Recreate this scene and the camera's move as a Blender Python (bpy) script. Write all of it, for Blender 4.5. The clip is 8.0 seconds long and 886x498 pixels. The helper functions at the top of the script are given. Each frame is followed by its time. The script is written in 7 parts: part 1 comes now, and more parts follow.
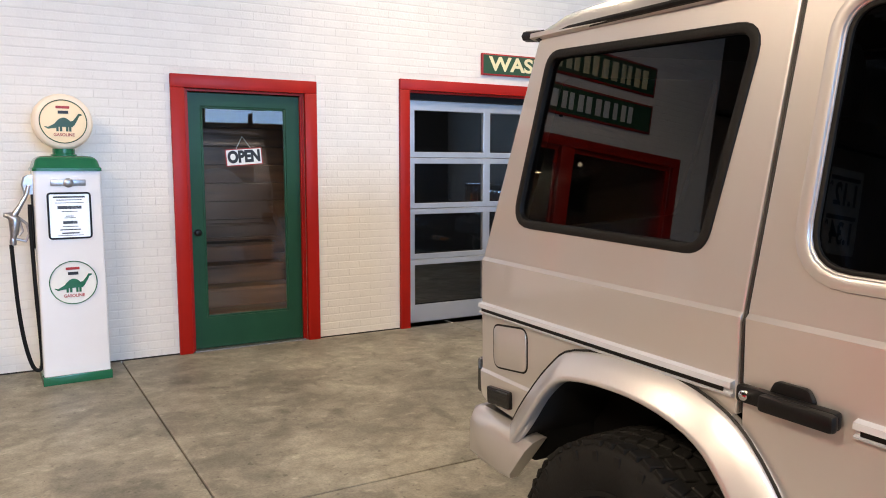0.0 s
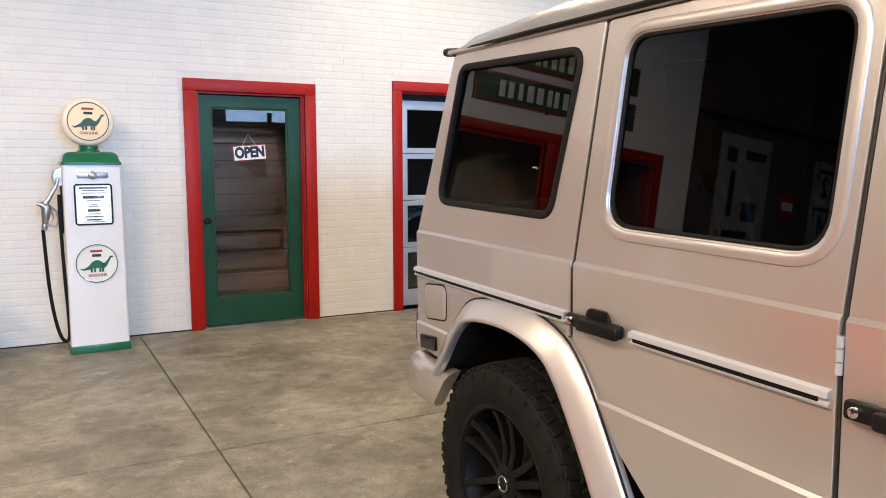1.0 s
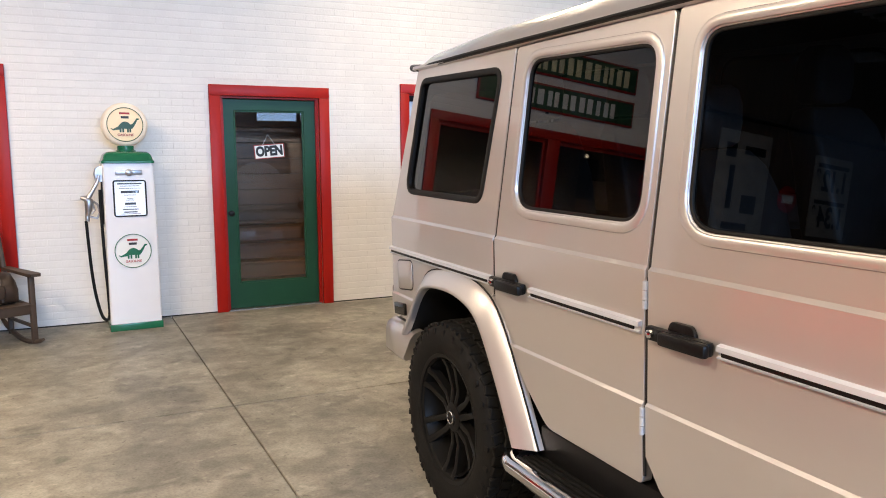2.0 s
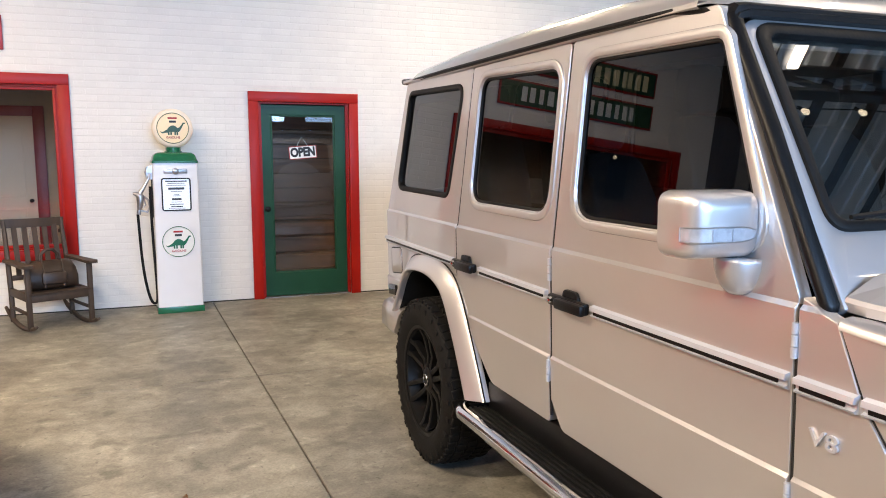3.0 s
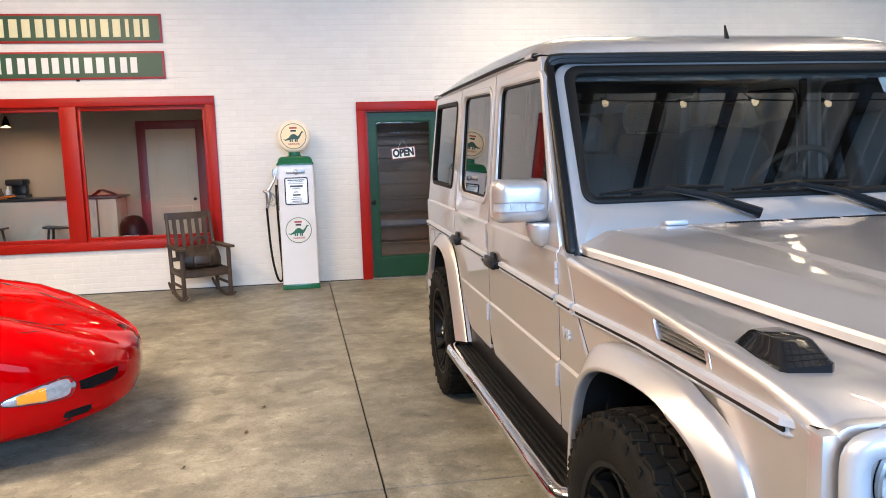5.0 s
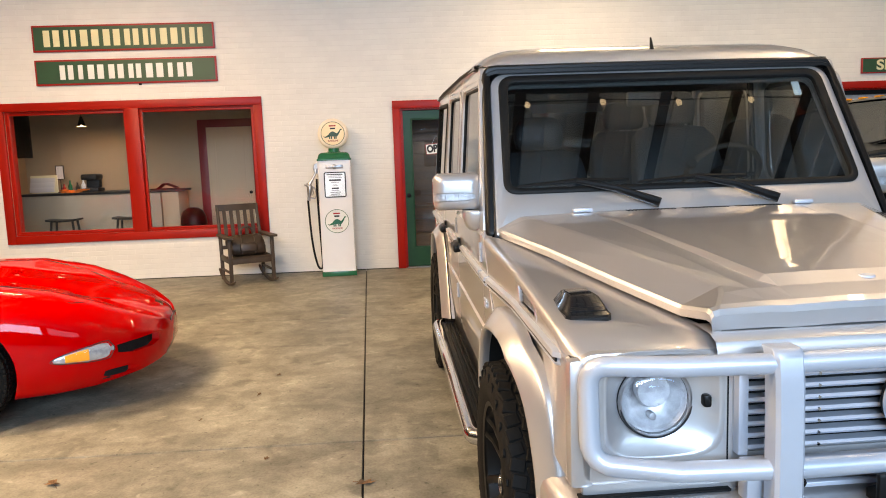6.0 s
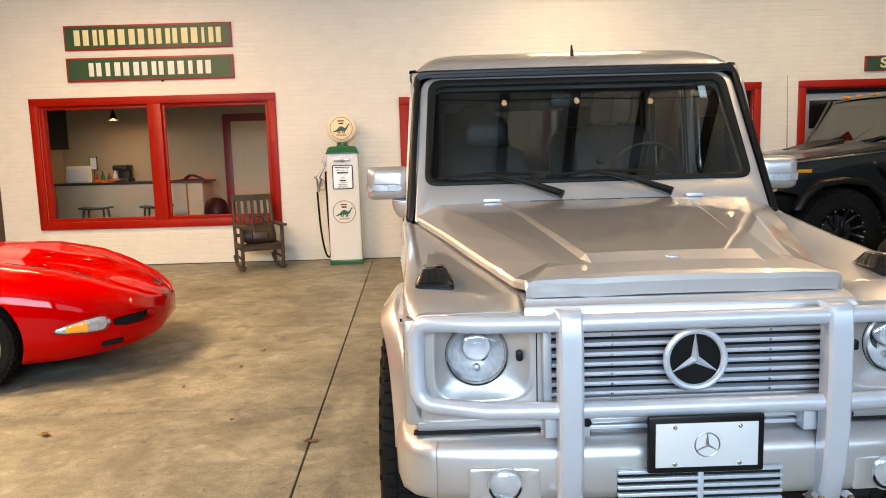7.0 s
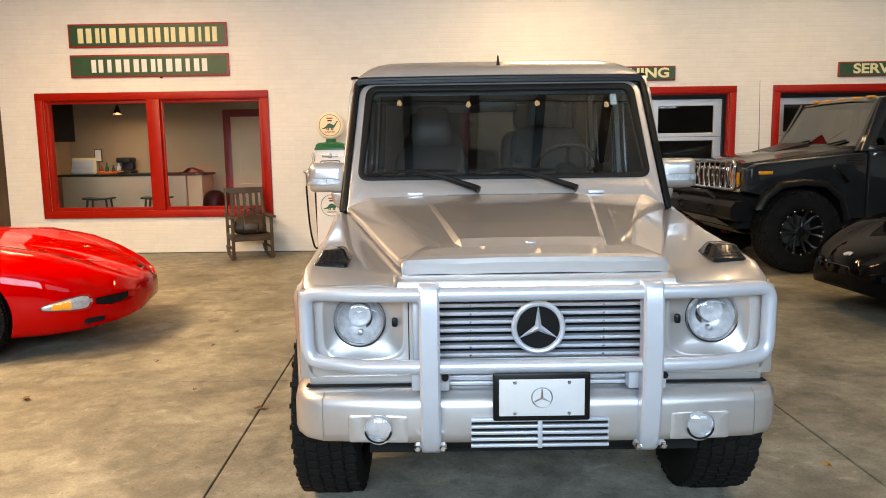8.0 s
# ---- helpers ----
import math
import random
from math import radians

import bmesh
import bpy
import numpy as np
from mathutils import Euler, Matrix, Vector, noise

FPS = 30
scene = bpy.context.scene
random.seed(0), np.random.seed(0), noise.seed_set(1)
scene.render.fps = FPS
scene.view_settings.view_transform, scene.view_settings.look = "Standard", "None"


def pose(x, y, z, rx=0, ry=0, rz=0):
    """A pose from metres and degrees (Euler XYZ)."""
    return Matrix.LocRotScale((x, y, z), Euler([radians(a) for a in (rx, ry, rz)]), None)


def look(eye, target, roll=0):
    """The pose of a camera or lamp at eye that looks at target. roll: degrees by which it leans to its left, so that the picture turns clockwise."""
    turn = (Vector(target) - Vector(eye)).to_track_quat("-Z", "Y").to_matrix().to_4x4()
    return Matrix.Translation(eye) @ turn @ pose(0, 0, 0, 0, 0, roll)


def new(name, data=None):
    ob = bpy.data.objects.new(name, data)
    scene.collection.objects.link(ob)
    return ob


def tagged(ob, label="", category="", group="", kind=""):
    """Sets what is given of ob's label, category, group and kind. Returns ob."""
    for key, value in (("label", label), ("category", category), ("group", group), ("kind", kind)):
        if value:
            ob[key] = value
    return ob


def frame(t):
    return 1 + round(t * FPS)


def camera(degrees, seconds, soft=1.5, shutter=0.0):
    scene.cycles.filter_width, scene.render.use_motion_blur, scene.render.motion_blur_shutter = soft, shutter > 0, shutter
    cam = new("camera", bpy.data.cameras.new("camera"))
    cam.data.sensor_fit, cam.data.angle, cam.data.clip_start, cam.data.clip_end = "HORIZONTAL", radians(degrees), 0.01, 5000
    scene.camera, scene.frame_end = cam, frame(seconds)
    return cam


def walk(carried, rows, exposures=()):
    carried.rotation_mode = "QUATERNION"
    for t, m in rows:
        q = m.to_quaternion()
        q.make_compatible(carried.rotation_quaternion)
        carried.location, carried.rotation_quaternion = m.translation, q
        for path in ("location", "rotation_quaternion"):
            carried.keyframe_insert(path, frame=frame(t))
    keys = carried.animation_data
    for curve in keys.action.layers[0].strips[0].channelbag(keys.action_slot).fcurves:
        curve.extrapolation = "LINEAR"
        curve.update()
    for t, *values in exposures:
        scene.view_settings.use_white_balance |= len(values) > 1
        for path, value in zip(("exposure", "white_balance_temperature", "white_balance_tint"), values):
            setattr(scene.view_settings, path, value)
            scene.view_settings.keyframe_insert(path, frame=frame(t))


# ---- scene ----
cam = camera(61.7, 8.0, 1.0)
PATH = [
    (0, (0.277, 0.281, 1.531), (1.248, 2.015, 1.308), 0.1),
    (0.5, (0.289, -0.083, 1.514), (1.234, 1.666, 1.29), 0.1),
    (1, (0.28, -0.413, 1.499), (1.195, 1.351, 1.271), 0.0),
    (1.5, (0.264, -0.758, 1.499), (1.143, 1.024, 1.267), -0.2),
    (2.8, (0.352, -1.63, 1.491), (1.089, 0.214, 1.254), -0.3),
    (3, (0.38, -1.756, 1.498), (1.086, 0.101, 1.263), -0.2),
    (3.5, (0.49, -2.061, 1.498), (1.095, -0.17, 1.261), -0.7),
    (4, (0.611, -2.377, 1.506), (1.121, -0.456, 1.278), -1.7),
    (4.5, (0.726, -2.696, 1.508), (1.146, -0.755, 1.274), -2.5),
    (4.7, (0.775, -2.816, 1.514), (1.149, -0.866, 1.277), -2.1),
    (5.8, (1.234, -3.439, 1.503), (1.378, -1.46, 1.253), -2.1),
    (6, (1.315, -3.55, 1.509), (1.432, -1.569, 1.258), -2.0),
    (6.5, (1.58, -3.77, 1.501), (1.632, -1.787, 1.244), -1.8),
    (7, (1.816, -3.972, 1.502), (1.822, -1.989, 1.238), -1.6),
    (7.5, (2.016, -4.201, 1.494), (1.996, -2.219, 1.226), -1.2),
    (8, (2.248, -4.398, 1.506), (2.218, -2.417, 1.234), -0.8),
]
EXPOSURES = [(0, -0.21, 7200, 19), (4.6, -0.19, 7200, 19), (5.9, -0.32, 9500, 21), (8, -0.36, 11800, 21)]
walk(cam, [(t, look(eye, target, roll)) for t, eye, target, roll in PATH], EXPOSURES)

# ---- world and light ----
world = bpy.data.worlds.new("world")
scene.world = world
world.use_nodes = True
wn = world.node_tree.nodes
sky = wn.new("ShaderNodeTexSky")
sky.sky_type, sky.sun_disc = "NISHITA", False
sky.sun_elevation, sky.sun_rotation = radians(37), radians(27)
world.node_tree.links.new(sky.outputs[0], wn["Background"].inputs[0])
wn["Background"].inputs[1].default_value = 0.10


def area_light(name, m, sx, sy, watts, colour):
    data = bpy.data.lights.new(name, "AREA")
    data.shape, data.size, data.size_y, data.energy, data.color = "RECTANGLE", sx, sy, watts, colour
    ob = new(name, data)
    ob.matrix_world = m
    return ob


sun = bpy.data.lights.new("sun", "SUN")
sun.energy, sun.angle, sun.color = 2.0, radians(0.5), (1, 0.95, 0.88)
new("sun", sun).matrix_world = look((18, 30, 26), (3, 0, 0))

WARM, COOL = (1.0, 0.86, 0.64), (0.30, 0.58, 1.0)
TUBES = [(-2.3, 3.9, 112), (-2.3, 0.6, 300), (-2.3, -2.6, 295), (3.6, 4.6, 90), (7.4, 4.4, 52), (7.6, 0.4, 7), (7.4, -3.6, 10)]
LAMP_Z = 4.05
CROSS_TUBE = (4.43, -0.47)
for lx, ly, watts in TUBES:
    area_light("tube_light", pose(lx, ly, LAMP_Z - 0.06), 1.25, 0.10, watts, WARM)
    # uplight added over each housing to brighten the ceiling and upper wall
    area_light("added_uplight", pose(lx, ly, LAMP_Z + 0.07, 180), 1.25, 0.10, watts * 0.68, WARM)
# one tube hangs the other way, over the space beside the bonnet
area_light("tube_light", pose(*CROSS_TUBE, 4.04, 0, 0, 90), 1.25, 0.10, 16, WARM)
# uplight added here to brighten the ceiling above the bonnet
area_light("added_uplight", pose(*CROSS_TUBE, 4.17, 180, 0, 90), 1.25, 0.10, 100, WARM)
# daylight through the glazed bays of the street side
for bx, watts in ((1.5, 1560), (7.6, 230)):
    area_light("window_daylight", pose(bx, -9.40, 3.62, 80, 0, 0), 5.4, 1.7, watts, COOL)


# ---- materials ----
def material(name, colour, rough=0.5, metal=0.0, vary=0.12, scale=6.0, bump=0.0, bump_scale=60.0, coat=0.0, tint=None, rough_vary=0.1, spec=0.5, island=0.0, per_object=0.0, stretch=(1, 1, 1), coat_rough=0.04):
    m = bpy.data.materials.new(name)
    m.use_nodes = True
    n, link = m.node_tree.nodes, m.node_tree.links.new
    b = n["Principled BSDF"]
    b.inputs["Metallic"].default_value = metal
    b.inputs["Coat Weight"].default_value = coat
    b.inputs["Coat Roughness"].default_value = coat_rough
    b.inputs["Specular IOR Level"].default_value = spec
    tc = n.new("ShaderNodeTexCoord")
    mp = n.new("ShaderNodeMapping")
    mp.inputs["Scale"].default_value = stretch
    link(tc.outputs["Object"], mp.inputs[0])
    a, f = n.new("ShaderNodeTexNoise"), n.new("ShaderNodeTexNoise")
    a.inputs["Scale"].default_value, a.inputs["Detail"].default_value = scale, 5
    f.inputs["Scale"].default_value, f.inputs["Detail"].default_value = bump_scale, 4
    link(mp.outputs[0], a.inputs[0])
    link(mp.outputs[0], f.inputs[0])
    mix = n.new("ShaderNodeMix")
    mix.data_type = "RGBA"
    dark = tint or tuple(c * (1 - vary) for c in colour)
    light = tuple(min(1, c * (1 + vary * 0.6)) for c in colour)
    mix.inputs[6].default_value, mix.inputs[7].default_value = (*dark, 1), (*light, 1)
    ramp = n.new("ShaderNodeMapRange")
    ramp.inputs[1].default_value, ramp.inputs[2].default_value = 0.3, 0.7
    link(a.outputs[0], ramp.inputs[0])
    link(ramp.outputs[0], mix.inputs[0])
    last = mix.outputs[2]
    hsv = n.new("ShaderNodeHueSaturation")
    link(last, hsv.inputs["Color"])
    amount = island or per_object
    val = n.new("ShaderNodeMapRange")
    val.inputs[3].default_value, val.inputs[4].default_value = 1 - vary * 0.25 - amount, 1 + vary * 0.25 + amount * 0.5
    if island or per_object:
        g = n.new("ShaderNodeNewGeometry" if island else "ShaderNodeObjectInfo")
        link(g.outputs["Random Per Island" if island else "Random"], val.inputs[0])
    else:
        link(f.outputs[0], val.inputs[0])
    link(val.outputs[0], hsv.inputs["Value"])
    link(hsv.outputs[0], b.inputs["Base Color"])
    rr = n.new("ShaderNodeMapRange")
    rr.inputs[3].default_value, rr.inputs[4].default_value = max(0.0, rough - rough_vary * rough), min(1, rough + rough_vary * rough)
    link(a.outputs[0], rr.inputs[0])
    link(rr.outputs[0], b.inputs["Roughness"])
    if bump:
        bp = n.new("ShaderNodeBump")
        bp.inputs["Strength"].default_value, bp.inputs["Distance"].default_value = bump, 0.004
        link(f.outputs[0], bp.inputs["Height"])
        link(bp.outputs[0], b.inputs["Normal"])
    return m


def glass_material(name, colour, rough=0.0, ior=1.5):
    m = bpy.data.materials.new(name)
    m.use_nodes = True
    b = m.node_tree.nodes["Principled BSDF"]
    b.inputs["Base Color"].default_value = (*colour, 1)
    b.inputs["Transmission Weight"].default_value = 1
    b.inputs["Roughness"].default_value = rough
    b.inputs["IOR"].default_value = ior
    return m


def glow_material(name, colour, strength):
    m = bpy.data.materials.new(name)
    m.use_nodes = True
    b = m.node_tree.nodes["Principled BSDF"]
    b.inputs["Base Color"].default_value = (*colour, 1)
    b.inputs["Emission Color"].default_value = (*colour, 1)
    b.inputs["Emission Strength"].default_value = strength
    return m


def concrete_material():
    m = material("sealed_concrete", (0.270, 0.254, 0.210), 0.48, vary=0.16, scale=0.8, bump=0.22, bump_scale=45, rough_vary=0.3, spec=0.18)
    n, link = m.node_tree.nodes, m.node_tree.links.new
    b = n["Principled BSDF"]
    old = b.inputs["Base Color"].links[0].from_socket
    tc = n["Texture Coordinate"]
    # clouds, trowel blotches, grain; then pale flecks, scuffs and dark specks
    for sc, along, lo, hi, dark, light in ((0.5, 1.0, 0.38, 0.62, 0.88, 1.08), (1.5, 1.0, 0.40, 0.60, 0.78, 1.12), (4.5, 1.1, 0.40, 0.62, 0.80, 1.12), (14.0, 1.0, 0.36, 0.62, 0.88, 1.07), (70.0, 1.0, 0.38, 0.60, 0.86, 1.06), (9.0, 1.4, 0.61, 0.69, 1.0, 1.32), (5.0, 0.8, 0.33, 0.41, 0.74, 1.0), (26.0, 1.0, 0.30, 0.36, 0.60, 1.0)):
        warp = n.new("ShaderNodeMapping")
        warp.inputs["Scale"].default_value = (1, along, 1)
        warp.inputs["Location"].default_value = (sc * 0.37, sc * 0.91, 0)
        link(tc.outputs["Object"], warp.inputs[0])
        t = n.new("ShaderNodeTexNoise")
        t.inputs["Scale"].default_value, t.inputs["Detail"].default_value, t.inputs["Distortion"].default_value = sc, 6, 0.5
        link(warp.outputs[0], t.inputs[0])
        r = n.new("ShaderNodeMapRange")
        r.inputs[1].default_value, r.inputs[2].default_value, r.inputs[3].default_value, r.inputs[4].default_value = lo, hi, dark, light
        link(t.outputs[0], r.inputs[0])
        mul = n.new("ShaderNodeMix")
        mul.data_type, mul.blend_type = "RGBA", "MULTIPLY"
        mul.inputs[0].default_value = 1
        link(old, mul.inputs[6])
        link(r.outputs[0], mul.inputs[7])
        old = mul.outputs[2]
    link(old, b.inputs["Base Color"])
    return m


M_CONCRETE = concrete_material()
M_JOINT = material("joint_shadow", (0.03, 0.028, 0.025), 0.9)
M_BRICK = material("painted_brick", (0.80, 0.776, 0.728), 0.5, vary=0.035, scale=5, bump=0.35, bump_scale=55, island=0.010)
M_BRICK_ONE = material("painted_brick_single", (0.80, 0.776, 0.728), 0.5, vary=0.035, scale=5, bump=0.35, bump_scale=55, per_object=0.010)
M_MORTAR = material("painted_mortar", (0.77, 0.745, 0.70), 0.7, vary=0.06, scale=12, bump=0.4)
M_PLASTER = material("white_plaster", (0.78, 0.75, 0.70), 0.7, vary=0.05, scale=3, bump=0.15)
M_DARKWALL = material("dark_bay_closure", (0.035, 0.035, 0.037), 0.7, vary=0.1, scale=3)
M_CREAM_PAINT = material("cream_paint", (0.56, 0.43, 0.30), 0.55, vary=0.05, scale=3)
M_COUNTER = material("beige_panel", (0.44, 0.36, 0.27), 0.6, vary=0.06, scale=4)
M_TAN = material("tan_wall_paint", (0.37, 0.275, 0.180), 0.7, vary=0.06, scale=3, bump=0.12)
M_RED_TRIM = material("red_gloss_paint", (0.385, 0.011, 0.005), 0.42, spec=0.25, vary=0.1, scale=3, bump=0.12, bump_scale=25)
M_GREEN_DOOR = material("dark_green_paint", (0.009, 0.064, 0.034), 0.42, spec=0.25, vary=0.15, scale=3, bump=0.1, bump_scale=25)
M_GREEN = material("enamel_green", (0.003, 0.13, 0.060), 0.25, vary=0.08, scale=3, coat=0.4)
M_WHITE_ENAMEL = material("white_enamel", (0.80, 0.81, 0.84), 0.22, vary=0.03, scale=3, coat=0.5)
M_ALU = material("brushed_aluminium", (0.62, 0.64, 0.67), 0.38, 0.7, vary=0.06, scale=4, bump=0.05)
M_CHROME = material("chrome", (0.75, 0.75, 0.76), 0.07, 1.0, vary=0.03, scale=5)
M_STEEL = material("cast_aluminium", (0.46, 0.46, 0.47), 0.34, 0.9, vary=0.2, scale=30)
M_BLACK = material("black_plastic", (0.0055, 0.0055, 0.006), 0.38, spec=0.22, vary=0.2, scale=8, bump=0.1, bump_scale=200)
M_RUBBER = material("black_rubber", (0.0055, 0.0055, 0.0055), 0.55, spec=0.22, vary=0.25, scale=12, bump=0.2, bump_scale=120)
M_TYRE = material("tyre_rubber", (0.008, 0.0077, 0.0074), 0.75, spec=0.15, vary=0.35, scale=9, bump=0.3, bump_scale=90)
M_BLACK_RIM = material("satin_black_wheel_paint", (0.005, 0.005, 0.0052), 0.45, 0.0, spec=0.22, vary=0.1)
M_DISC = material("dark_brake_steel", (0.10, 0.10, 0.10), 0.45, 0.8, vary=0.2, scale=20)
M_SILVER = material("silver_beige_metallic_paint", (0.586, 0.566, 0.566), 0.36, 0.68, vary=0.03, scale=2, coat=1.0, coat_rough=0.008)
M_SILVER_TRIM = material("satin_silver_trim", (0.58, 0.62, 0.69), 0.36, 0.4, vary=0.04)
M_MACHINED = material("dark_machined_alloy", (0.07, 0.07, 0.073), 0.3, 0.9, vary=0.1, scale=20)
M_REFLECTOR = material("lamp_reflector", (0.50, 0.52, 0.55), 0.20, 0.5, vary=0.25, scale=40)
M_LAMP_WHITE = material("pale_lamp_bowl", (0.42, 0.42, 0.43), 0.3, 0.4, vary=0.2, scale=60)
M_RED_CAR = material("red_car_paint", (0.50, 0.001, 0.002), 0.45, 0.0, vary=0.04, coat=1.0, spec=0.0, coat_rough=0.006)
M_RED_CAR.node_tree.nodes["Principled BSDF"].inputs["Coat IOR"].default_value = 1.28
M_GREY_CAR = material("graphite_car_paint", (0.017, 0.020, 0.023), 0.35, 0.2, vary=0.06, coat=0.8, spec=0.1, coat_rough=0.015)
M_BLACK_CAR = material("black_car_paint", (0.003, 0.003, 0.0033), 0.35, 0.0, vary=0.05, coat=0.28, spec=0.0, coat_rough=0.006)
M_TINT = glass_material("privacy_glass", (0.006, 0.0065, 0.007), 0.0, 1.45)
M_REAR_GLASS = glass_material("grey_rear_glass", (0.13, 0.14, 0.14))
M_SCREEN = glass_material("windscreen_glass", (0.28, 0.33, 0.34), 0.0, 1.62)
M_TRUCK_GLASS = glass_material("green_tinted_glass", (0.30, 0.36, 0.32), 0.0, 1.9)
M_CLEAR = glass_material("clear_glass", (0.94, 0.95, 0.95))
M_LENS = glass_material("lamp_lens", (0.95, 0.96, 0.98), 0.04)
M_AMBER = material("amber_lens", (0.85, 0.32, 0.02), 0.12, vary=0.1, coat=0.8)
M_SMOKE = material("smoked_lens", (0.010, 0.010, 0.011), 0.12, vary=0.1, coat=0.35, spec=0.3)
M_SEAT = material("grey_leather", (0.020, 0.0235, 0.026), 0.5, vary=0.15, scale=6, bump=0.3, bump_scale=150)
M_INTERIOR = material("dark_interior", (0.009, 0.0095, 0.010), 0.8, spec=0.2, vary=0.2)
M_WOOD = material("weathered_brown_wood", (0.050, 0.030, 0.018), 0.6, vary=0.4, scale=9, bump=0.4, bump_scale=50, stretch=(1, 1, 0.2))
M_PLANK = material("stained_pine_plank", (0.19, 0.085, 0.036), 0.5, vary=0.4, scale=5, bump=0.3, bump_scale=40, per_object=0.2, stretch=(0.25, 1, 3))
M_BARNWOOD = material("barn_timber", (0.095, 0.058, 0.033), 0.65, vary=0.45, scale=4, bump=0.4, bump_scale=30, stretch=(3, 3, 0.3))
M_DARKWOOD = material("dark_timber", (0.045, 0.030, 0.022), 0.6, vary=0.4, scale=5, bump=0.4, bump_scale=30, stretch=(2, 2, 0.25))
M_LEATHER = material("brown_leather", (0.038, 0.021, 0.012), 0.45, vary=0.45, scale=7, bump=0.5, bump_scale=60)
M_SIGN_GREEN = material("sign_green", (0.018, 0.075, 0.035), 0.45, vary=0.12, scale=4)
M_SIGN_RED = material("sign_red", (0.40, 0.015, 0.012), 0.45, vary=0.1)
M_CREAM = material("sign_cream", (0.80, 0.74, 0.46), 0.5, vary=0.05)
M_SIGN_WHITE = material("sign_white", (0.80, 0.81, 0.78), 0.5, vary=0.05)
M_PAPER = material("printed_paper", (0.62, 0.635, 0.65), 0.5, vary=0.05)
M_OLD_PAPER = material("aged_paper", (0.34, 0.31, 0.26), 0.6, vary=0.25, scale=5)
M_INK = material("black_ink", (0.012, 0.012, 0.013), 0.5, vary=0.1)
M_ROOF_STEEL = material("dark_roof_steel", (0.05, 0.052, 0.056), 0.55, 0.2, vary=0.2, scale=3)
M_CEILING = material("ribbed_roof_sheet", (0.62, 0.68, 0.72), 0.6, vary=0.1, scale=2)
M_GLOBE_FACE = glow_material("lit_globe_face", (0.85, 0.68, 0.44), 0.16)
M_GLOBE_RIM = glow_material("lit_globe_rim", (0.85, 0.74, 0.60), 0.12)
M_BULB = glow_material("lit_bulb", (1.0, 0.86, 0.62), 6)
M_TUBE = glow_material("lit_tube", (1.0, 0.93, 0.82), 12)


# ---- mesh helpers ----
def finish(name, bm, mat, smooth=None):
    bmesh.ops.recalc_face_normals(bm, faces=bm.faces)
    me = bpy.data.meshes.new(name)
    bm.to_mesh(me)
    bm.free()
    me.materials.append(mat)
    if smooth is not None:
        me.shade_smooth()
        if smooth < 180:
            me.set_sharp_from_angle(angle=radians(smooth))
    return me


def part(name, bm, mat, parent=None, label="", smooth=35):
    ob = new(name, bm if isinstance(bm, bpy.types.Mesh) else finish(name, bm, mat, smooth))
    ob.parent = parent
    if label:
        ob["label"] = label
    return ob


def thing(name, m, label, category, group="", kind=""):
    ob = new(name)
    ob.empty_display_size = 0.1
    ob.matrix_world = m
    return tagged(ob, label, category, group, kind)


def solo(name, bm, mat, label, category="", group="", kind="", m=None, smooth=35):
    ob = part(name, bm, mat, None, "", smooth)
    if m is not None:
        ob.matrix_world = m
    return tagged(ob, label, category, group, kind)


def box(x0, x1, y0, y1, z0, z1, bevel=0.0, bm=None, seg=2):
    own = bmesh.new()
    bmesh.ops.create_cube(own, size=1)
    for v in own.verts:
        v.co = Vector(((x0 + x1) / 2 + v.co.x * (x1 - x0), (y0 + y1) / 2 + v.co.y * (y1 - y0), (z0 + z1) / 2 + v.co.z * (z1 - z0)))
    if bevel:
        bmesh.ops.bevel(own, geom=own.edges[:], offset=bevel, segments=seg, affect="EDGES", profile=0.5)
    return join(bm, own)


def join(bm, own):
    if bm is None:
        return own
    me = bpy.data.meshes.new("tmp")
    own.to_mesh(me)
    own.free()
    bm.from_mesh(me)
    bpy.data.meshes.remove(me)
    return bm


def moved(bm, m):
    bmesh.ops.transform(bm, matrix=m, verts=bm.verts)
    return bm


def tube(pts, r, n=10, bm=None, closed=False, flat=1.0):
    """A round bar along a line of points."""
    bm = bm or bmesh.new()
    pts = [Vector(p) for p in pts]
    k, rings, side = len(pts), [], None
    for i, p in enumerate(pts):
        a = pts[i - 1] if (i or closed) else p
        b = pts[(i + 1) % k] if (i < k - 1 or closed) else p
        d = (b - a).normalized()
        if side is None:
            side = d.orthogonal().normalized()
        side = (side - d * side.dot(d)).normalized()
        up = d.cross(side)
        rad = r[i] if isinstance(r, (list, tuple)) else r
        rings.append([bm.verts.new(p + rad * (math.cos(2 * math.pi * j / n) * side + flat * math.sin(2 * math.pi * j / n) * up)) for j in range(n)])
    for i in range(k if closed else k - 1):
        p, q = rings[i], rings[(i + 1) % k]
        for j in range(n):
            bm.faces.new((p[j], p[(j + 1) % n], q[(j + 1) % n], q[j]))
    if not closed:
        bm.faces.new(rings[0][::-1])
        bm.faces.new(rings[-1])
    return bm


def lathe(profile, n=40, bm=None, m=None, cap=True):
    """Turns (radius, height) pairs round z."""
    own = bmesh.new()
    rings = [[own.verts.new((r * math.cos(2 * math.pi * j / n), r * math.sin(2 * math.pi * j / n), h)) for j in range(n)] for r, h in profile]
    for p, q in zip(rings, rings[1:]):
        for j in range(n):
            own.faces.new((p[j], p[(j + 1) % n], q[(j + 1) % n], q[j]))
    if cap:
        for ring in (rings[0], rings[-1]):
            own.faces.new(ring)
    if m is not None:
        moved(own, m)
    return join(bm, own)


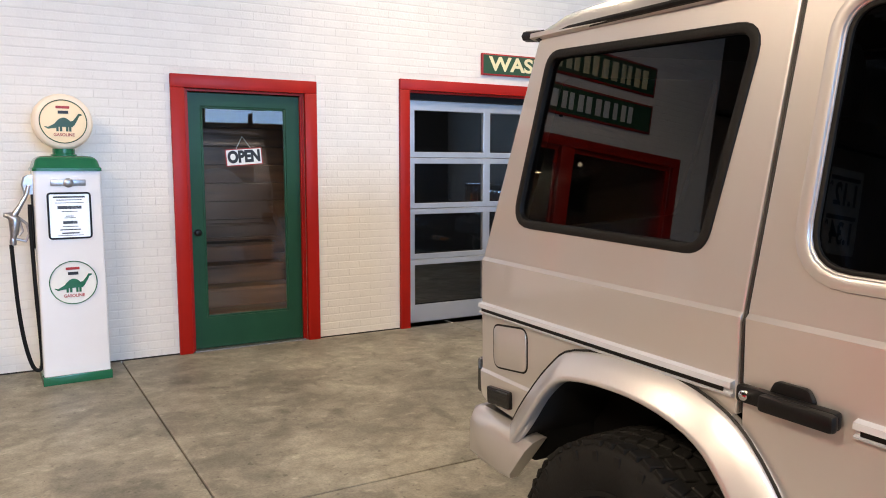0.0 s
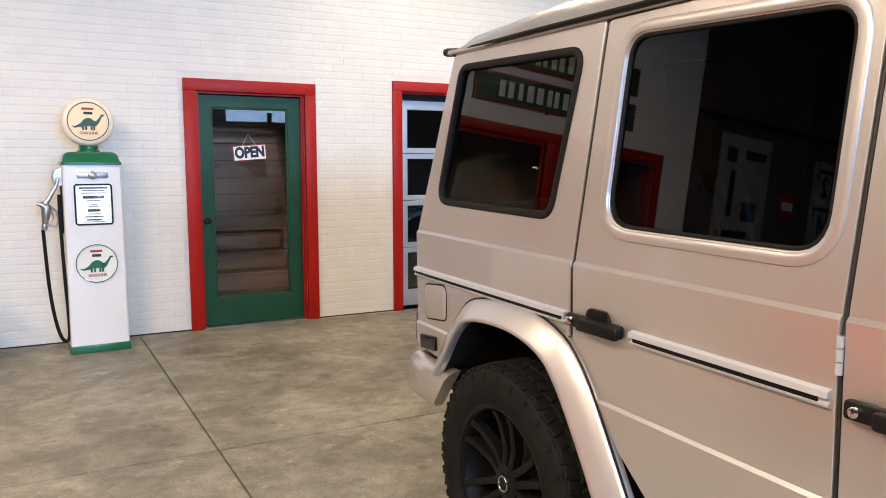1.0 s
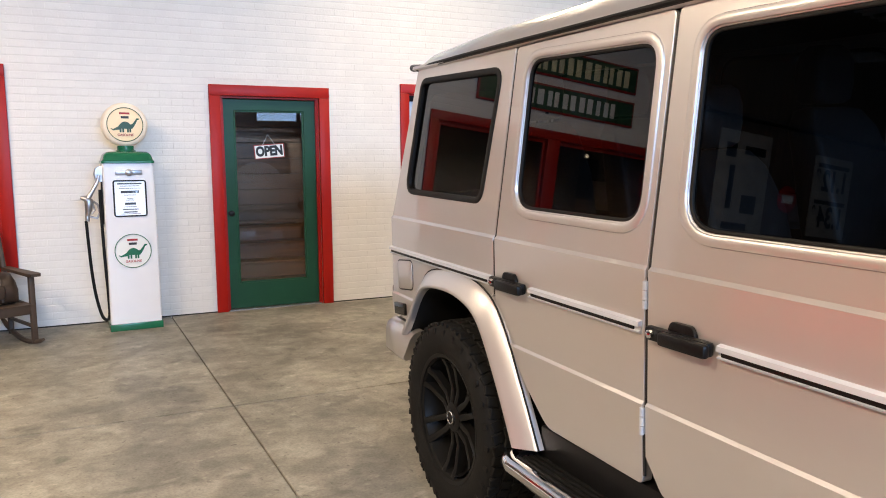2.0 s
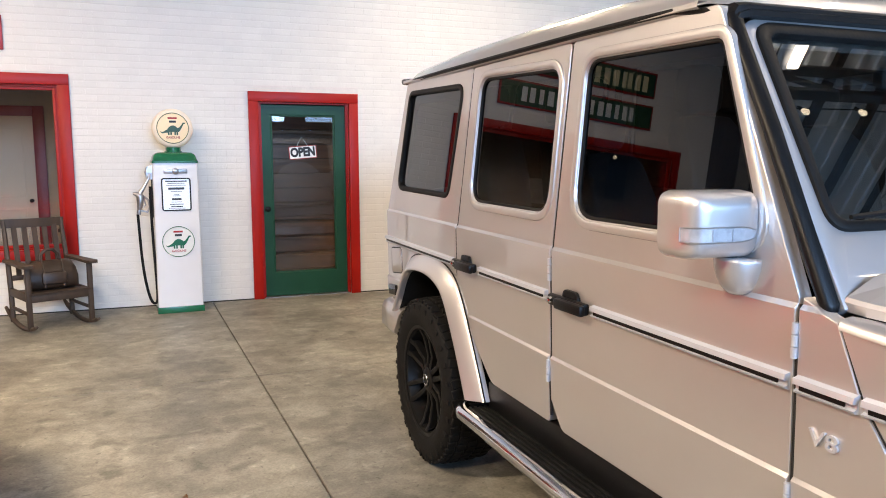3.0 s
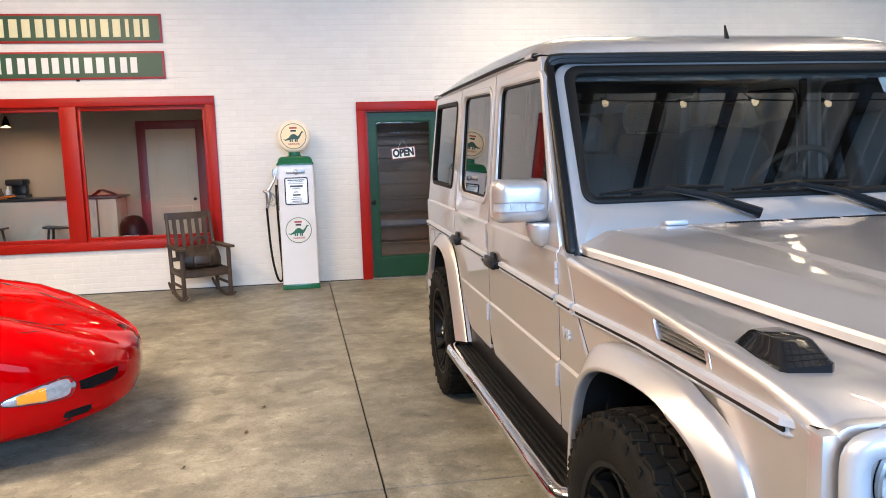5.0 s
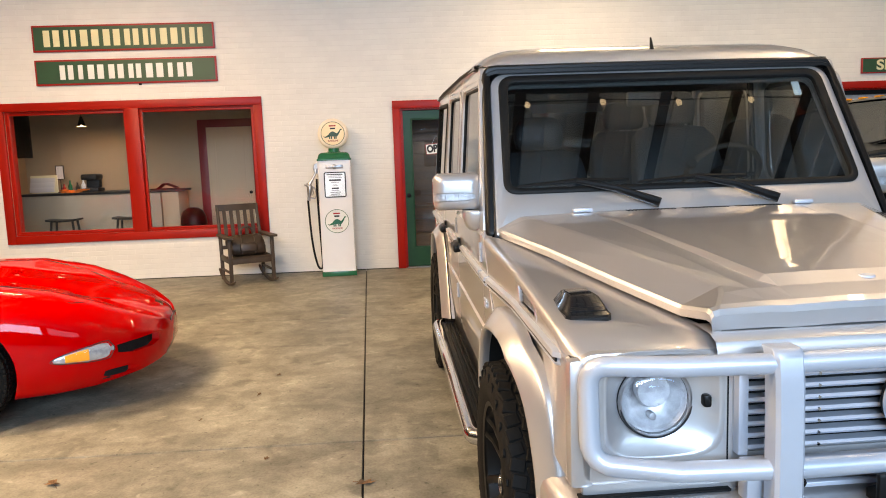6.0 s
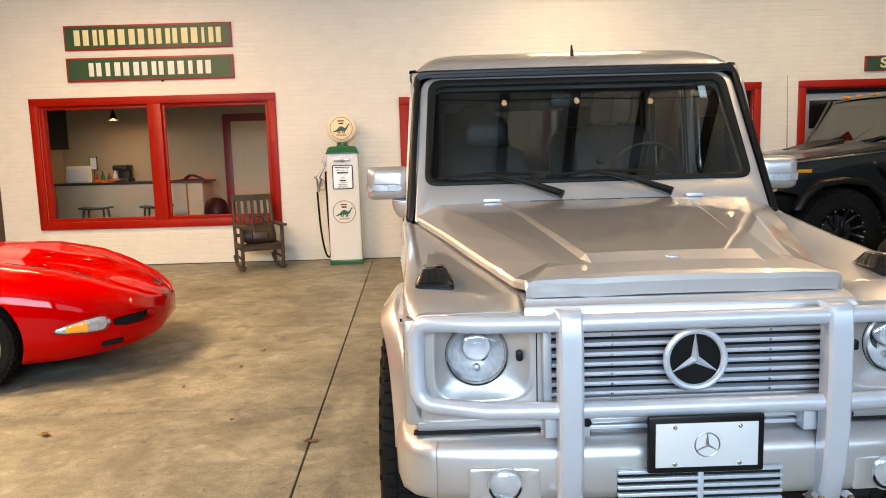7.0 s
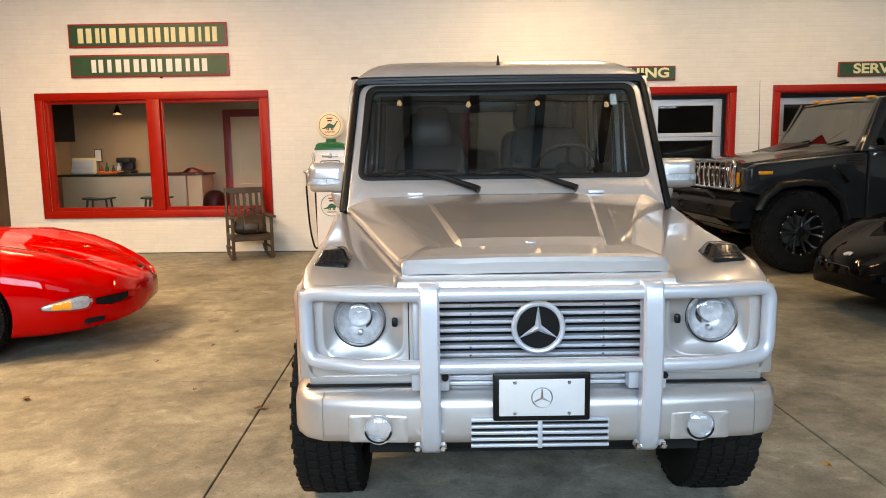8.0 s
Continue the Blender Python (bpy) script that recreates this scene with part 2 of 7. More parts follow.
def rounded(pts, r, n=4):
    """A closed outline with its corners rounded; r one radius or one for each corner."""
    out, k = [], len(pts)
    for i in range(k):
        p = Vector(pts[i])
        a, b = Vector(pts[i - 1]) - p, Vector(pts[(i + 1) % k]) - p
        rad = r[i] if isinstance(r, (list, tuple)) else r
        if rad <= 0:
            out.append(tuple(p))
            continue
        ang = a.angle(b)
        cut = min(rad / max(0.05, math.tan(ang / 2)), a.length * 0.48, b.length * 0.48)
        s, e = p + a.normalized() * cut, p + b.normalized() * cut
        for j in range(n + 1):
            u = j / n
            out.append(tuple((1 - u) ** 2 * s + 2 * u * (1 - u) * p + u * u * e))
    return out


def area2(pts):
    return sum(a[0] * b[1] - b[0] * a[1] for a, b in zip(pts, pts[1:] + pts[:1]))


def inset(pts, d):
    """Moves a counter-clockwise outline inwards by d."""
    out, k = [], len(pts)
    for i in range(k):
        p, a, b = Vector(pts[i]), Vector(pts[i - 1]), Vector(pts[(i + 1) % k])
        e, f = (p - a).normalized(), (b - p).normalized()
        n1, n2 = Vector((-e.y, e.x)), Vector((-f.y, f.x))
        t = n1 + n2
        t = t / max(0.35, t.dot(n1)) if t.length > 1e-6 else n1
        out.append(tuple(p + t * d))
    return out


def plate(outer, holes=(), depth=0.03, edge=0.005, back=False):
    """A plate in the plane (u, v) with rounded edges and holes, front at w = 0; vertices are (w, u, v)."""
    bm = bmesh.new()
    loops = []
    for k, pts in enumerate((outer, *holes)):
        pts = list(pts)
        if (area2(pts) > 0) != (k == 0):
            pts.reverse()
        loops.append(pts)
    rim, behind = [], []
    for pts in loops:
        rows = [[bm.verts.new((w, u, v)) for u, v in inset(pts, d)] for d, w in ((edge, 0), (edge * 0.3, edge * 0.3), (0, edge), (0, depth))]
        k = len(pts)
        for a, b in zip(rows, rows[1:]):
            for j in range(k):
                bm.faces.new((a[j], a[(j + 1) % k], b[(j + 1) % k], b[j]))
        rim += [bm.edges.get((rows[0][j], rows[0][(j + 1) % k])) for j in range(k)]
        behind += [bm.edges.get((rows[-1][j], rows[-1][(j + 1) % k])) for j in range(k)]
    bmesh.ops.triangle_fill(bm, use_beauty=True, edges=rim, normal=(-1, 0, 0))
    if back:
        bmesh.ops.triangle_fill(bm, use_beauty=True, edges=behind, normal=(1, 0, 0))
    return bm


def solid_wall(x0, x1, z0, z1, y0, y1, holes):
    """A wall between y0 and y1 with square holes (xa, xb, za, zb) right through it."""
    xs = sorted({x0, x1, *(v for h in holes for v in h[:2])})
    zs = sorted({z0, z1, *(v for h in holes for v in h[2:])})
    bm, made = bmesh.new(), {}

    def vert(i, j, k):
        if (i, j, k) not in made:
            made[i, j, k] = bm.verts.new((xs[i], (y0, y1)[k], zs[j]))
        return made[i, j, k]

    def full(i, j):
        if not (0 <= i < len(xs) - 1 and 0 <= j < len(zs) - 1):
            return False
        cx, cz = (xs[i] + xs[i + 1]) / 2, (zs[j] + zs[j + 1]) / 2
        return not any(a < cx < b and c < cz < d for a, b, c, d in holes)

    for i in range(len(xs) - 1):
        for j in range(len(zs) - 1):
            if not full(i, j):
                continue
            for k in (0, 1):
                bm.faces.new([vert(i, j, k), vert(i + 1, j, k), vert(i + 1, j + 1, k), vert(i, j + 1, k)])
            for (di, dj), (a, b) in {(-1, 0): ((i, j), (i, j + 1)), (1, 0): ((i + 1, j), (i + 1, j + 1)), (0, -1): ((i, j), (i + 1, j)), (0, 1): ((i, j + 1), (i + 1, j + 1))}.items():
                if not full(i + di, j + dj):
                    bm.faces.new([vert(*a, 0), vert(*b, 0), vert(*b, 1), vert(*a, 1)])
    return bm


def text_mesh(body, size, depth, mat, name="lettering", wide=1.0, bold=0.028):
    """Upright letters in the plane x, z that face -y, centred."""
    cu = bpy.data.curves.new(name, "FONT")
    cu.body, cu.size, cu.extrude, cu.align_x, cu.align_y, cu.offset = body, size, depth / 2, "CENTER", "CENTER", size * bold
    ob = bpy.data.objects.new(name, cu)
    scene.collection.objects.link(ob)
    bpy.context.view_layer.update()
    me = bpy.data.meshes.new_from_object(ob.evaluated_get(bpy.context.evaluated_depsgraph_get()))
    bpy.data.objects.remove(ob)
    me.transform(pose(0, 0, 0, 90) @ Matrix.Diagonal((wide, 1, 1, 1)))
    me.materials.clear()
    me.materials.append(mat)
    return me


# ---- the hall ----
WALL_Y, LEFT_END, TOP = 6.488, -4.33, 5.0
WINDOW, DOOR, BAY, BAY2 = (-3.70, -0.515, 0.64, 2.25), (1.40, 2.385, 0.0, 2.14), (3.385, 6.215, 0.0, 2.22), (6.935, 9.765, 0.0, 2.22)
HOLES = [WINDOW, DOOR, BAY, BAY2]

solo("ground", box(-60, 60, -80, 60, -0.35, -0.25), M_CONCRETE, "grey ground round the building", "ground", kind="structure", smooth=None)
floor = thing("floor", pose(0, 0, 0), "sealed grey-brown concrete floor slabs with saw-cut joints", "floor", kind="structure")
# slabs, a few degrees off square to the wall, parted by narrow joints
xs, ys = [-12.2, -8.2, -4.15, -2.15, 0.857, 3.857, 6.9, 10.2, 13.4], [-13.0, -9.2, -6.0, -2.9, 0.30, 3.47, 6.7, 11.2]
JW = 0.0065
for i in range(len(xs) - 1):
    for j in range(len(ys) - 1):
        bm = box(xs[i] + 0.0045, xs[i + 1] - 0.0045, ys[j] + JW, ys[j + 1] - JW, -0.12, 0, 0.003, seg=1)
        # along y the slabs lean with the joints
        for v in bm.verts:
            v.co.x += (6.475 - v.co.y) * 0.036 if -12 < v.co.x < 13 else 0
        part("slab", bm, M_CONCRETE, floor, smooth=None)
part("joint_bed", box(-12.5, 14, -13, 11.3, -0.2, -0.02), M_JOINT, floor, smooth=None)

wall_north = thing("wall_north", pose(0, 0, 0), "white-painted running-bond brick wall", "wall", kind="structure")
part("backing", solid_wall(LEFT_END, 13, -0.1, TOP, WALL_Y, WALL_Y + 0.2, HOLES), M_MORTAR, wall_north, smooth=None)
# thin dark strips draw the contact shade along the wall foot
for a, b in ((LEFT_END, 1.295), (2.49, 3.287), (6.313, 6.837), (9.863, 13)):
    part("base_shade", box(a, b, WALL_Y - 0.010, WALL_Y + 0.01, 0.0005, 0.011), M_JOINT, wall_north, smooth=None)
solo("wall_left_return", solid_wall(-10, LEFT_END, -0.1, TOP, WALL_Y + 0.1, WALL_Y + 0.25, []), M_BARNWOOD, "dark timber-clad wall hung with old signs", "wall", kind="structure", smooth=None)
solo("wall_west", box(-10.2, -10, -9.6, 6.8, -0.1, TOP), M_BARNWOOD, "dark timber-clad side wall", "wall", kind="structure", smooth=None)
solo("wall_east", box(13, 13.2, -9.6, 6.8, -0.1, TOP), M_PLASTER, "plain white side wall", "wall", kind="structure", smooth=None)
GLAZED = [(-1.3, 4.3, 2.72, 4.5), (4.8, 10.4, 2.72, 4.5)]
solo("wall_south", solid_wall(-10.2, 13.2, -0.1, TOP, -9.7, -9.45, GLAZED), M_ROOF_STEEL, "dark steel front wall with high windows", "wall", kind="structure", smooth=None)
for k, (a, b, c, d) in enumerate(GLAZED):
    win = thing("window_%d" % (k + 4), pose(0, 0, 0), "high front window band with dark steel posts", "window", "glazed front bays", "structure")
    for i in range(5):
        x = a + (b - a) * i / 4
        part("post", box(x - 0.07, x + 0.07, -9.66, -9.50, c, d), M_ROOF_STEEL, win, smooth=None)
    for z in (c, d):
        part("rail", box(a, b, -9.62, -9.54, z - 0.04, z + 0.04), M_ROOF_STEEL, win, smooth=None)
    pane = part("pane", box(a, b, -9.59, -9.58, c, d), M_CLEAR, win, smooth=None)
    pane.visible_shadow = False

bm = bmesh.new()
for i in range(116):
    box(-10.2 + i * 0.2, -10.2 + i * 0.2 + 0.05, -9.7, 6.9, TOP - 0.03, TOP + 0.01, bm=bm)
box(-10.2, 13.2, -9.7, 6.9, TOP, TOP + 0.15, bm=bm)
solo("ceiling", bm, M_CEILING, "ribbed grey metal roof sheeting", "ceiling", kind="structure", smooth=None)


def truss(y):
    t = thing("roof_truss", pose(0, y, 0), "dark steel open-web roof truss", "truss", "roof trusses", "structure")
    part("top_chord", box(-10, 13, -0.04, 0.04, 4.88, 4.94), M_ROOF_STEEL, t, smooth=None)
    part("bottom_chord", box(-10, 13, -0.04, 0.04, 4.36, 4.42), M_ROOF_STEEL, t, smooth=None)
    bm = bmesh.new()
    for i in range(46):
        x = -10 + i * 0.5
        tube([(x, 0, 4.40 if i % 2 else 4.88), (x + 0.5, 0, 4.88 if i % 2 else 4.40)], 0.028, 6, bm)
    part("web", bm, M_ROOF_STEEL, t)
    return t


for y in (4.6, 1.6, -1.4, -4.4, -7.4):
    truss(y)

for m in [pose(lx, ly, LAMP_Z) for lx, ly, _ in TUBES] + [pose(*CROSS_TUBE, 4.10, 0, 0, 90)]:
    f = thing("tube_lamp", m, "suspended linear tube lamp, switched on", "lamp", "linear ceiling lamps")
    part("housing", box(-0.66, 0.66, -0.07, 0.07, 0, 0.05, 0.01), M_SIGN_WHITE, f)
    part("tube", tube([(-0.62, 0, -0.025), (0.62, 0, -0.025)], 0.016, 8), M_TUBE, f)
    for x in (-0.5, 0.5):
        part("hanger", tube([(x, 0, 0.04), (x, 0, TOP - LAMP_Z)], 0.006, 6), M_BLACK, f)

for k in range(34):
    joist = box(-0.045, 0.045, -9.4, 6.45, 4.945, 5.0, 0.004) if k == 0 else joist_me
    ob = part("roof_joist", joist, M_DARKWOOD, None, "", None)
    ob.matrix_world = pose(-9.70 + 0.68 * k, 0, 0)
    joist_me = ob.data
    tagged(ob, "dark brown timber roof joist under the sheeting", "joist", "roof joists", "structure")

for k, y in enumerate((4.48, 1.48, -1.48, -4.48)):
    s = thing("string_light", pose(0, y, 0), "string of small warm bulbs under the trusses", "string light", "bulb strings")
    xs2 = [-5.74 + i * 0.63 for i in range(25)]
    for x in (xs2[0], xs2[8], xs2[16], xs2[24]):
        part("hanger", tube([(x, 0, 4.2), (x, 0, TOP)], 0.004, 5), M_BLACK, s)
    part("cable", tube([(x, 0, 4.32 - 0.03 * (i % 2)) for i, x in enumerate(xs2)], 0.006, 5), M_BLACK, s)
    for i, x in enumerate(xs2):
        z = 4.32 - 0.03 * (i % 2)
        part("bulb", lathe([(0.003, -0.088), (0.016, -0.08), (0.024, -0.06), (0.018, -0.03), (0.011, -0.01)], 10, m=pose(x, 0, z)), M_BULB, s)
        part("socket", lathe([(0.014, -0.02), (0.014, 0.03)], 8, m=pose(x, 0, z)), M_BLACK, s)


def casing(name, hole, w, parent, sill=False, proud=0.035):
    """Red boards round an opening, mitred by butting the head over the legs."""
    a, b, c, d = hole
    y0, y1 = WALL_Y - proud, WALL_Y + 0.012
    low = c - w if sill else c
    part("leg", box(a - w, a, y0, y1, low, d, 0.004), M_RED_TRIM, parent)
    part("leg", box(b, b + w, y0, y1, low, d, 0.004), M_RED_TRIM, parent)
    part("head", box(a - w, b + w, y0 - 0.003, y1, d, d + w, 0.004), M_RED_TRIM, parent)
    if sill:
        part("sill", box(a, b, y0 - 0.003, y1, c - w, c, 0.004), M_RED_TRIM, parent)
    # lining of the opening
    part("lining", box(a, a + 0.018, WALL_Y + 0.012, WALL_Y + 0.2, c, d), M_RED_TRIM, parent, smooth=None)
    part("lining", box(b - 0.018, b, WALL_Y + 0.012, WALL_Y + 0.2, c, d), M_RED_TRIM, parent, smooth=None)
    part("lining", box(a + 0.018, b - 0.018, WALL_Y + 0.012, WALL_Y + 0.2, d - 0.018, d), M_RED_TRIM, parent, smooth=None)
    if sill:
        part("lining", box(a + 0.018, b - 0.018, WALL_Y + 0.012, WALL_Y + 0.2, c, c + 0.018), M_RED_TRIM, parent, smooth=None)


# office window
win = thing("window_1", pose(0, 0, 0), "two-pane office window in a bright red board frame", "window", kind="structure")
casing("window", WINDOW, 0.105, win, True)
part("mullion", box(-2.175, -1.995, WALL_Y - 0.036, WALL_Y + 0.05, WINDOW[2], WINDOW[3], 0.004), M_RED_TRIM, win)
for a, b in ((-3.68, -2.175), (-1.995, -0.535)):
    for xa, xb, za, zb in ((a, a + 0.03, 0.66, 2.23), (b - 0.03, b, 0.66, 2.23), (a + 0.03, b - 0.03, 2.2, 2.23), (a + 0.03, b - 0.03, 0.66, 0.69)):
        part("stop", box(xa, xb, WALL_Y + 0.02, WALL_Y + 0.06, za, zb, 0.003), M_RED_TRIM, win)
    p = part("pane", box(a + 0.01, b - 0.01, WALL_Y + 0.036, WALL_Y + 0.042, 0.67, 2.22), M_CLEAR, win, smooth=None)
    p.visible_shadow = False

# green entrance door
dr = thing("door_1", pose(0, 0, 0), "dark green glazed door in a red frame, closed", "door", kind="structure")
casing("door", DOOR, 0.105, dr)
part("stop", box(1.418, 1.43, WALL_Y + 0.02, WALL_Y + 0.05, 0, 2.12), M_RED_TRIM, dr, smooth=None)
part("stop", box(2.355, 2.367, WALL_Y + 0.02, WALL_Y + 0.05, 0, 2.12), M_RED_TRIM, dr, smooth=None)
leaf_ol = [(1.426, 0.012), (2.360, 0.012), (2.360, 2.115), (1.426, 2.115)]
glass_ol = [(1.535, 0.27), (2.235, 0.27), (2.235, 2.005), (1.535, 2.005)]
bm = plate(leaf_ol, [glass_ol], 0.045, 0.006, True)
moved(bm, Matrix(((0, 1, 0, 0), (1, 0, 0, WALL_Y + 0.05), (0, 0, 1, 0), (0, 0, 0, 1))))
leaf = part("leaf", bm, M_GREEN_DOOR, dr, smooth=None)
for xa, xb, za, zb in ((1.535, 1.55, 0.27, 2.005), (2.22, 2.235, 0.27, 2.005), (1.55, 2.22, 1.99, 2.005), (1.55, 2.22, 0.27, 0.285)):
    part("glazing_bead", box(xa, xb, WALL_Y + 0.056, WALL_Y + 0.085, za, zb, 0.003), M_GREEN_DOOR, leaf)
p = part("pane", box(1.54, 2.23, WALL_Y + 0.066, WALL_Y + 0.072, 0.275, 2.0), M_CLEAR, leaf, smooth=None)
p.visible_shadow = False
part("knob", lathe([(0.026, 0), (0.026, 0.006), (0.010, 0.01), (0.010, 0.035), (0.026, 0.042), (0.029, 0.055), (0.022, 0.068), (0.004, 0.072)], 20, m=pose(1.474, WALL_Y + 0.05, 0.985, 90)), M_BLACK, leaf, "black round door knob")
part("threshold", box(1.42, 2.366, WALL_Y - 0.01, WALL_Y + 0.19, 0.0, 0.01), M_STEEL, dr, smooth=None)

# open sign, hung askew behind the glass
sg = thing("open_sign", pose(1.878, WALL_Y + 0.060, 1.602, 0, -4.5, 0), "white hanging sign with a red border and black letters", "sign")
part("board", box(-0.152, 0.152, -0.002, 0.002, -0.070, 0.070), M_SIGN_RED, sg, smooth=None)
part("face", box(-0.145, 0.145, -0.0035, -0.002, -0.063, 0.063), M_SIGN_WHITE, sg, smooth=None)
part("lettering", text_mesh("OPEN", 0.130, 0.002, M_INK, wide=0.80, bold=0.055), M_INK, sg).location = (0, -0.0045, 0)
part("cord", tube([(-0.06, 0, 0.07), (0, 0.0, 0.17), (0.06, 0, 0.07)], 0.002, 5), M_SIGN_WHITE, sg)


def sectional_door(name, hole):
    """An aluminium sectional door with glass in four rows and three columns."""
    a, b, c, d = hole
    y0, y1 = WALL_Y + 0.10, WALL_Y + 0.145
    g = thing(name, pose(0, 0, 0), "silver aluminium full-view sectional garage door, closed", "garage door", "wash and service doors", "structure")
    casing(name, hole, 0.098, g)
    part("rubber_head", box(a + 0.018, b - 0.018, WALL_Y + 0.05, WALL_Y + 0.1, d - 0.075, d - 0.018), M_RUBBER, g, smooth=None)
    part("side_seal", box(b - 0.06, b - 0.018, WALL_Y + 0.06, WALL_Y + 0.098, 0, d - 0.075), M_RUBBER, g, smooth=None)
    rows = [(0.19, 0.578), (0.688, 1.068), (1.176, 1.55), (1.662, 2.05)]
    edges = [0.015, 0.633, 1.122, 1.606, 2.16]
    cols = [(a + 0.115, a + 0.883), (a + 0.963, a + 1.771), (a + 1.853, b - 0.175)]
    for (lo, hi), (z0, z1) in zip(zip(edges, edges[1:]), rows):
        ol = [(a + 0.018, lo + 0.002), (b - 0.06, lo + 0.002), (b - 0.06, hi - 0.002), (a + 0.018, hi - 0.002)]
        hs = [[(p, z0), (q, z0), (q, z1), (p, z1)] for p, q in cols]
        bm = plate(ol, hs, 0.045, 0.004, True)
        moved(bm, Matrix(((0, 1, 0, 0), (1, 0, 0, y0), (0, 0, 1, 0), (0, 0, 0, 1))))
        sec = part("section", bm, M_ALU, g, smooth=None)
        for p, q in cols:
            part("glazing_seal", box(p, q, y0 + 0.012, y0 + 0.03, z0, z0 + 0.01), M_RUBBER, sec, smooth=None)
            part("pane", box(p - 0.004, q + 0.004, y0 + 0.018, y0 + 0.024, z0 - 0.004, z1 + 0.004), M_CLEAR, sec, smooth=None)
    return g


sectional_door("garage_door_1", BAY)
sectional_door("garage_door_2", BAY2)


def board_sign(name, x0, x1, z0, z1, label, rim=0.022):
    s = thing(name, pose((x0 + x1) / 2, WALL_Y - 0.008, (z0 + z1) / 2), label, "sign")
    w, h = (x1 - x0) / 2, (z1 - z0) / 2
    part("board", box(-w, w, -0.03, 0, -h, h, 0.003), M_SIGN_RED, s)
    part("panel", box(-w + rim, w - rim, -0.033, -0.028, -h + rim, h - rim), M_SIGN_GREEN, s, smooth=None)
    return s


def letter_bars(s, widths, height, gap, mat, shift=0.0):
    """Plain upright bars in place of a name."""
    total = sum(widths) + gap * (len(widths) - 1)
    x = -total / 2 + shift
    for w in widths:
        strokes = [(x, x + w)] if w < 0.08 else [(x, x + 0.40 * w), (x + 0.60 * w, x + w)]
        for p, q in strokes:
            part("bar", box(p, q, -0.037, -0.032, -height / 2, height / 2, 0.002), mat, s)
        x += w + gap


s = board_sign("name_sign", -3.235, -0.955, 2.985, 3.315, "green name sign with a red border and cream bars")
letter_bars(s, [0.20, 0.15, 0.23, 0.21, 0.18, 0.16, 0.22, 0.04, 0.17], 0.205, 0.055, M_CREAM)
s = board_sign("name_sign", -3.238, -0.950, 2.565, 2.885, "green name sign with a red border and white bars")
letter_bars(s, [0.17, 0.06, 0.20, 0.19, 0.16, 0.22, 0.06, 0.19], 0.18, 0.06, M_SIGN_WHITE)
part("bracket", lathe([(0.02, 0), (0.02, 0.03)], 8, m=pose(0.15, 0, -0.18)), M_BLACK, s)
s = board_sign("washing_sign", 4.16, 5.43, 2.405, 2.61, "green sign over the wash door with cream letters", 0.014)
part("lettering", text_mesh("WASHING", 0.185, 0.004, M_CREAM, wide=1.28), M_CREAM, s).location = (0, -0.034, 0)
s = board_sign("service_sign", 7.735, 9.0, 2.42, 2.628, "green sign over the service door with cream letters", 0.014)
part("lettering", text_mesh("SERVICE", 0.185, 0.004, M_CREAM, wide=1.28), M_CREAM, s).location = (0, -0.034, 0)

# ---- rooms behind the wall ----
BACK = WALL_Y + 0.2
solo("wall_office_back", box(-5.2, 0.9, 10.06, 10.2, -0.1, 3.0), M_TAN, "plain tan-painted office back wall", "wall", kind="structure", smooth=None)
solo("wall_office_west", box(-5.3, -5.2, BACK, 10.2, -0.1, 3.0), M_TAN, "plain tan-painted office side wall", "wall", kind="structure", smooth=None)
solo("wall_office_east", box(0.9, 1.0, BACK, 10.2, -0.1, 3.0), M_TAN, "plain tan-painted office side wall", "wall", kind="structure", smooth=None)
solo("ceiling_office", box(-5.3, 3.0, BACK, 10.2, 2.75, 2.85), M_TAN, "tan-painted office ceiling", "ceiling", kind="structure", smooth=None)
solo("wall_lobby_east", box(3.0, 3.1, BACK, 10.2, -0.1, 3.0), M_PLASTER, "plain white lobby wall", "wall", kind="structure", smooth=None)
lob = thing("wall_lobby", pose(0, 0, 0), "wall of horizontal stained pine planks", "wall", kind="structure")
for i in range(14):
    part("plank", box(1.0, 3.0, 8.2, 8.23, 0.02 + i * 0.19, 0.205 + i * 0.19, 0.004, seg=1), M_PLANK, lob)
part("backing", box(1.0, 3.0, 8.235, 8.3, -0.1, 2.75), M_DARKWOOD, lob, smooth=None)
# the bays are unseen: added dark sheets keep the door panes dark
solo("wall_bays", box(3.1, 13, 12.0, 12.2, -0.1, 3.6), M_DARKWALL, "added dark grey sheet closing the unseen service bays", "wall", kind="structure", smooth=None)
solo("ceiling_bays", box(3.1, 13, BACK, 12.2, 3.4, 3.5), M_DARKWALL, "added dark sheet over the unseen service bays", "ceiling", kind="structure", smooth=None)


# ---- vehicles ----
def place(bm, origin, u, v):
    """Puts a plate, made in (w, u, v), at origin with the given u and v axes; w runs away from the viewer."""
    u, v = Vector(u).normalized(), Vector(v).normalized()
    w = v.cross(u)
    m = Matrix((w, u, v)).transposed().to_4x4()
    m.translation = origin
    return moved(bm, m)


def loft(rows, bm=None, closed=False, caps=True):
    """Skin over rows of points, each row with as many points."""
    bm = bm or bmesh.new()
    vs = [[bm.verts.new(p) for p in row] for row in rows]
    k = len(vs[0])
    for a, b in zip(vs, vs[1:]):
        for j in range(k if closed else k - 1):
            bm.faces.new((a[j], a[(j + 1) % k], b[(j + 1) % k], b[j]))
    if closed and caps:
        bm.faces.new(vs[0])
        bm.faces.new(vs[-1])
    return bm


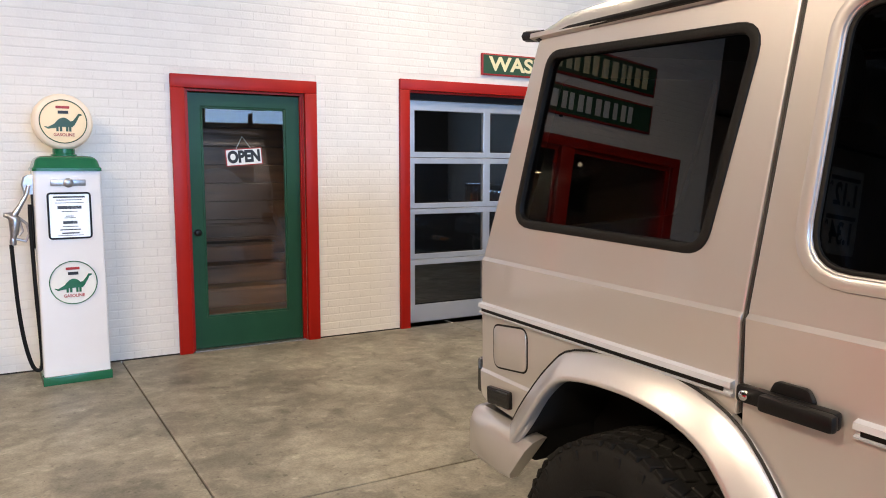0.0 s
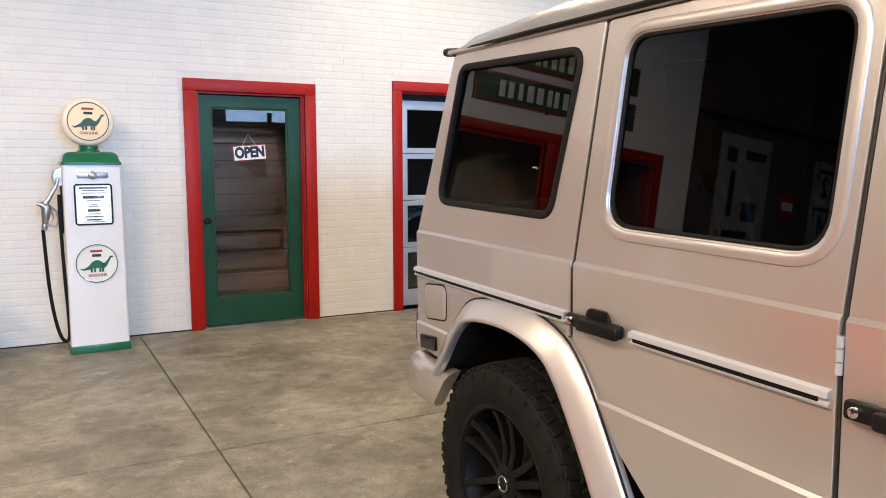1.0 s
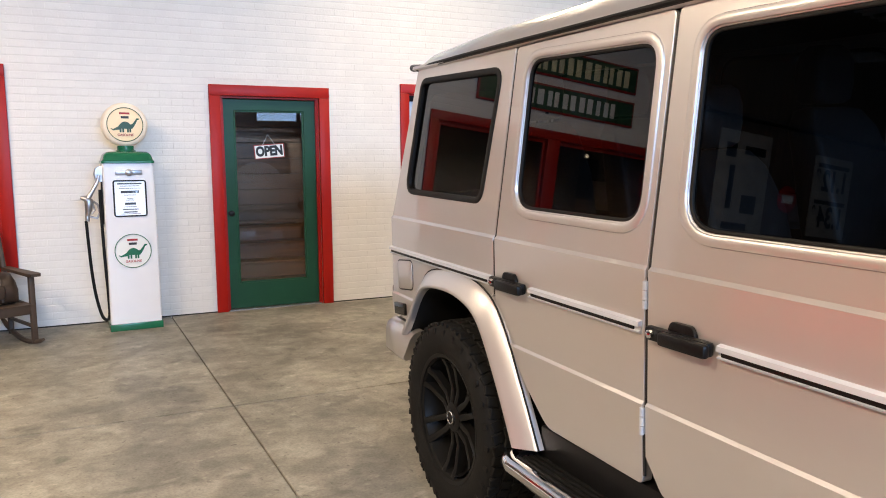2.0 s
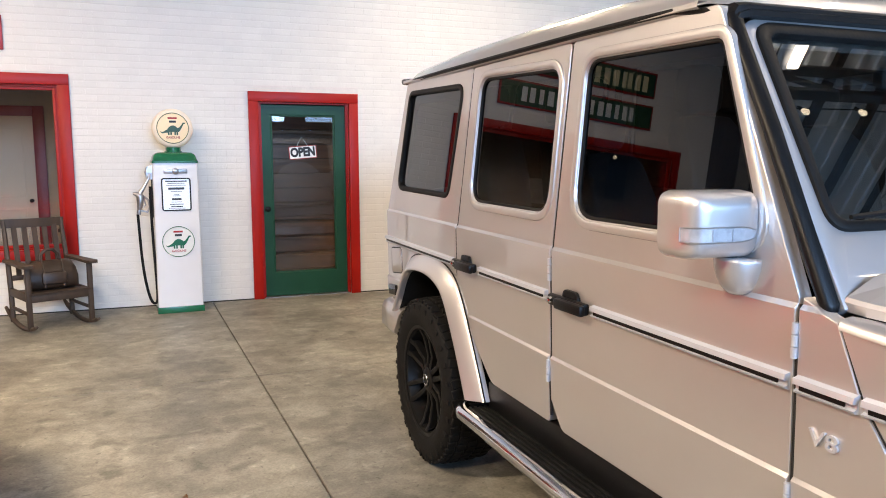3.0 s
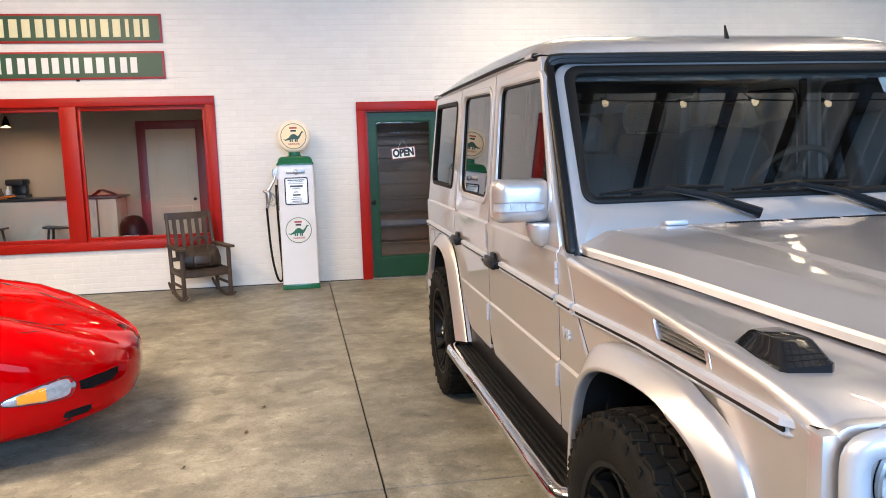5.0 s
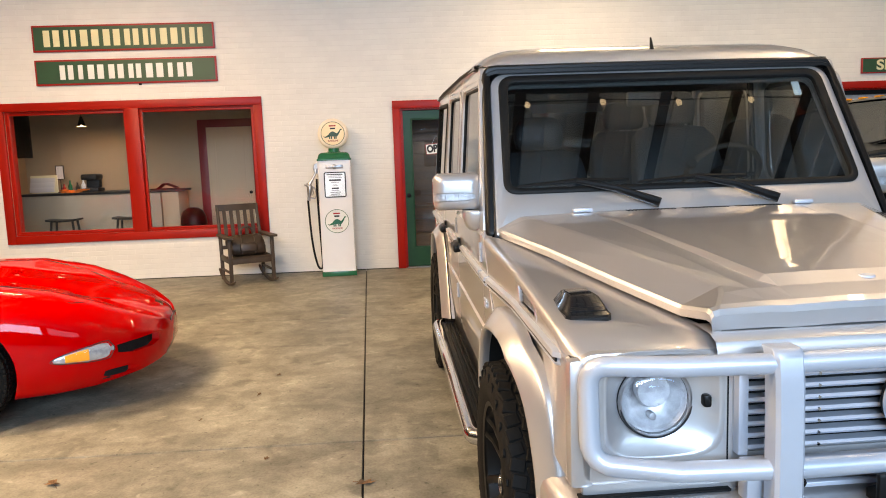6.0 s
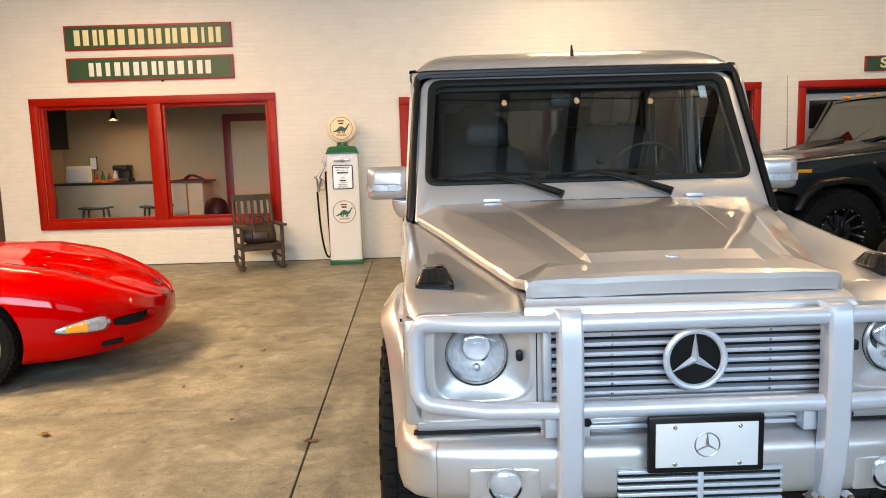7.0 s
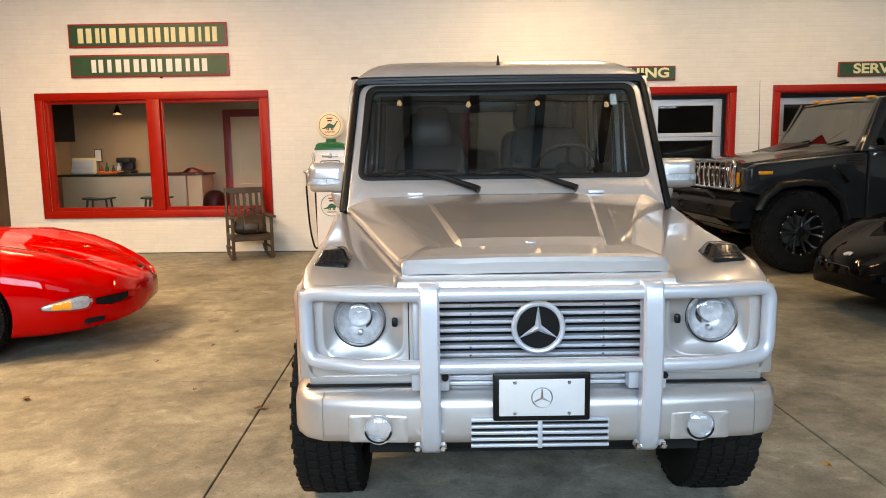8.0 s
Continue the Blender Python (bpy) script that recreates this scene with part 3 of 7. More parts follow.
def mirrored(bm):
    for v in bm.verts:
        v.co.x = -v.co.x
    bmesh.ops.reverse_faces(bm, faces=bm.faces)
    return bm


def lerp_table(rows, s):
    for a, b in zip(rows, rows[1:]):
        if s <= b[0]:
            t = (s - a[0]) / (b[0] - a[0])
            t = t * t * (3 - 2 * t) * 0.35 + t * 0.65
            return [p + (q - p) * t for p, q in zip(a[1:], b[1:])]
    return list(rows[-1][1:])


def circle(cx, cy, r, n=28):
    return [(cx + r * math.cos(2 * math.pi * i / n), cy + r * math.sin(2 * math.pi * i / n)) for i in range(n)]


def wheel_meshes(radius, rim, width, spokes, lugs, mat_rim, twin=True, depth=0.05, fan=0.135, block=(0.003, 0.010, 0.025)):
    """Meshes of one wheel about the origin whose outer face looks to -x."""
    out = pose(0, 0, 0, 0, -90, 0)
    h = width / 2
    shape = [(rim - 0.012, -h * 0.82), (rim + 0.01, -h * 0.92), (rim + (radius - rim) * 0.45, -h * 1.03), (radius - 0.035, -h * 0.96), (radius - 0.014, -h * 0.84), (radius - 0.010, -h * 0.4), (radius - 0.009, 0),
             (radius - 0.010, h * 0.4), (radius - 0.014, h * 0.84), (radius - 0.035, h * 0.96), (radius - 0.05, h * 0.985), (rim + (radius - rim) * 0.6, h * 1.0), (rim + (radius - rim) * 0.45, h * 1.03), (rim + 0.03, h * 0.97), (rim + 0.01, h * 0.92), (rim - 0.012, h * 0.82)]
    tyre = finish("tyre", lathe(shape, 64, m=out, cap=False), M_TYRE, 50)
    bm = bmesh.new()
    rng = random.Random(3)
    for i in range(lugs):
        for j, w in enumerate((-0.74, -0.37, 0.0, 0.37, 0.74)):
            a = 2 * math.pi * (i + 0.5 * (j % 2)) / lugs
            lug = box(-h * 0.165, h * 0.165, -0.42 * 2 * math.pi * radius / lugs, 0.42 * 2 * math.pi * radius / lugs, -0.008, 0.008, 0.003, seg=1)
            moved(lug, pose(0, 0, 0, 0, 0, rng.choice((-14, 14))))
            moved(lug, Matrix.Rotation(a, 4, "X") @ Matrix.Translation((-w * h, 0, radius - 0.010 - (0.005 if abs(w) > 0.7 else 0))))
            join(bm, lug)
        if i % 2 == 0 or block[1] > 0.02:
            a = 2 * math.pi * i / lugs
            lug = box(-block[0], block[0], -block[1], block[1], -block[2], 0.004, 0.0015, seg=1)
            join(bm, moved(lug, Matrix.Rotation(a, 4, "X") @ Matrix.Translation((-h * 0.985, 0, radius - 0.035))))
    tread = finish("tread", bm, M_TYRE, None)
    barrel = [(rim - 0.006, h * 0.90), (rim + 0.010, h * 0.93), (rim + 0.012, h * 0.88), (rim - 0.010, h * 0.80), (rim - 0.030, h * 0.3), (rim - 0.035, -h * 0.8), (rim - 0.05, -h * 0.8), (rim - 0.04, h * 0.3), (rim - 0.022, h * 0.84)]
    rim_me = finish("rim", lathe(barrel, 56, m=out, cap=False), mat_rim, 50)
    disc = finish("brake_disc", lathe([(0.05, -0.01), (rim * 0.68, -0.01), (rim * 0.68, 0.012), (0.05, 0.012)], 40, m=out), M_DISC, 40)
    face = h * 0.86
    bm = bmesh.new()
    for side in ((-1, 1) if twin else (0,)):
        rows = []
        for r, wdt, d in ((0.045, 0.014, depth * 0.55), (rim * 0.45, 0.0125, depth * 0.75), (rim * 0.8, 0.0125, depth * 0.35), (rim - 0.018, 0.016, 0.0)):
            c = side * (0.010 + fan * r) if twin else 0
            k = 1 if twin else 1.9
            rows.append([(-face + d, c - wdt * k, r), (-face + d - 0.003, c - wdt * k * 0.4, r), (-face + d - 0.003, c + wdt * k * 0.4, r), (-face + d, c + wdt * k, r), (-face + d + 0.035, c + wdt * k, r), (-face + d + 0.035, c - wdt * k, r)])
        loft(rows, bm, True)
    spoke = finish("spoke", bm, mat_rim, 30)
    cap = finish("hub_cap", lathe([(0.062, face - depth - 0.02), (0.062, face - depth * 0.5), (0.05, face - depth * 0.4), (0.036, face - depth * 0.36), (0.034, face - depth * 0.28), (0.003, face - depth * 0.25)], 28, m=out), mat_rim, 40)
    return dict(tyre=tyre, tread=tread, rim=rim_me, disc=disc, spoke=spoke, cap=cap, spokes=spokes, face=face, depth=depth)


def wheel(w, m, parent, badge=True):
    o = part("wheel", w["rim"], None, parent, "black alloy wheel")
    o.matrix_basis = m
    part("tyre", w["tyre"], None, o, "black all-terrain tyre")
    part("tread", w["tread"], None, o)
    part("brake_disc", w["disc"], None, o, "grey brake disc")
    for i in range(w["spokes"]):
        part("spoke", w["spoke"], None, o).matrix_basis = Matrix.Rotation(2 * math.pi * i / w["spokes"], 4, "X")
    part("hub_cap", w["cap"], None, o)
    if badge:
        x = -w["face"] + w["depth"] * 0.25
        bm = tube([(x, 0.026 * math.cos(a), 0.026 * math.sin(a)) for a in [2 * math.pi * i / 20 for i in range(20)]], 0.003, 6, closed=True)
        part("hub_badge", bm, M_CHROME, o, "small chrome ring badge")
    return o


# ---- the silver off-road vehicle ----
SUV = thing("off_road_vehicle", pose(2.505, 0, 0, 0, 0, 0.8), "boxy silver-beige off-road vehicle with black wheels and brush guard", "car")
LEAN_Z = 0.012
PROFILE = [(0.40, 0.842), (0.55, 0.855), (0.804, 0.866), (0.813, 0.858), (1.187, 0.866), (1.198, 0.856), (1.33, 0.847), (1.92, 0.806)]


def half_width(z):
    for (a, p), (b, q) in zip(PROFILE, PROFILE[1:]):
        if z <= b:
            return p + (q - p) * (z - a) / (b - a)
    return PROFILE[-1][1]


def side_panel(outer, holes=(), depth=0.035, edge=0.006, inward=0.0, levels=True):
    """A body side panel from an outline in (y, z), shaped to the vehicle's side; for the -x side."""
    drop = lambda pts: [(y, z - LEAN_Z * y) for y, z in pts]
    bm = plate(drop(outer), [drop(h) for h in holes], depth, edge)
    if levels:
        for z, _ in PROFILE:
            bmesh.ops.bisect_plane(bm, geom=bm.verts[:] + bm.edges[:] + bm.faces[:], plane_co=(0, 0, z), plane_no=(0, 0, 1))
    for v in bm.verts:
        v.co = Vector((-(half_width(v.co.z) - inward - v.co.x), v.co.y, v.co.z + LEAN_Z * v.co.y))
    return bm


def both(name, make, mat, label="", parent=SUV, smooth=30, plane=False):
    """The same part on both sides; plane: the sheet's own faces are plane, its edges rounded."""
    pair = part(name, make(), mat, parent, label, smooth), part(name, mirrored(make()), mat, parent, label, smooth)
    if plane:
        for ob in pair:
            for f in ob.data.polygons:
                f.use_smooth = abs(f.normal.x) < 0.98
    return pair


RQ_WIN = rounded([(2.245, 1.345), (1.487, 1.33), (1.377, 1.84), (2.118, 1.868)], [0.07, 0.07, 0.06, 0.06], 6)
RD_WIN = rounded([(1.232, 1.325), (0.562, 1.315), (0.540, 1.815), (1.190, 1.845)], [0.09, 0.09, 0.07, 0.07], 6)
FD_WIN = rounded([(0.385, 1.312), (-0.43, 1.305), (-0.235, 1.80), (0.370, 1.82)], [0.10, 0.06, 0.04, 0.06], 6)
QUARTER = rounded([(1.366, 0.985), (1.364, 1.22), (1.292, 1.905), (2.175, 1.918), (2.40, 1.235), (2.405, 0.738), (2.20, 0.715), (2.06, 0.80), (1.90, 0.955), (1.64, 0.975), (1.44, 0.945)], [0, 0, 0.01, 0.03, 0.05, 0.04, 0, 0, 0, 0, 0], 4)
REAR_DOOR = rounded([(1.352, 0.96), (1.352, 1.22), (1.280, 1.90), (0.478, 1.893), (0.512, 1.22), (0.510, 0.572), (1.00, 0.578), (1.14, 0.70)], [0.03, 0, 0.02, 0.02, 0, 0.02, 0.10, 0], 4)
FRONT_DOOR = rounded([(0.500, 1.22), (0.466, 1.893), (-0.215, 1.885), (-0.545, 1.205), (-0.545, 0.560), (0.43, 0.566), (0.498, 0.66)], [0, 0.02, 0.03, 0, 0.02, 0.05, 0], 4)
COWL = [(-0.555, 1.205), (-0.555, 0.560), (-0.785, 0.560), (-0.800, 0.68), (-0.835, 0.79), (-0.838, 0.840), (-0.712, 1.022), (-0.652, 1.170)]
FENDER = [(-0.657, 1.165), (-0.717, 1.022), (-0.843, 0.843), (-0.90, 0.862), (-1.0, 0.928), (-1.20, 0.958), (-1.41, 0.964), (-1.53, 0.930), (-1.63, 0.85), (-1.70, 0.72), (-1.835, 0.72), (-1.835, 1.01), (-1.70, 1.058), (-1.45, 1.090), (-1.22, 1.109), (-0.95, 1.136)]

quarter = both("rear_quarter_panel", lambda: side_panel(QUARTER, [RQ_WIN]), M_SILVER, plane=True)
rear_doors = both("rear_door", lambda: side_panel(REAR_DOOR, [RD_WIN], edge=0.003), M_SILVER, plane=True)
front_doors = both("front_door", lambda: side_panel(FRONT_DOOR, [FD_WIN], edge=0.003), M_SILVER, plane=True)
cowls = both("cowl_panel", lambda: side_panel(COWL, edge=0.003), M_SILVER, plane=True)
VENT_OUT = rounded([(-1.200, 1.106), (-1.236, 1.026), (-1.515, 1.026), (-1.492, 1.082)], 0.016, 3)
VENT_IN = rounded([(-1.224, 1.093), (-1.250, 1.040), (-1.490, 1.040), (-1.474, 1.071)], 0.008, 3)


def taper(bm):
    """The wings draw in towards the nose."""
    for v in bm.verts:
        v.co.x += 0.030 * min(1, max(0, (-0.66 - v.co.y) / 0.50))
    return bm


def fender_panel():
    bm = side_panel(FENDER, [VENT_IN], edge=0.003, levels=False)
    bmesh.ops.bisect_plane(bm, geom=bm.verts[:] + bm.edges[:] + bm.faces[:], plane_co=(0, -1.16, 0), plane_no=(0, 1, 0))
    return taper(bm)


fenders = both("front_fender", fender_panel, M_SILVER, plane=True)
# dark inner skin behind the shut lines
both("inner_skin", lambda: taper(side_panel([(2.30, 1.0), (2.30, 1.20), (-0.64, 1.17), (-1.10, 1.09), (-1.10, 1.03), (-0.90, 0.90), (-0.83, 0.60), (1.0, 0.60), (1.22, 0.80), (1.40, 1.0)], (), 0.01, 0.001, 0.036, False)), M_INTERIOR, smooth=None)
both("inner_pillar", lambda: side_panel([(1.375, 1.18), (1.30, 1.88), (1.255, 1.88), (1.33, 1.18)], (), 0.01, 0.001, 0.036, False), M_INTERIOR, smooth=None)
both("inner_pillar", lambda: side_panel([(0.525, 1.18), (0.495, 1.87), (0.445, 1.87), (0.475, 1.18)], (), 0.01, 0.001, 0.036, False), M_INTERIOR, smooth=None)

for sgn, (qp, rd, fd, fen, cow) in enumerate(zip(quarter, rear_doors, front_doors, fenders, cowls)):
    flip = (lambda b: mirrored(b)) if sgn else (lambda b: b)
    # glass and seals
    for win, owner, wide, mat in ((RQ_WIN, qp, 0.030, M_RUBBER), (RD_WIN, rd, 0.012, M_SILVER_TRIM), (FD_WIN, fd, 0.012, M_SILVER_TRIM)):
        if area2(win) < 0:
            win = win[::-1]
        part("window_glass", flip(side_panel(inset(win, -0.004), (), 0.005, 0.001, 0.012, False)), M_TINT, owner, "dark tinted window", None)
        if owner is qp:
            part("window_seal", flip(side_panel(inset(win, -0.006), [inset(win, 0.020)], 0.02, 0.006, -0.006, False)), M_RUBBER, owner, "thick black rubber window seal")
        else:
            part("window_seal", flip(side_panel(inset(win, -0.002), [inset(win, 0.010)], 0.02, 0.003, 0.004, False)), M_RUBBER, owner, "thin black window seal")
            part("window_frame", flip(side_panel(inset(win, -0.034), [inset(win, -0.003)], 0.02, 0.008, -0.007, False)), M_SILVER, owner)
    # rub strips: silver rail with a black insert
    for y0, y1, owner in ((1.372, 2.398, qp), (0.520, 1.095, rd), (-0.538, 0.235, fd), (-0.709, -0.560, cow), (-1.80, -0.722, fen)):
        z0, z1 = 1.003, 1.046
        bm = bmesh.new()
        rows = []
        for y in ((y0, y1) if owner is not fen else (y0, -1.77, -1.16, y1)):
            hw = 0.858 - (0.030 * min(1, max(0, (-0.66 - y) / 0.5)) if owner is fen else 0)
            zz = LEAN_Z * y
            hw -= 0.02 if y < -1.79 else 0
            rows.append([(-hw, y, z0 + zz), (-hw - 0.016, y, z0 + 0.004 + zz), (-hw - 0.019, y, z0 + 0.009 + zz), (-hw - 0.011, y, z0 + 0.012 + zz), (-hw - 0.011, y, z0 + 0.022 + zz), (-hw - 0.022, y, z0 + 0.024 + zz), (-hw - 0.020, y, z1 - 0.006 + zz), (-hw, y, z1 + zz)])
        loft(rows, bm, True)
        strip = part("rub_strip", flip(bm), M_SILVER_TRIM, owner, "satin silver rub strip", 20)
        rows = []
        for y in ((y0 + 0.025, y1 - 0.012) if owner is not fen else (-1.775, -1.16, y1 - 0.012)):
            hw = 0.858 - (0.030 * min(1, max(0, (-0.66 - y) / 0.5)) if owner is fen else 0)
            zz = z0 + 0.0115 + LEAN_Z * y
            rows.append([(-hw - 0.010, y, zz), (-hw - 0.0155, y, zz), (-hw - 0.0155, y, zz + 0.011), (-hw - 0.010, y, zz + 0.011)])
        part("insert", flip(loft(rows, None, True)), M_BLACK, strip, "black rubber insert", None)
    # handles
    for y, z, owner in ((1.235, 1.044, rd), (0.365, 1.028, fd)):
        h = part("door_handle", flip(box(-0.892, -0.866, y - 0.115, y + 0.115, z - 0.020, z + 0.020, 0.009)), M_BLACK, owner, "black door handle")
        part("handle_grip", flip(box(-0.908, -0.882, y - 0.118, y + 0.05, z - 0.022, z + 0.016, 0.010)), M_BLACK, h)
        ol = rounded([(y - 0.065, z + 0.012), (y + 0.045, z + 0.012), (y + 0.03, z + 0.045), (y - 0.045, z + 0.045)], 0.018, 4)
        bm = plate(ol, (), 0.012, 0.003, True)
        for v in bm.verts:
            v.co.x -= 0.878
        part("handle_cup", flip(bm), M_BLACK, h)
        part("lock_button", flip(lathe([(0.011, 0), (0.011, 0.012), (0.006, 0.015)], 16, m=pose(-0.892, y + 0.085, z + 0.002, 0, -90, 0))), M_CHROME, h, "chrome lock button")
    # hinges
    for y, z, owner in ((0.506, 1.124, fd), (0.506, 0.764, fd), (-0.550, 1.111, cow), (-0.550, 0.751, cow)):
        bm = bmesh.new()
        for k in range(3):
            lathe([(0.006, -0.0125), (0.0075, -0.0115), (0.0075, 0.0115), (0.006, 0.0125)], 12, bm, pose(-0.868, y, z + (k - 1) * 0.027))
        box(-0.866, -0.845, y - 0.004, y + 0.004, z - 0.038, z + 0.038, 0.001, bm)
        part("hinge", flip(bm), M_SILVER_TRIM, owner, "silver exposed door hinge")
    # fender vent
    bm = bmesh.new()
    for k in range(4):
        z = 1.044 + k * 0.0115
        loft([[(-0.826, y, z + 0.0), (-0.812, y, z + 0.008), (-0.810, y, z + 0.005), (-0.824, y, z - 0.003)] for y in (-1.488, -1.232)], bm, True)
    part("vent_louvre", flip(bm), M_STEEL, fen, "grey fender louvres")
    part("vent_back", flip(box(-0.806, -0.80, -1.50, -1.22, 1.02, 1.075)), M_INTERIOR, fen, "", None)
    part("vent_surround", flip(side_panel(VENT_OUT, [VENT_IN], 0.02, 0.006, 0.0265, False)), M_SILVER, fen)

# dark lines laid in the shut lines to draw their shade
for line in (((-0.550, 0.575), (-0.550, 1.19)), ((0.506, 0.60), (0.506, 1.22), (0.472, 1.88)), ((1.359, 0.99), (1.358, 1.22), (1.286, 1.88))):
    pts = []
    for (ya, za), (yb, zb) in zip(line, line[1:]):
        for k in range(9):
            y, z = ya + (yb - ya) * k / 8, za + (zb - za) * k / 8
            pts.append((-(half_width(z - LEAN_Z * y) - 0.0055), y, z))
    both("shut_gap_shade", lambda: tube(pts, 0.0048, 6), M_INK, "dark line drawn for the shade in the shut gap")
both("shut_gap_shade", lambda: tube([(-0.8585, -0.654, 1.165), (-0.8575, -0.7145, 1.022), (-0.8465, -0.840, 0.845)], 0.0026, 6), M_INK, "dark line drawn for the shade in the shut gap")

# fuel flap, marker lamp and engine badge
flap = rounded([(2.325, 0.865), (2.145, 0.885), (2.145, 1.022), (2.325, 1.005)], 0.03, 5)
part("fuel_flap", side_panel(flap, (), 0.01, 0.003, -0.0045, False), M_SILVER, quarter[0])
fo = inset(flap[::-1] if area2(flap) < 0 else flap, -0.006)
part("fuel_flap_gap", side_panel(fo, (), 0.004, 0.001, -0.0012, False), M_BLACK, quarter[0], "", None)
both("rear_marker", lambda: side_panel(rounded([(2.345, 0.735), (2.215, 0.745), (2.215, 0.805), (2.345, 0.795)], 0.008, 3), (), 0.02, 0.004, -0.014, False), M_SMOKE, "black rear side marker")
bad = part("engine_badge", text_mesh("V8", 0.050, 0.006, M_SILVER_TRIM, wide=1.35, bold=0.006), None, cowls[0], "chrome engine badge")
bad.matrix_basis = pose(-0.864, -0.634, 0.914, 0, 0, -90) @ pose(0, 0, 0)

# roof with its drip rail: a steep shoulder, then nearly flat
ROOF_H = (0.0, 0.2, 0.4, 0.6, 0.72, 0.80, 0.86, 0.905, 0.94, 0.965, 0.983, 0.994, 1.0)
ROOF_S = [-h for h in ROOF_H[:0:-1]] + list(ROOF_H)
rows = []
for y, edge_z, mid, hw in ((2.245, 1.920, 1.945, 0.765), (2.220, 1.934, 1.985, 0.785), (2.12, 1.936, 2.022, 0.798), (1.6, 1.930, 2.048, 0.800), (0.8, 1.922, 2.040, 0.800), (0.3, 1.914, 2.020, 0.799), (0.0, 1.908, 1.992, 0.794), (-0.14, 1.900, 1.956, 0.784), (-0.215, 1.886, 1.918, 0.772), (-0.228, 1.872, 1.892, 0.765)):
    rows.append([(hw * s, y, edge_z + (mid - edge_z) * (1 - abs(s) ** 13 * 0.94 - 0.06 * s * s)) for s in ROOF_S])
roof = part("roof", loft(rows), M_SILVER, SUV, "", 50)
for k, x in enumerate((-0.5, -0.25, 0.0, 0.25, 0.5)):
    part("roof_rib", loft([[(x - 0.03, y, z - 0.004), (x - 0.018, y, z + 0.004), (x + 0.018, y, z + 0.004), (x + 0.03, y, z - 0.004)] for y, z in ((0.35, 2.010 - 0.012 * abs(x)), (1.0, 2.036 - 0.012 * abs(x)), (1.95, 2.030 - 0.012 * abs(x)))]), M_SILVER, roof)
both("drip_rail", lambda: tube([(-0.812, 2.20, 1.926), (-0.824, 1.6, 1.920), (-0.824, 0.4, 1.905), (-0.816, -0.05, 1.895), (-0.798, -0.195, 1.872)], 0.0095, 8), M_RUBBER, "black rubber drip rail")
both("gutter", lambda: loft([[(-0.79, y, z + 0.004), (-0.822, y, z + 0.002), (-0.826, y, z - 0.012), (-0.806, y, z - 0.02)] for y, z in ((2.20, 1.932), (1.0, 1.920), (-0.15, 1.900))]), M_SILVER)
part("rear_roof_lip", tube([(-0.805, 2.16, 1.925), (-0.80, 2.25, 1.935), (-0.74, 2.275, 1.942), (0, 2.285, 1.965), (0.74, 2.275, 1.942), (0.80, 2.25, 1.935), (0.805, 2.16, 1.925)], 0.017, 8), M_BLACK, roof, "black rubber roof edge")
part("antenna", tube([(0.0, -0.13, 1.94), (0.0, -0.13, 1.962), (0.0, -0.115, 2.012)], [0.016, 0.010, 0.004], 10), M_BLACK, roof, "short black roof antenna")

# windscreen frame in the leaning plane
WU = Vector((0, 0.255, 0.43)).normalized()
WO = Vector((0, -0.598, 1.23))
wz = lambda z: (z - 1.23) / WU.z
glass_ol = rounded([(-0.742, wz(1.355)), (0.742, wz(1.355)), (0.699, wz(1.816)), (-0.699, wz(1.816))], [0.05, 0.05, 0.05, 0.05], 6)
seal_ol = rounded([(-0.763, wz(1.338)), (0.763, wz(1.338)), (0.732, wz(1.842)), (-0.732, wz(1.842))], [0.06, 0.06, 0.075, 0.075], 6)
frame_ol = rounded([(-0.812, wz(1.185)), (0.812, wz(1.185)), (0.766, wz(1.857)), (-0.766, wz(1.857))], [0.01, 0.01, 0.09, 0.09], 6)
wf = part("windscreen_frame", place(plate(frame_ol, [inset(glass_ol, -0.002)], 0.06, 0.008, True), WO, (1, 0, 0), WU), M_SILVER, SUV)
part("windscreen_seal", place(plate(seal_ol, [inset(glass_ol, 0.008)], 0.02, 0.008), WO + Vector((0, -0.008, 0.005)), (1, 0, 0), WU), M_RUBBER, wf, "black rubber windscreen seal")
screen = part("windscreen", place(plate(inset(glass_ol, -0.001), (), 0.005, 0.001, True), WO + Vector((0, 0.010, -0.006)), (1, 0, 0), WU), M_SCREEN, wf, "windscreen glass", None)
screen.visible_shadow = False
part("toll_tag", place(plate(rounded([(0.602, wz(1.735)), (0.637, wz(1.735)), (0.637, wz(1.795)), (0.602, wz(1.795))], 0.004, 2), (), 0.003, 0.001, True), WO + Vector((0, 0.02, -0.012)), (1, 0, 0), WU), M_SIGN_WHITE, wf, "white toll tag", None)
def pillar_trim():
    rows = []
    for x, y, z, k in ((-0.826, -0.606, 1.178, 0.35), (-0.826, -0.603, 1.184, 0.75), (-0.824, -0.596, 1.20, 1.0), (-0.795, -0.388, 1.58, 1.0), (-0.777, -0.243, 1.828, 1.0), (-0.770, -0.226, 1.858, 1.0), (-0.757, -0.216, 1.880, 0.9)):
        rows.append([(x - 0.008 + dx * k, y - 0.004 + dy * k, z) for dx, dy in ((-0.004, 0.022), (-0.016, 0.016), (-0.020, 0.004), (-0.018, -0.005), (-0.010, -0.011), (0.004, -0.015), (0.014, -0.014), (0.015, 0.022))])
    return loft(rows, None, True)


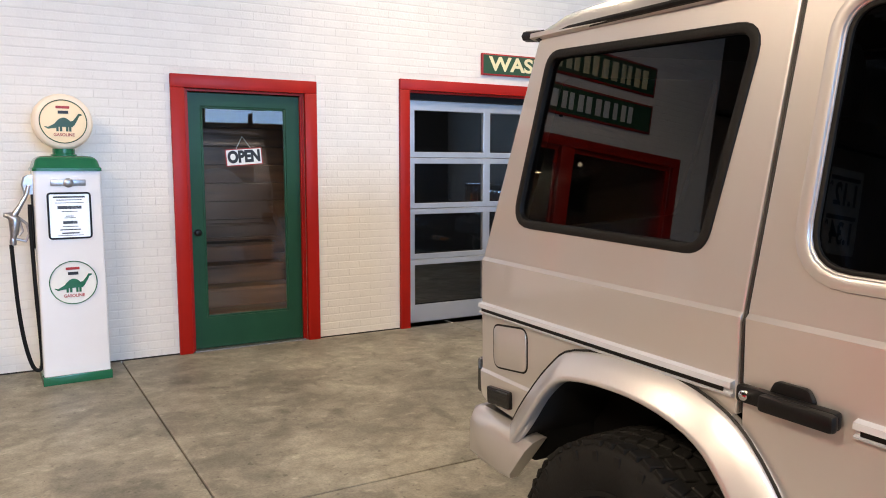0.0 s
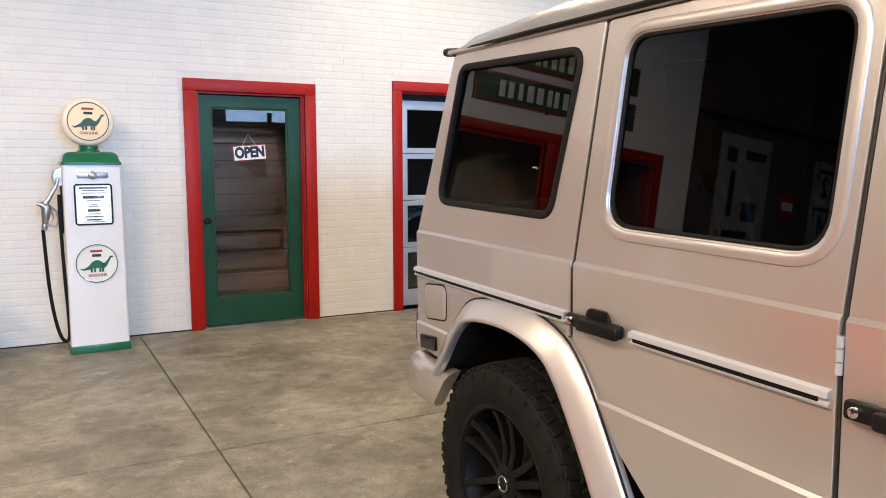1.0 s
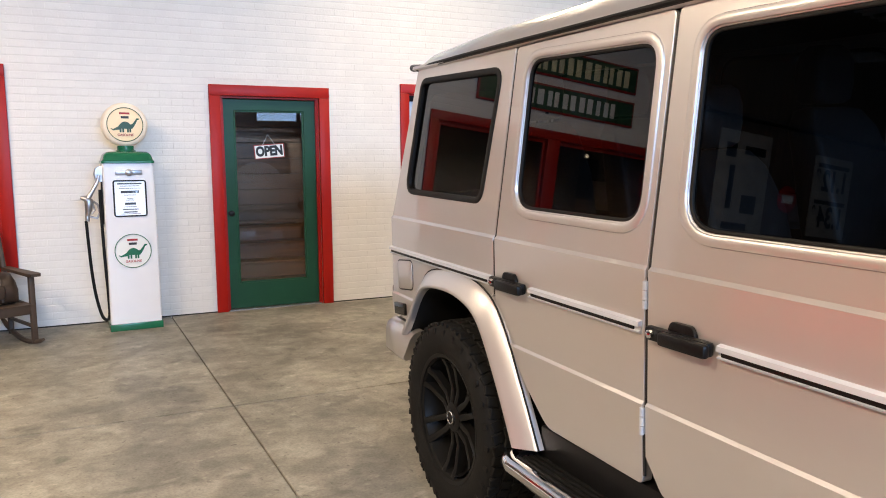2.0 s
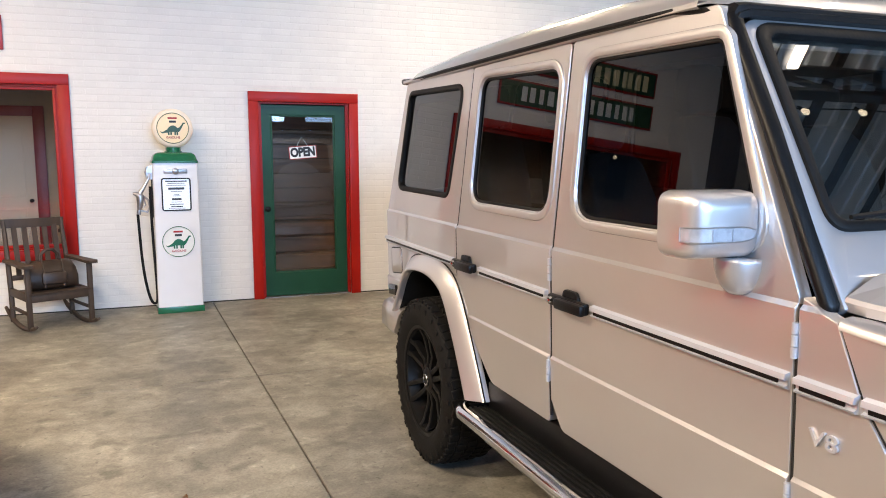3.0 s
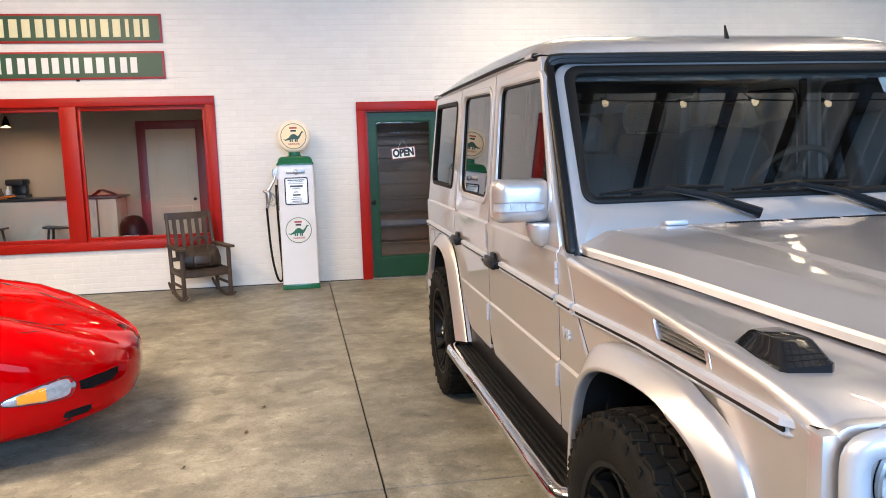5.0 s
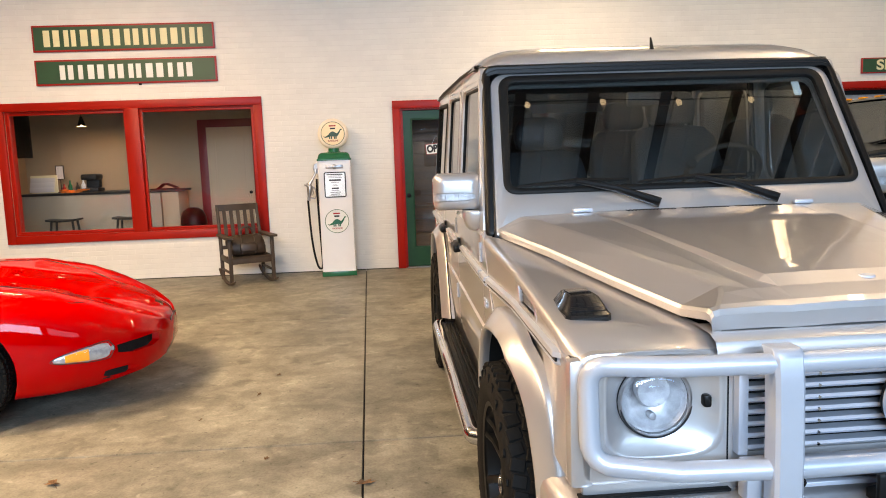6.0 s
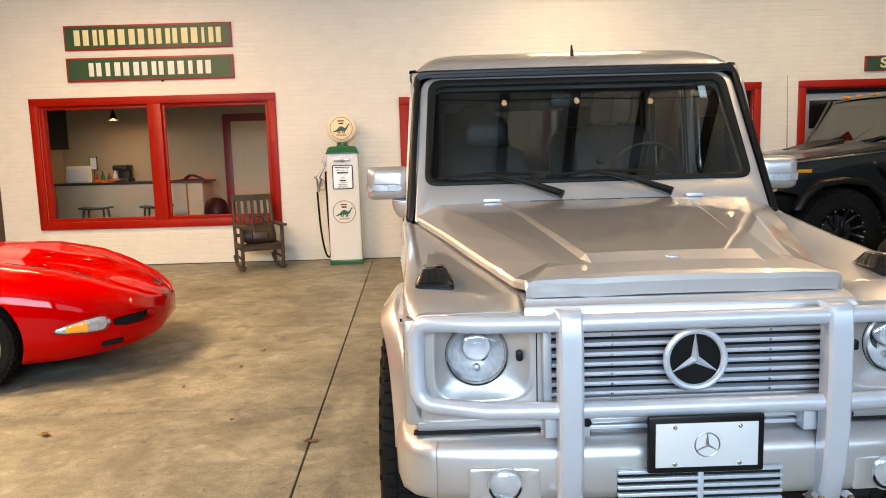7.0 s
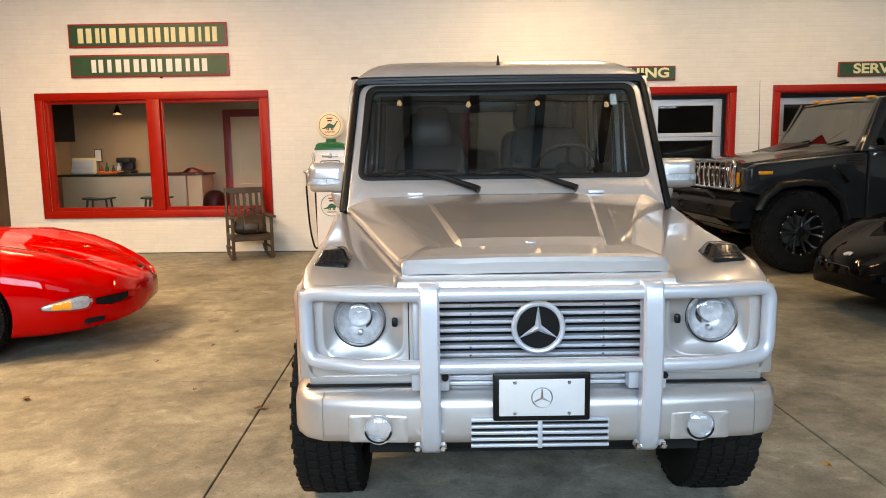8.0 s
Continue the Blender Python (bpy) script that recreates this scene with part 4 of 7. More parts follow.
both("pillar_trim", pillar_trim, M_BLACK, "black pillar trim", smooth=75)
part("header_trim", loft([[(x, -0.222, 1.853 - d), (x, -0.252, 1.858 - d), (x, -0.250, 1.873 - d), (x, -0.244, 1.876 - d), (x, -0.243, 1.886 - e), (x, -0.226, 1.896 - e), (x, -0.19, 1.894 - e)] for x, d, e in ((-0.786, 0.030, 0.024), (-0.775, 0.014, 0.008), (-0.74, 0.004, 0.004), (-0.4, 0.001, 0.001), (0, 0, 0), (0.4, 0.001, 0.001), (0.74, 0.004, 0.004), (0.775, 0.014, 0.008), (0.786, 0.030, 0.024))], None, True), M_BLACK, wf, "black header trim")

# bonnet
rows = []
for y, cz, cx, ix, iz, ox, oz, amp in ((-0.612, 1.266, 0.42, 0.71, 1.255, 0.800, 1.205, 0.0), (-0.66, 1.264, 0.413, 0.68, 1.252, 0.795, 1.200, 0.002), (-1.0, 1.232, 0.36, 0.565, 1.220, 0.690, 1.168, 0.007), (-1.4, 1.190, 0.305, 0.450, 1.178, 0.572, 1.122, 0.013), (-1.68, 1.158, 0.265, 0.382, 1.146, 0.486, 1.092, 0.016), (-1.735, 1.150, 0.257, 0.402, 1.138, 0.476, 1.098, 0.001), (-1.80, 1.130, 0.25, 0.440, 1.122, 0.468, 1.106, 0.0), (-1.818, 1.120, 0.25, 0.452, 1.114, 0.466, 1.103, 0.0), (-1.826, 1.104, 0.25, 0.454, 1.100, 0.465, 1.092, 0.0), (-1.826, 1.066, 0.25, 0.454, 1.064, 0.462, 1.062, 0.0)):
    half = [(ox - 0.02, oz - 0.026), (ox + 0.002, oz - 0.022), (ox + 0.004, oz - 0.002), (ox - 0.003, oz + 0.007), (ix + 0.008, iz - 0.004), (ix - 0.006, iz), (cx + 0.07, (iz * 0.4 + cz * 0.6)), (cx + 0.014, cz - 0.004), (cx - 0.004, cz - 0.003 + amp), (cx - 0.045, cz - 0.002 + amp), (cx * 0.5, cz + amp)]
    rows.append([(-x, y, z) for x, z in half] + [(0, y, cz + amp)] + [(x, y, z) for x, z in half[::-1]])
hood = part("bonnet", loft(rows), M_SILVER, SUV, "", None)
part("bonnet_badge", lathe([(0.024, 0), (0.022, 0.004), (0.004, 0.005)], 24, m=pose(0, -1.705, 1.159, 6.5)), M_SILVER_TRIM, hood, "small chrome bonnet badge")
for x in (-0.46, 0.46):
    part("bonnet_hinge", box(x - 0.04, x + 0.04, -0.625, -0.60, 1.262, 1.280, 0.006), M_SILVER_TRIM, SUV)
part("cowl_top", loft([[(x, y, z) for x in (-0.62, -0.4, 0, 0.4, 0.62)] for y, z in ((-0.56, 1.262), (-0.575, 1.25), (-0.612, 1.245), (-0.68, 1.22))]), M_SILVER, SUV)
bm = bmesh.new()
for i in range(44):
    if i in (14, 15, 29, 30):
        continue
    box(-0.29 + i * 0.0145, -0.284 + i * 0.0145, -0.668, -0.635, 1.262, 1.268, 0, bm)
tagged(part("cowl_vents", bm, M_BLACK, hood, "row of narrow black vent slots", None), kind="stuff")
# fender tops and nose panel
def fender_top():
    rows = []
    for y, hw, top, ix, iz in ((-0.655, 0.868, 1.181, 0.785, 1.170), (-0.70, 0.867, 1.176, 0.760, 1.166), (-1.16, 0.841, 1.131, 0.610, 1.113), (-1.30, 0.840, 1.119, 0.568, 1.098), (-1.70, 0.836, 1.078, 0.450, 1.054)):
        rows.append([(-hw, y, top - 0.024), (-hw + 0.003, y, top - 0.010), (-hw + 0.012, y, top - 0.002), (-hw + 0.04, y, top + 0.001), (-ix, y, iz), (-ix + 0.012, y, iz - 0.05)])
    rows.append([(-0.828, -1.80, 1.022), (-0.822, -1.806, 1.034), (-0.812, -1.81, 1.043), (-0.79, -1.815, 1.050), (-0.46, -1.835, 1.056), (-0.44, -1.84, 1.03)])
    rows.append([(-0.815, -1.835, 0.995), (-0.808, -1.845, 1.008), (-0.80, -1.85, 1.016), (-0.78, -1.855, 1.026), (-0.46, -1.875, 1.034), (-0.44, -1.88, 1.02)])
    return loft(rows)


both("fender_top", fender_top, M_SILVER, smooth=50)
part("nose_panel", loft([[(x, y, z) for x in (-0.48, -0.2, 0.2, 0.48)] for y, z in ((-1.75, 1.064), (-1.84, 1.061), (-1.875, 1.048), (-1.885, 1.030), (-1.885, 1.005), (-1.87, 1.0))]), M_SILVER, SUV)
for s in (-1, 1):
    ind = part("indicator_lamp", loft([[(s * (0.735 + dx * w), -1.60 + dy * l, z) for dx, dy in ((-1, -0.9), (-0.8, -1), (0.8, -1), (1, -0.9), (1, 0.9), (0.8, 1), (-0.8, 1), (-1, 0.9))] for z, w, l in ((1.056, 0.060, 0.10), (1.088, 0.060, 0.10), (1.094, 0.054, 0.093), (1.128, 0.038, 0.058), (1.132, 0.032, 0.050))], None, True), M_SMOKE, SUV, "smoked black indicator on the fender")
    bm = bmesh.new()
    for k in range(4):
        z = 1.096 + k * 0.008
        box(s * 0.735 - 0.045 + k * 0.004, s * 0.735 + 0.045 - k * 0.004, -1.690 + k * 0.009, -1.60, z, z + 0.003, 0, bm)
    part("rib", bm, M_BLACK, ind, "", None)

# front face
hl = 0.618
face_ol = rounded([(-0.812, 0.705), (0.812, 0.705), (0.812, 1.035), (-0.812, 1.035)], 0.05, 5)


def lamp_box(side, grow=0.0, n=56):
    """Outline of the sunken lamp housing, wider towards the grille."""
    out = []
    for i in range(n):
        a = 2 * math.pi * i / n
        c, d = math.cos(a), math.sin(a)
        k = (abs(c) ** 5 + abs(d) ** 5) ** (-1 / 5)
        w = (0.118 if c * side > 0 else 0.152) + grow
        out.append((side * hl + k * c * w, 0.900 + k * d * (0.122 + grow)))
    return out


holes = [lamp_box(-1), lamp_box(1), [(-0.425, 0.772), (0.425, 0.772), (0.425, 1.008), (-0.425, 1.008)]]
front = part("front_panel", place(plate(face_ol, holes, 0.05, 0.012), (0, -1.868, 0), (1, 0, 0), (0, 0, 1)), M_SILVER, SUV)
for s in (-1, 1):
    rim, ring = lamp_box(s, 0.013), circle(s * hl, 0.906, 0.0925, 56)
    rows = [[(x + (cx2 - x) * t, -1.868 + w, z + (cz2 - z) * t) for (x, z), (cx2, cz2) in zip(rim, ring)] for t, w in ((0.0, 0.004), (0.0, -0.0012), (0.10, -0.0018), (0.20, 0.001), (0.30, 0.008), (0.85, 0.020), (1.0, 0.024))]
    part("lamp_surround", loft([r + r[:1] for r in rows]), M_SILVER, front, "", 50)
    lamp = part("headlight", lathe([(0.101, 0.0), (0.101, 0.010), (0.095, 0.014), (0.091, 0.010), (0.091, 0.0)], 40, m=pose(s * hl, -1.846, 0.9060, 90) @ Matrix.Scale(0.9, 4), cap=False), M_STEEL, SUV, "round clear-glass headlight")
    part("reflector", lathe([(0.090, 0.0), (0.075, -0.03), (0.050, -0.05), (0.004, -0.06)], 36, m=pose(s * hl, -1.846, 0.9060, 90) @ Matrix.Scale(0.9, 4), cap=False), M_LAMP_WHITE, lamp)
    part("projector", lathe([(0.043, -0.045), (0.046, -0.010), (0.043, -0.004), (0.036, -0.004)], 28, m=pose(s * hl, -1.846, 0.9258, 90) @ Matrix.Scale(0.9, 4)), M_LAMP_WHITE, lamp)
    part("projector_lens", lathe([(0.036, -0.006), (0.030, 0.002), (0.018, 0.008), (0.002, 0.010)], 24, m=pose(s * hl, -1.846, 0.9258, 90) @ Matrix.Scale(0.9, 4)), M_LENS, lamp)
    part("parking_bulb", lathe([(0.010, -0.04), (0.010, -0.012), (0.003, -0.010)], 16, m=pose(s * hl, -1.846, 0.8601, 90) @ Matrix.Scale(0.9, 4)), M_STEEL, lamp)
    part("lens", lathe([(0.094, 0.010), (0.085, 0.020), (0.06, 0.028), (0.03, 0.032), (0.002, 0.033), (0.002, 0.029), (0.03, 0.028), (0.06, 0.024), (0.085, 0.016), (0.094, 0.006)], 40, m=pose(s * hl, -1.846, 0.9060, 90) @ Matrix.Scale(0.9, 4), cap=False), M_LENS, lamp)
    part("lamp_ring", tube([(s * hl + 0.089 * math.cos(a), -1.8605, 0.906 + 0.089 * math.sin(a)) for a in [math.radians(190 + 10 * i) for i in range(17)]], [0.001] + [0.0026] * 15 + [0.001], 6), M_INK, lamp)
    part("washer_jet", box(s * (hl - 0.124) - 0.010, s * (hl - 0.124) + 0.010, -1.872, -1.84, 0.886, 0.918, 0.007), M_BLACK, lamp)
for x in (-0.445, 0.445):
    part("grille_seam", box(x - 0.0018, x + 0.0018, -1.8695, -1.86, 0.735, 1.01), M_INTERIOR, front, "", None)
# grille
for x in (-0.4175, 0.4175):
    part("grille_frame", box(x - 0.0125, x + 0.0125, -1.8935, -1.86, 0.771, 1.009, 0.004), M_SILVER_TRIM, front)
grille = part("grille_back", box(-0.43, 0.43, -1.835, -1.825, 0.76, 1.015), M_INTERIOR, SUV, "", None)
for i in range(8):
    z = 0.788 + i * 0.0292
    rows = [[(x, -1.872, z - 0.003), (x, -1.887, z - 0.0058), (x, -1.892, z), (x, -1.887, z + 0.0062), (x, -1.855, z + 0.0066)] for x in (-0.424, 0.424)]
    part("slat", loft(rows, None, True), M_SILVER_TRIM, grille, "", 30)
for x in (-0.23, 0.23):
    for i in range(8):
        part("rivet", lathe([(0.004, 0), (0.004, 0.004)], 8, m=pose(x, -1.890, 0.788 + i * 0.0292, 90)), M_CHROME, grille)
badge = part("grille_badge", tube([(0.083 * math.cos(a), -1.925, 0.893 + 0.083 * math.sin(a)) for a in [2 * math.pi * i / 48 for i in range(48)]], 0.010, 8, closed=True), M_SILVER_TRIM, SUV, "round chrome badge with three bars")
part("badge_disc", lathe([(0.082, 0), (0.082, 0.02), (0.004, 0.02)], 40, m=pose(0, -1.898, 0.893, 90)), M_BLACK, badge, "black mesh disc")
for k in range(3):
    a = math.pi / 2 + k * 2 * math.pi / 3
    d, n = Vector((math.cos(a), 0, math.sin(a))), Vector((-math.sin(a), 0, math.cos(a)))
    c = Vector((0, -1.922, 0.893))
    bm = bmesh.new()
    ridge, lo = c + Vector((0, -0.014, 0)), c
    pts = [bm.verts.new(p) for p in (c + n * 0.013 - d * 0.005, c + d * 0.082, c - n * 0.013 - d * 0.005, c + Vector((0, -0.013, 0)))]
    for f in ((0, 1, 3), (1, 2, 3), (2, 0, 3), (0, 2, 1)):
        bm.faces.new([pts[i] for i in f])
    part("badge_bar", bm, M_SILVER_TRIM, badge, "", None)

# brush guard
guard = part("brush_guard", tube([(x, -1.985 + 0.075 * max(0, (abs(x) - 0.40) / 0.375) ** 2, z) for x, z in rounded([(-0.60, 0.774), (-0.40, 0.776), (0.40, 0.776), (0.60, 0.774), (0.792, 0.780), (0.796, 1.018), (0.60, 1.021), (0.40, 1.023), (-0.40, 1.023), (-0.60, 1.021), (-0.796, 1.018), (-0.792, 0.780)], [0, 0, 0, 0, 0.06, 0.05, 0, 0, 0, 0, 0.05, 0.06], 6)], 0.0245, 12, closed=True), M_SILVER_TRIM, SUV, "satin silver tubular brush guard", 60)
for s in (-1, 1):
    x = s * 0.37
    rows = []
    for y, z in ((-1.955, 0.462), (-1.985, 0.485), (-2.010, 0.58), (-2.022, 0.70), (-2.022, 0.85), (-2.018, 0.98), (-2.012, 1.036), (-2.006, 1.050), (-1.996, 1.058)):
        rows.append([(x - 0.034, y + 0.008, z), (x - 0.026, y, z), (x + 0.026, y, z), (x + 0.034, y + 0.008, z), (x + 0.034, y + 0.055, z), (x - 0.034, y + 0.055, z)])
    up = part("guard_upright", loft(rows, None, True), M_SILVER_TRIM, guard, "", 40)
    part("bolt", lathe([(0.013, 0), (0.013, 0.03), (0.008, 0.036)], 6, m=pose(x + 0.04, -1.99, 0.505, 90)), M_CHROME, up)
    part("bolt", lathe([(0.013, 0), (0.013, 0.03), (0.008, 0.036)], 6, m=pose(x - 0.045, -1.99, 0.505, 90)), M_CHROME, up)
    part("bracket", box(x - 0.065, x + 0.065, -1.95, -1.90, 0.68, 0.775, 0.006), M_SILVER_TRIM, guard)
    part("bracket_bolt", lathe([(0.012, 0), (0.012, 0.03)], 8, m=pose(x + 0.05, -1.95, 0.735, 90)), M_BLACK, guard)

# front bumper
plan = [(-0.868, -1.62), (-0.868, -1.76), (-0.852, -1.85), (-0.815, -1.905), (-0.75, -1.935), (-0.45, -1.962), (0, -1.968), (0.45, -1.962), (0.75, -1.935), (0.815, -1.905), (0.852, -1.85), (0.868, -1.76), (0.868, -1.62)]
rows = []
for i, (x, y) in enumerate(plan):
    a, b = Vector(plan[max(0, i - 1)]), Vector(plan[min(len(plan) - 1, i + 1)])
    d = (b - a).normalized()
    n = Vector((d.y, -d.x))
    rows.append([(x - n.x * t, y - n.y * t, z) for t, z in ((0.10, 0.497), (0.030, 0.490), (0.008, 0.505), (0, 0.53), (0, 0.622), (0.008, 0.648), (0.028, 0.666), (0.07, 0.672), (0.13, 0.674))])
bumper = part("front_bumper", loft(rows, None, True), M_SILVER, SUV, "", 40)
for s in (-1, 1):
    x = s * 0.552
    ol = rounded([(x - 0.105, 0.50), (x + 0.105, 0.50), (x + 0.105, 0.60), (x - 0.105, 0.60)], 0.012, 3)
    part("fog_recess", place(plate(ol, [circle(x, 0.550, 0.047)], 0.02, 0.008), (0, -1.988, 0), Vector((1, 0.055 * s, 0)), (0, 0, 1)), M_SILVER, bumper)
    fog = part("fog_lamp", lathe([(0.050, 0), (0.050, 0.012), (0.045, 0.016), (0.044, 0.0), (0.030, -0.015), (0.003, -0.02)], 30, m=pose(x, -1.948, 0.550, 90)), M_REFLECTOR, bumper, "round clear fog lamp")
    part("fog_ring", tube([(x + 0.0445 * math.cos(a), -1.964, 0.549 + 0.0445 * math.sin(a)) for a in [math.radians(185 + 10 * i) for i in range(18)]], [0.0015] + [0.004] * 16 + [0.0015], 6), M_BLACK, fog, "black fog lamp ring")
    part("lens", lathe([(0.046, 0.012), (0.03, 0.022), (0.002, 0.025), (0.002, 0.022), (0.03, 0.019), (0.046, 0.009)], 24, m=pose(x, -1.948, 0.550, 90), cap=False), M_LENS, fog)
    part("bumper_seam", tube([(s * 0.745, -1.9355, 0.505), (s * 0.745, -1.9375, 0.53), (s * 0.745, -1.9375, 0.622), (s * 0.745, -1.930, 0.650), (s * 0.74, -1.908, 0.668)], 0.0010, 5), M_STEEL, bumper)
low = part("lower_grille", box(-0.232, 0.232, -1.972, -1.962, 0.485, 0.588), M_INTERIOR, bumper, "", None)
for i in range(5):
    z = 0.490 + i * 0.0225
    part("slat", box(-0.235, 0.235, -1.984, -1.970, z, z + 0.011, 0.003), M_SILVER_TRIM, low)
part("slat", box(-0.008, 0.008, -1.986, -1.972, 0.487, 0.59, 0.002), M_SILVER_TRIM, low)
# strips above the bumper
for z in (0.686, 0.708, 0.730, 0.752):
    part("valance_strip", box(-0.42, 0.42, -1.905, -1.885, z, z + 0.012, 0.003), M_SILVER_TRIM, SUV)
# dark strips draw the shade between front panel and bumper
both("bumper_gap_shade", lambda: box(-0.81, -0.435, -1.874, -1.84, 0.674, 0.680, 0.002), M_INTERIOR)
part("valance", box(-0.80, 0.80, -1.855, -1.83, 0.60, 0.78, 0.01), M_SILVER, SUV)
# show plate
plate_ob = part("plate_holder", box(-0.162, 0.162, -2.022, -2.004, 0.596, 0.762, 0.008), M_BLACK, bumper, "black show plate holder")
part("plate_bracket", loft([[(s * w, y, z) for s, z in ((-1, z0), (1, z0), (1, z1), (-1, z1))] for y, w, z0, z1 in ((-2.006, 0.12, 0.62, 0.74), (-1.93, 0.13, 0.64, 0.69))], None, True), M_BLACK, plate_ob)
show = part("show_plate", box(-0.142, 0.142, -2.0265, -2.0215, 0.616, 0.742, 0.002), M_PAPER, plate_ob, "pale show plate with a ring emblem")
part("emblem", tube([(0.034 * math.cos(a), -2.027, 0.68 + 0.034 * math.sin(a)) for a in [2 * math.pi * i / 32 for i in range(32)]], 0.0022, 5, closed=True), M_STEEL, show)
for k in range(3):
    a = math.pi / 2 + k * 2 * math.pi / 3
    part("emblem_bar", tube([(0, -2.027, 0.68), (0.033 * math.cos(a), -2.027, 0.68 + 0.033 * math.sin(a))], [0.005, 0.001], 5), M_STEEL, show)
for x in (-0.09, 0.09):
    for z in (0.626, 0.732):
        part("plate_screw", lathe([(0.006, 0), (0.006, 0.004), (0.003, 0.006)], 10, m=pose(x, -2.026, z, 90)), M_CHROME, show)

# flares
FLARE_R = ([(2.135, 0.672), (2.075, 0.745), (1.975, 0.875), (1.87, 0.937), (1.64, 0.952), (1.46, 0.915), (1.36, 0.835), (1.235, 0.655), (1.13, 0.475)], [(2.205, 0.708), (2.14, 0.80), (2.02, 0.935), (1.905, 1.008), (1.64, 1.032), (1.425, 0.995), (1.295, 0.90), (1.155, 0.69), (1.035, 0.485)])
FLARE_F = ([(-0.805, 0.470), (-0.825, 0.66), (-0.865, 0.775), (-0.935, 0.855), (-1.035, 0.903), (-1.20, 0.932), (-1.39, 0.938), (-1.50, 0.905), (-1.59, 0.82), (-1.645, 0.68), (-1.668, 0.56)], [(-0.750, 0.475), (-0.768, 0.68), (-0.805, 0.820), (-0.875, 0.915), (-0.99, 0.970), (-1.185, 0.990), (-1.40, 0.990), (-1.53, 0.955), (-1.645, 0.865), (-1.71, 0.70), (-1.735, 0.56)])



def eased(pts, n=4):
    """More points along a line through the given ones."""
    out = []
    for i in range(len(pts) - 1):
        p0, p1, p2, p3 = pts[max(0, i - 1)], pts[i], pts[i + 1], pts[min(len(pts) - 1, i + 2)]
        for j in range(n):
            t = j / n
            out.append(tuple(0.5 * (2 * b + (c - a) * t + (2 * a - 5 * b + 4 * c - d) * t * t + (3 * b - a - 3 * c + d) * t ** 3) for a, b, c, d in zip(p0, p1, p2, p3)))
    return out + [pts[-1]]


FLARE_R, FLARE_F = [tuple(eased(line) for line in pair) for pair in (FLARE_R, FLARE_F)]


def flare(pair):
    rows = []
    narrow = lambda y: 1 - 0.22 * max(0, -1.50 - y)
    for (a, b), (c, d) in zip(*pair):
        mix = lambda t: (a + (c - a) * t, b + (d - b) * t)
        rows.append([(-x * narrow(c), *mix(t)) for x, t in ((0.845, 1.06), (0.864, 1.05), (0.873, 1.01), (0.880, 0.94), (0.900, 0.58), (0.919, 0.22), (0.9235, 0.12), (0.922, 0.05), (0.914, 0.0), (0.900, -0.015), (0.885, -0.01))])
    return loft(rows)


def arch_liner(pair):
    return loft([[(-0.892 * (1 - 0.22 * max(0, -1.50 - c)), a, b), (-0.50, a, b)] for (a, b), (c, d) in zip(*pair)])


for pair in (FLARE_R, FLARE_F):
    both("arch_liner", lambda: arch_liner(pair), M_INTERIOR, "black wheel arch liner", smooth=60)
both("rear_flare", lambda: flare(FLARE_R), M_SILVER, smooth=60)
both("front_flare", lambda: flare(FLARE_F), M_SILVER, smooth=60)
for pair in (FLARE_R,):
    both("flare_edging", lambda: tube([(-0.868 if i else -0.86, c + (c - a) * 0.05, d + (d - b) * 0.05) for i, ((a, b), (c, d)) in enumerate(zip(*pair))], 0.004, 6), M_RUBBER, "black rubber flare edging")

both("corner_post", lambda: box(-0.832, -0.77, -1.868, -1.80, 0.70, 1.020, 0.014), M_SILVER)

# sills, steps and underbody
both("sill", lambda: box(-0.842, -0.70, -0.86, 1.06, 0.44, 0.568, 0.01), M_BLACK)


def step():
    return box(-0.935, -0.80, -0.79, 1.10, 0.405, 0.447, 0.012)


for s, st in zip((-1, 1), both("running_board", step, M_BLACK, "black ribbed running board")):
    part("chrome_tube", tube([(s * 0.92, 1.125, 0.44), (s * 0.945, 1.10, 0.438), (s * 0.954, 1.06, 0.436), (s * 0.954, -0.77, 0.432), (s * 0.945, -0.805, 0.432), (s * 0.91, -0.825, 0.432)], 0.032, 14), M_CHROME, st, "polished steel step tube", 60)
    for k in range(5):
        x = s * (0.822 + k * 0.024)
        part("rib", box(x - 0.007, x + 0.007, -0.785, 1.08, 0.445, 0.458, 0.003), M_RUBBER, st)
    part("end_cap", box(min(s * 0.80, s * 0.94), max(s * 0.80, s * 0.93), 1.09, 1.135, 0.40, 0.455, 0.012), M_BLACK, st)
part("underbody", box(-0.60, 0.60, -1.80, 2.32, 0.40, 1.0), M_INTERIOR, SUV, "", None)
part("wheel_well", box(-0.80, 0.80, 0.98, 1.06, 0.45, 0.95), M_INTERIOR, SUV, "", None)
part("wheel_well", box(-0.80, 0.80, -0.86, -0.80, 0.45, 1.10), M_INTERIOR, SUV, "", None)
part("wheel_well", box(-0.82, 0.82, -1.84, 2.30, 1.0, 1.02), M_INTERIOR, SUV, "", None)
part("axle", tube([(-0.75, 1.656, 0.414), (0.75, 1.656, 0.414)], 0.05, 10), M_BLACK, SUV)
part("axle", tube([(-0.75, -1.20, 0.414), (0.75, -1.20, 0.414)], 0.05, 10), M_BLACK, SUV)
part("skid_plate", box(-0.42, 0.42, -1.86, -1.5, 0.43, 0.49, 0.02), M_BLACK, SUV)
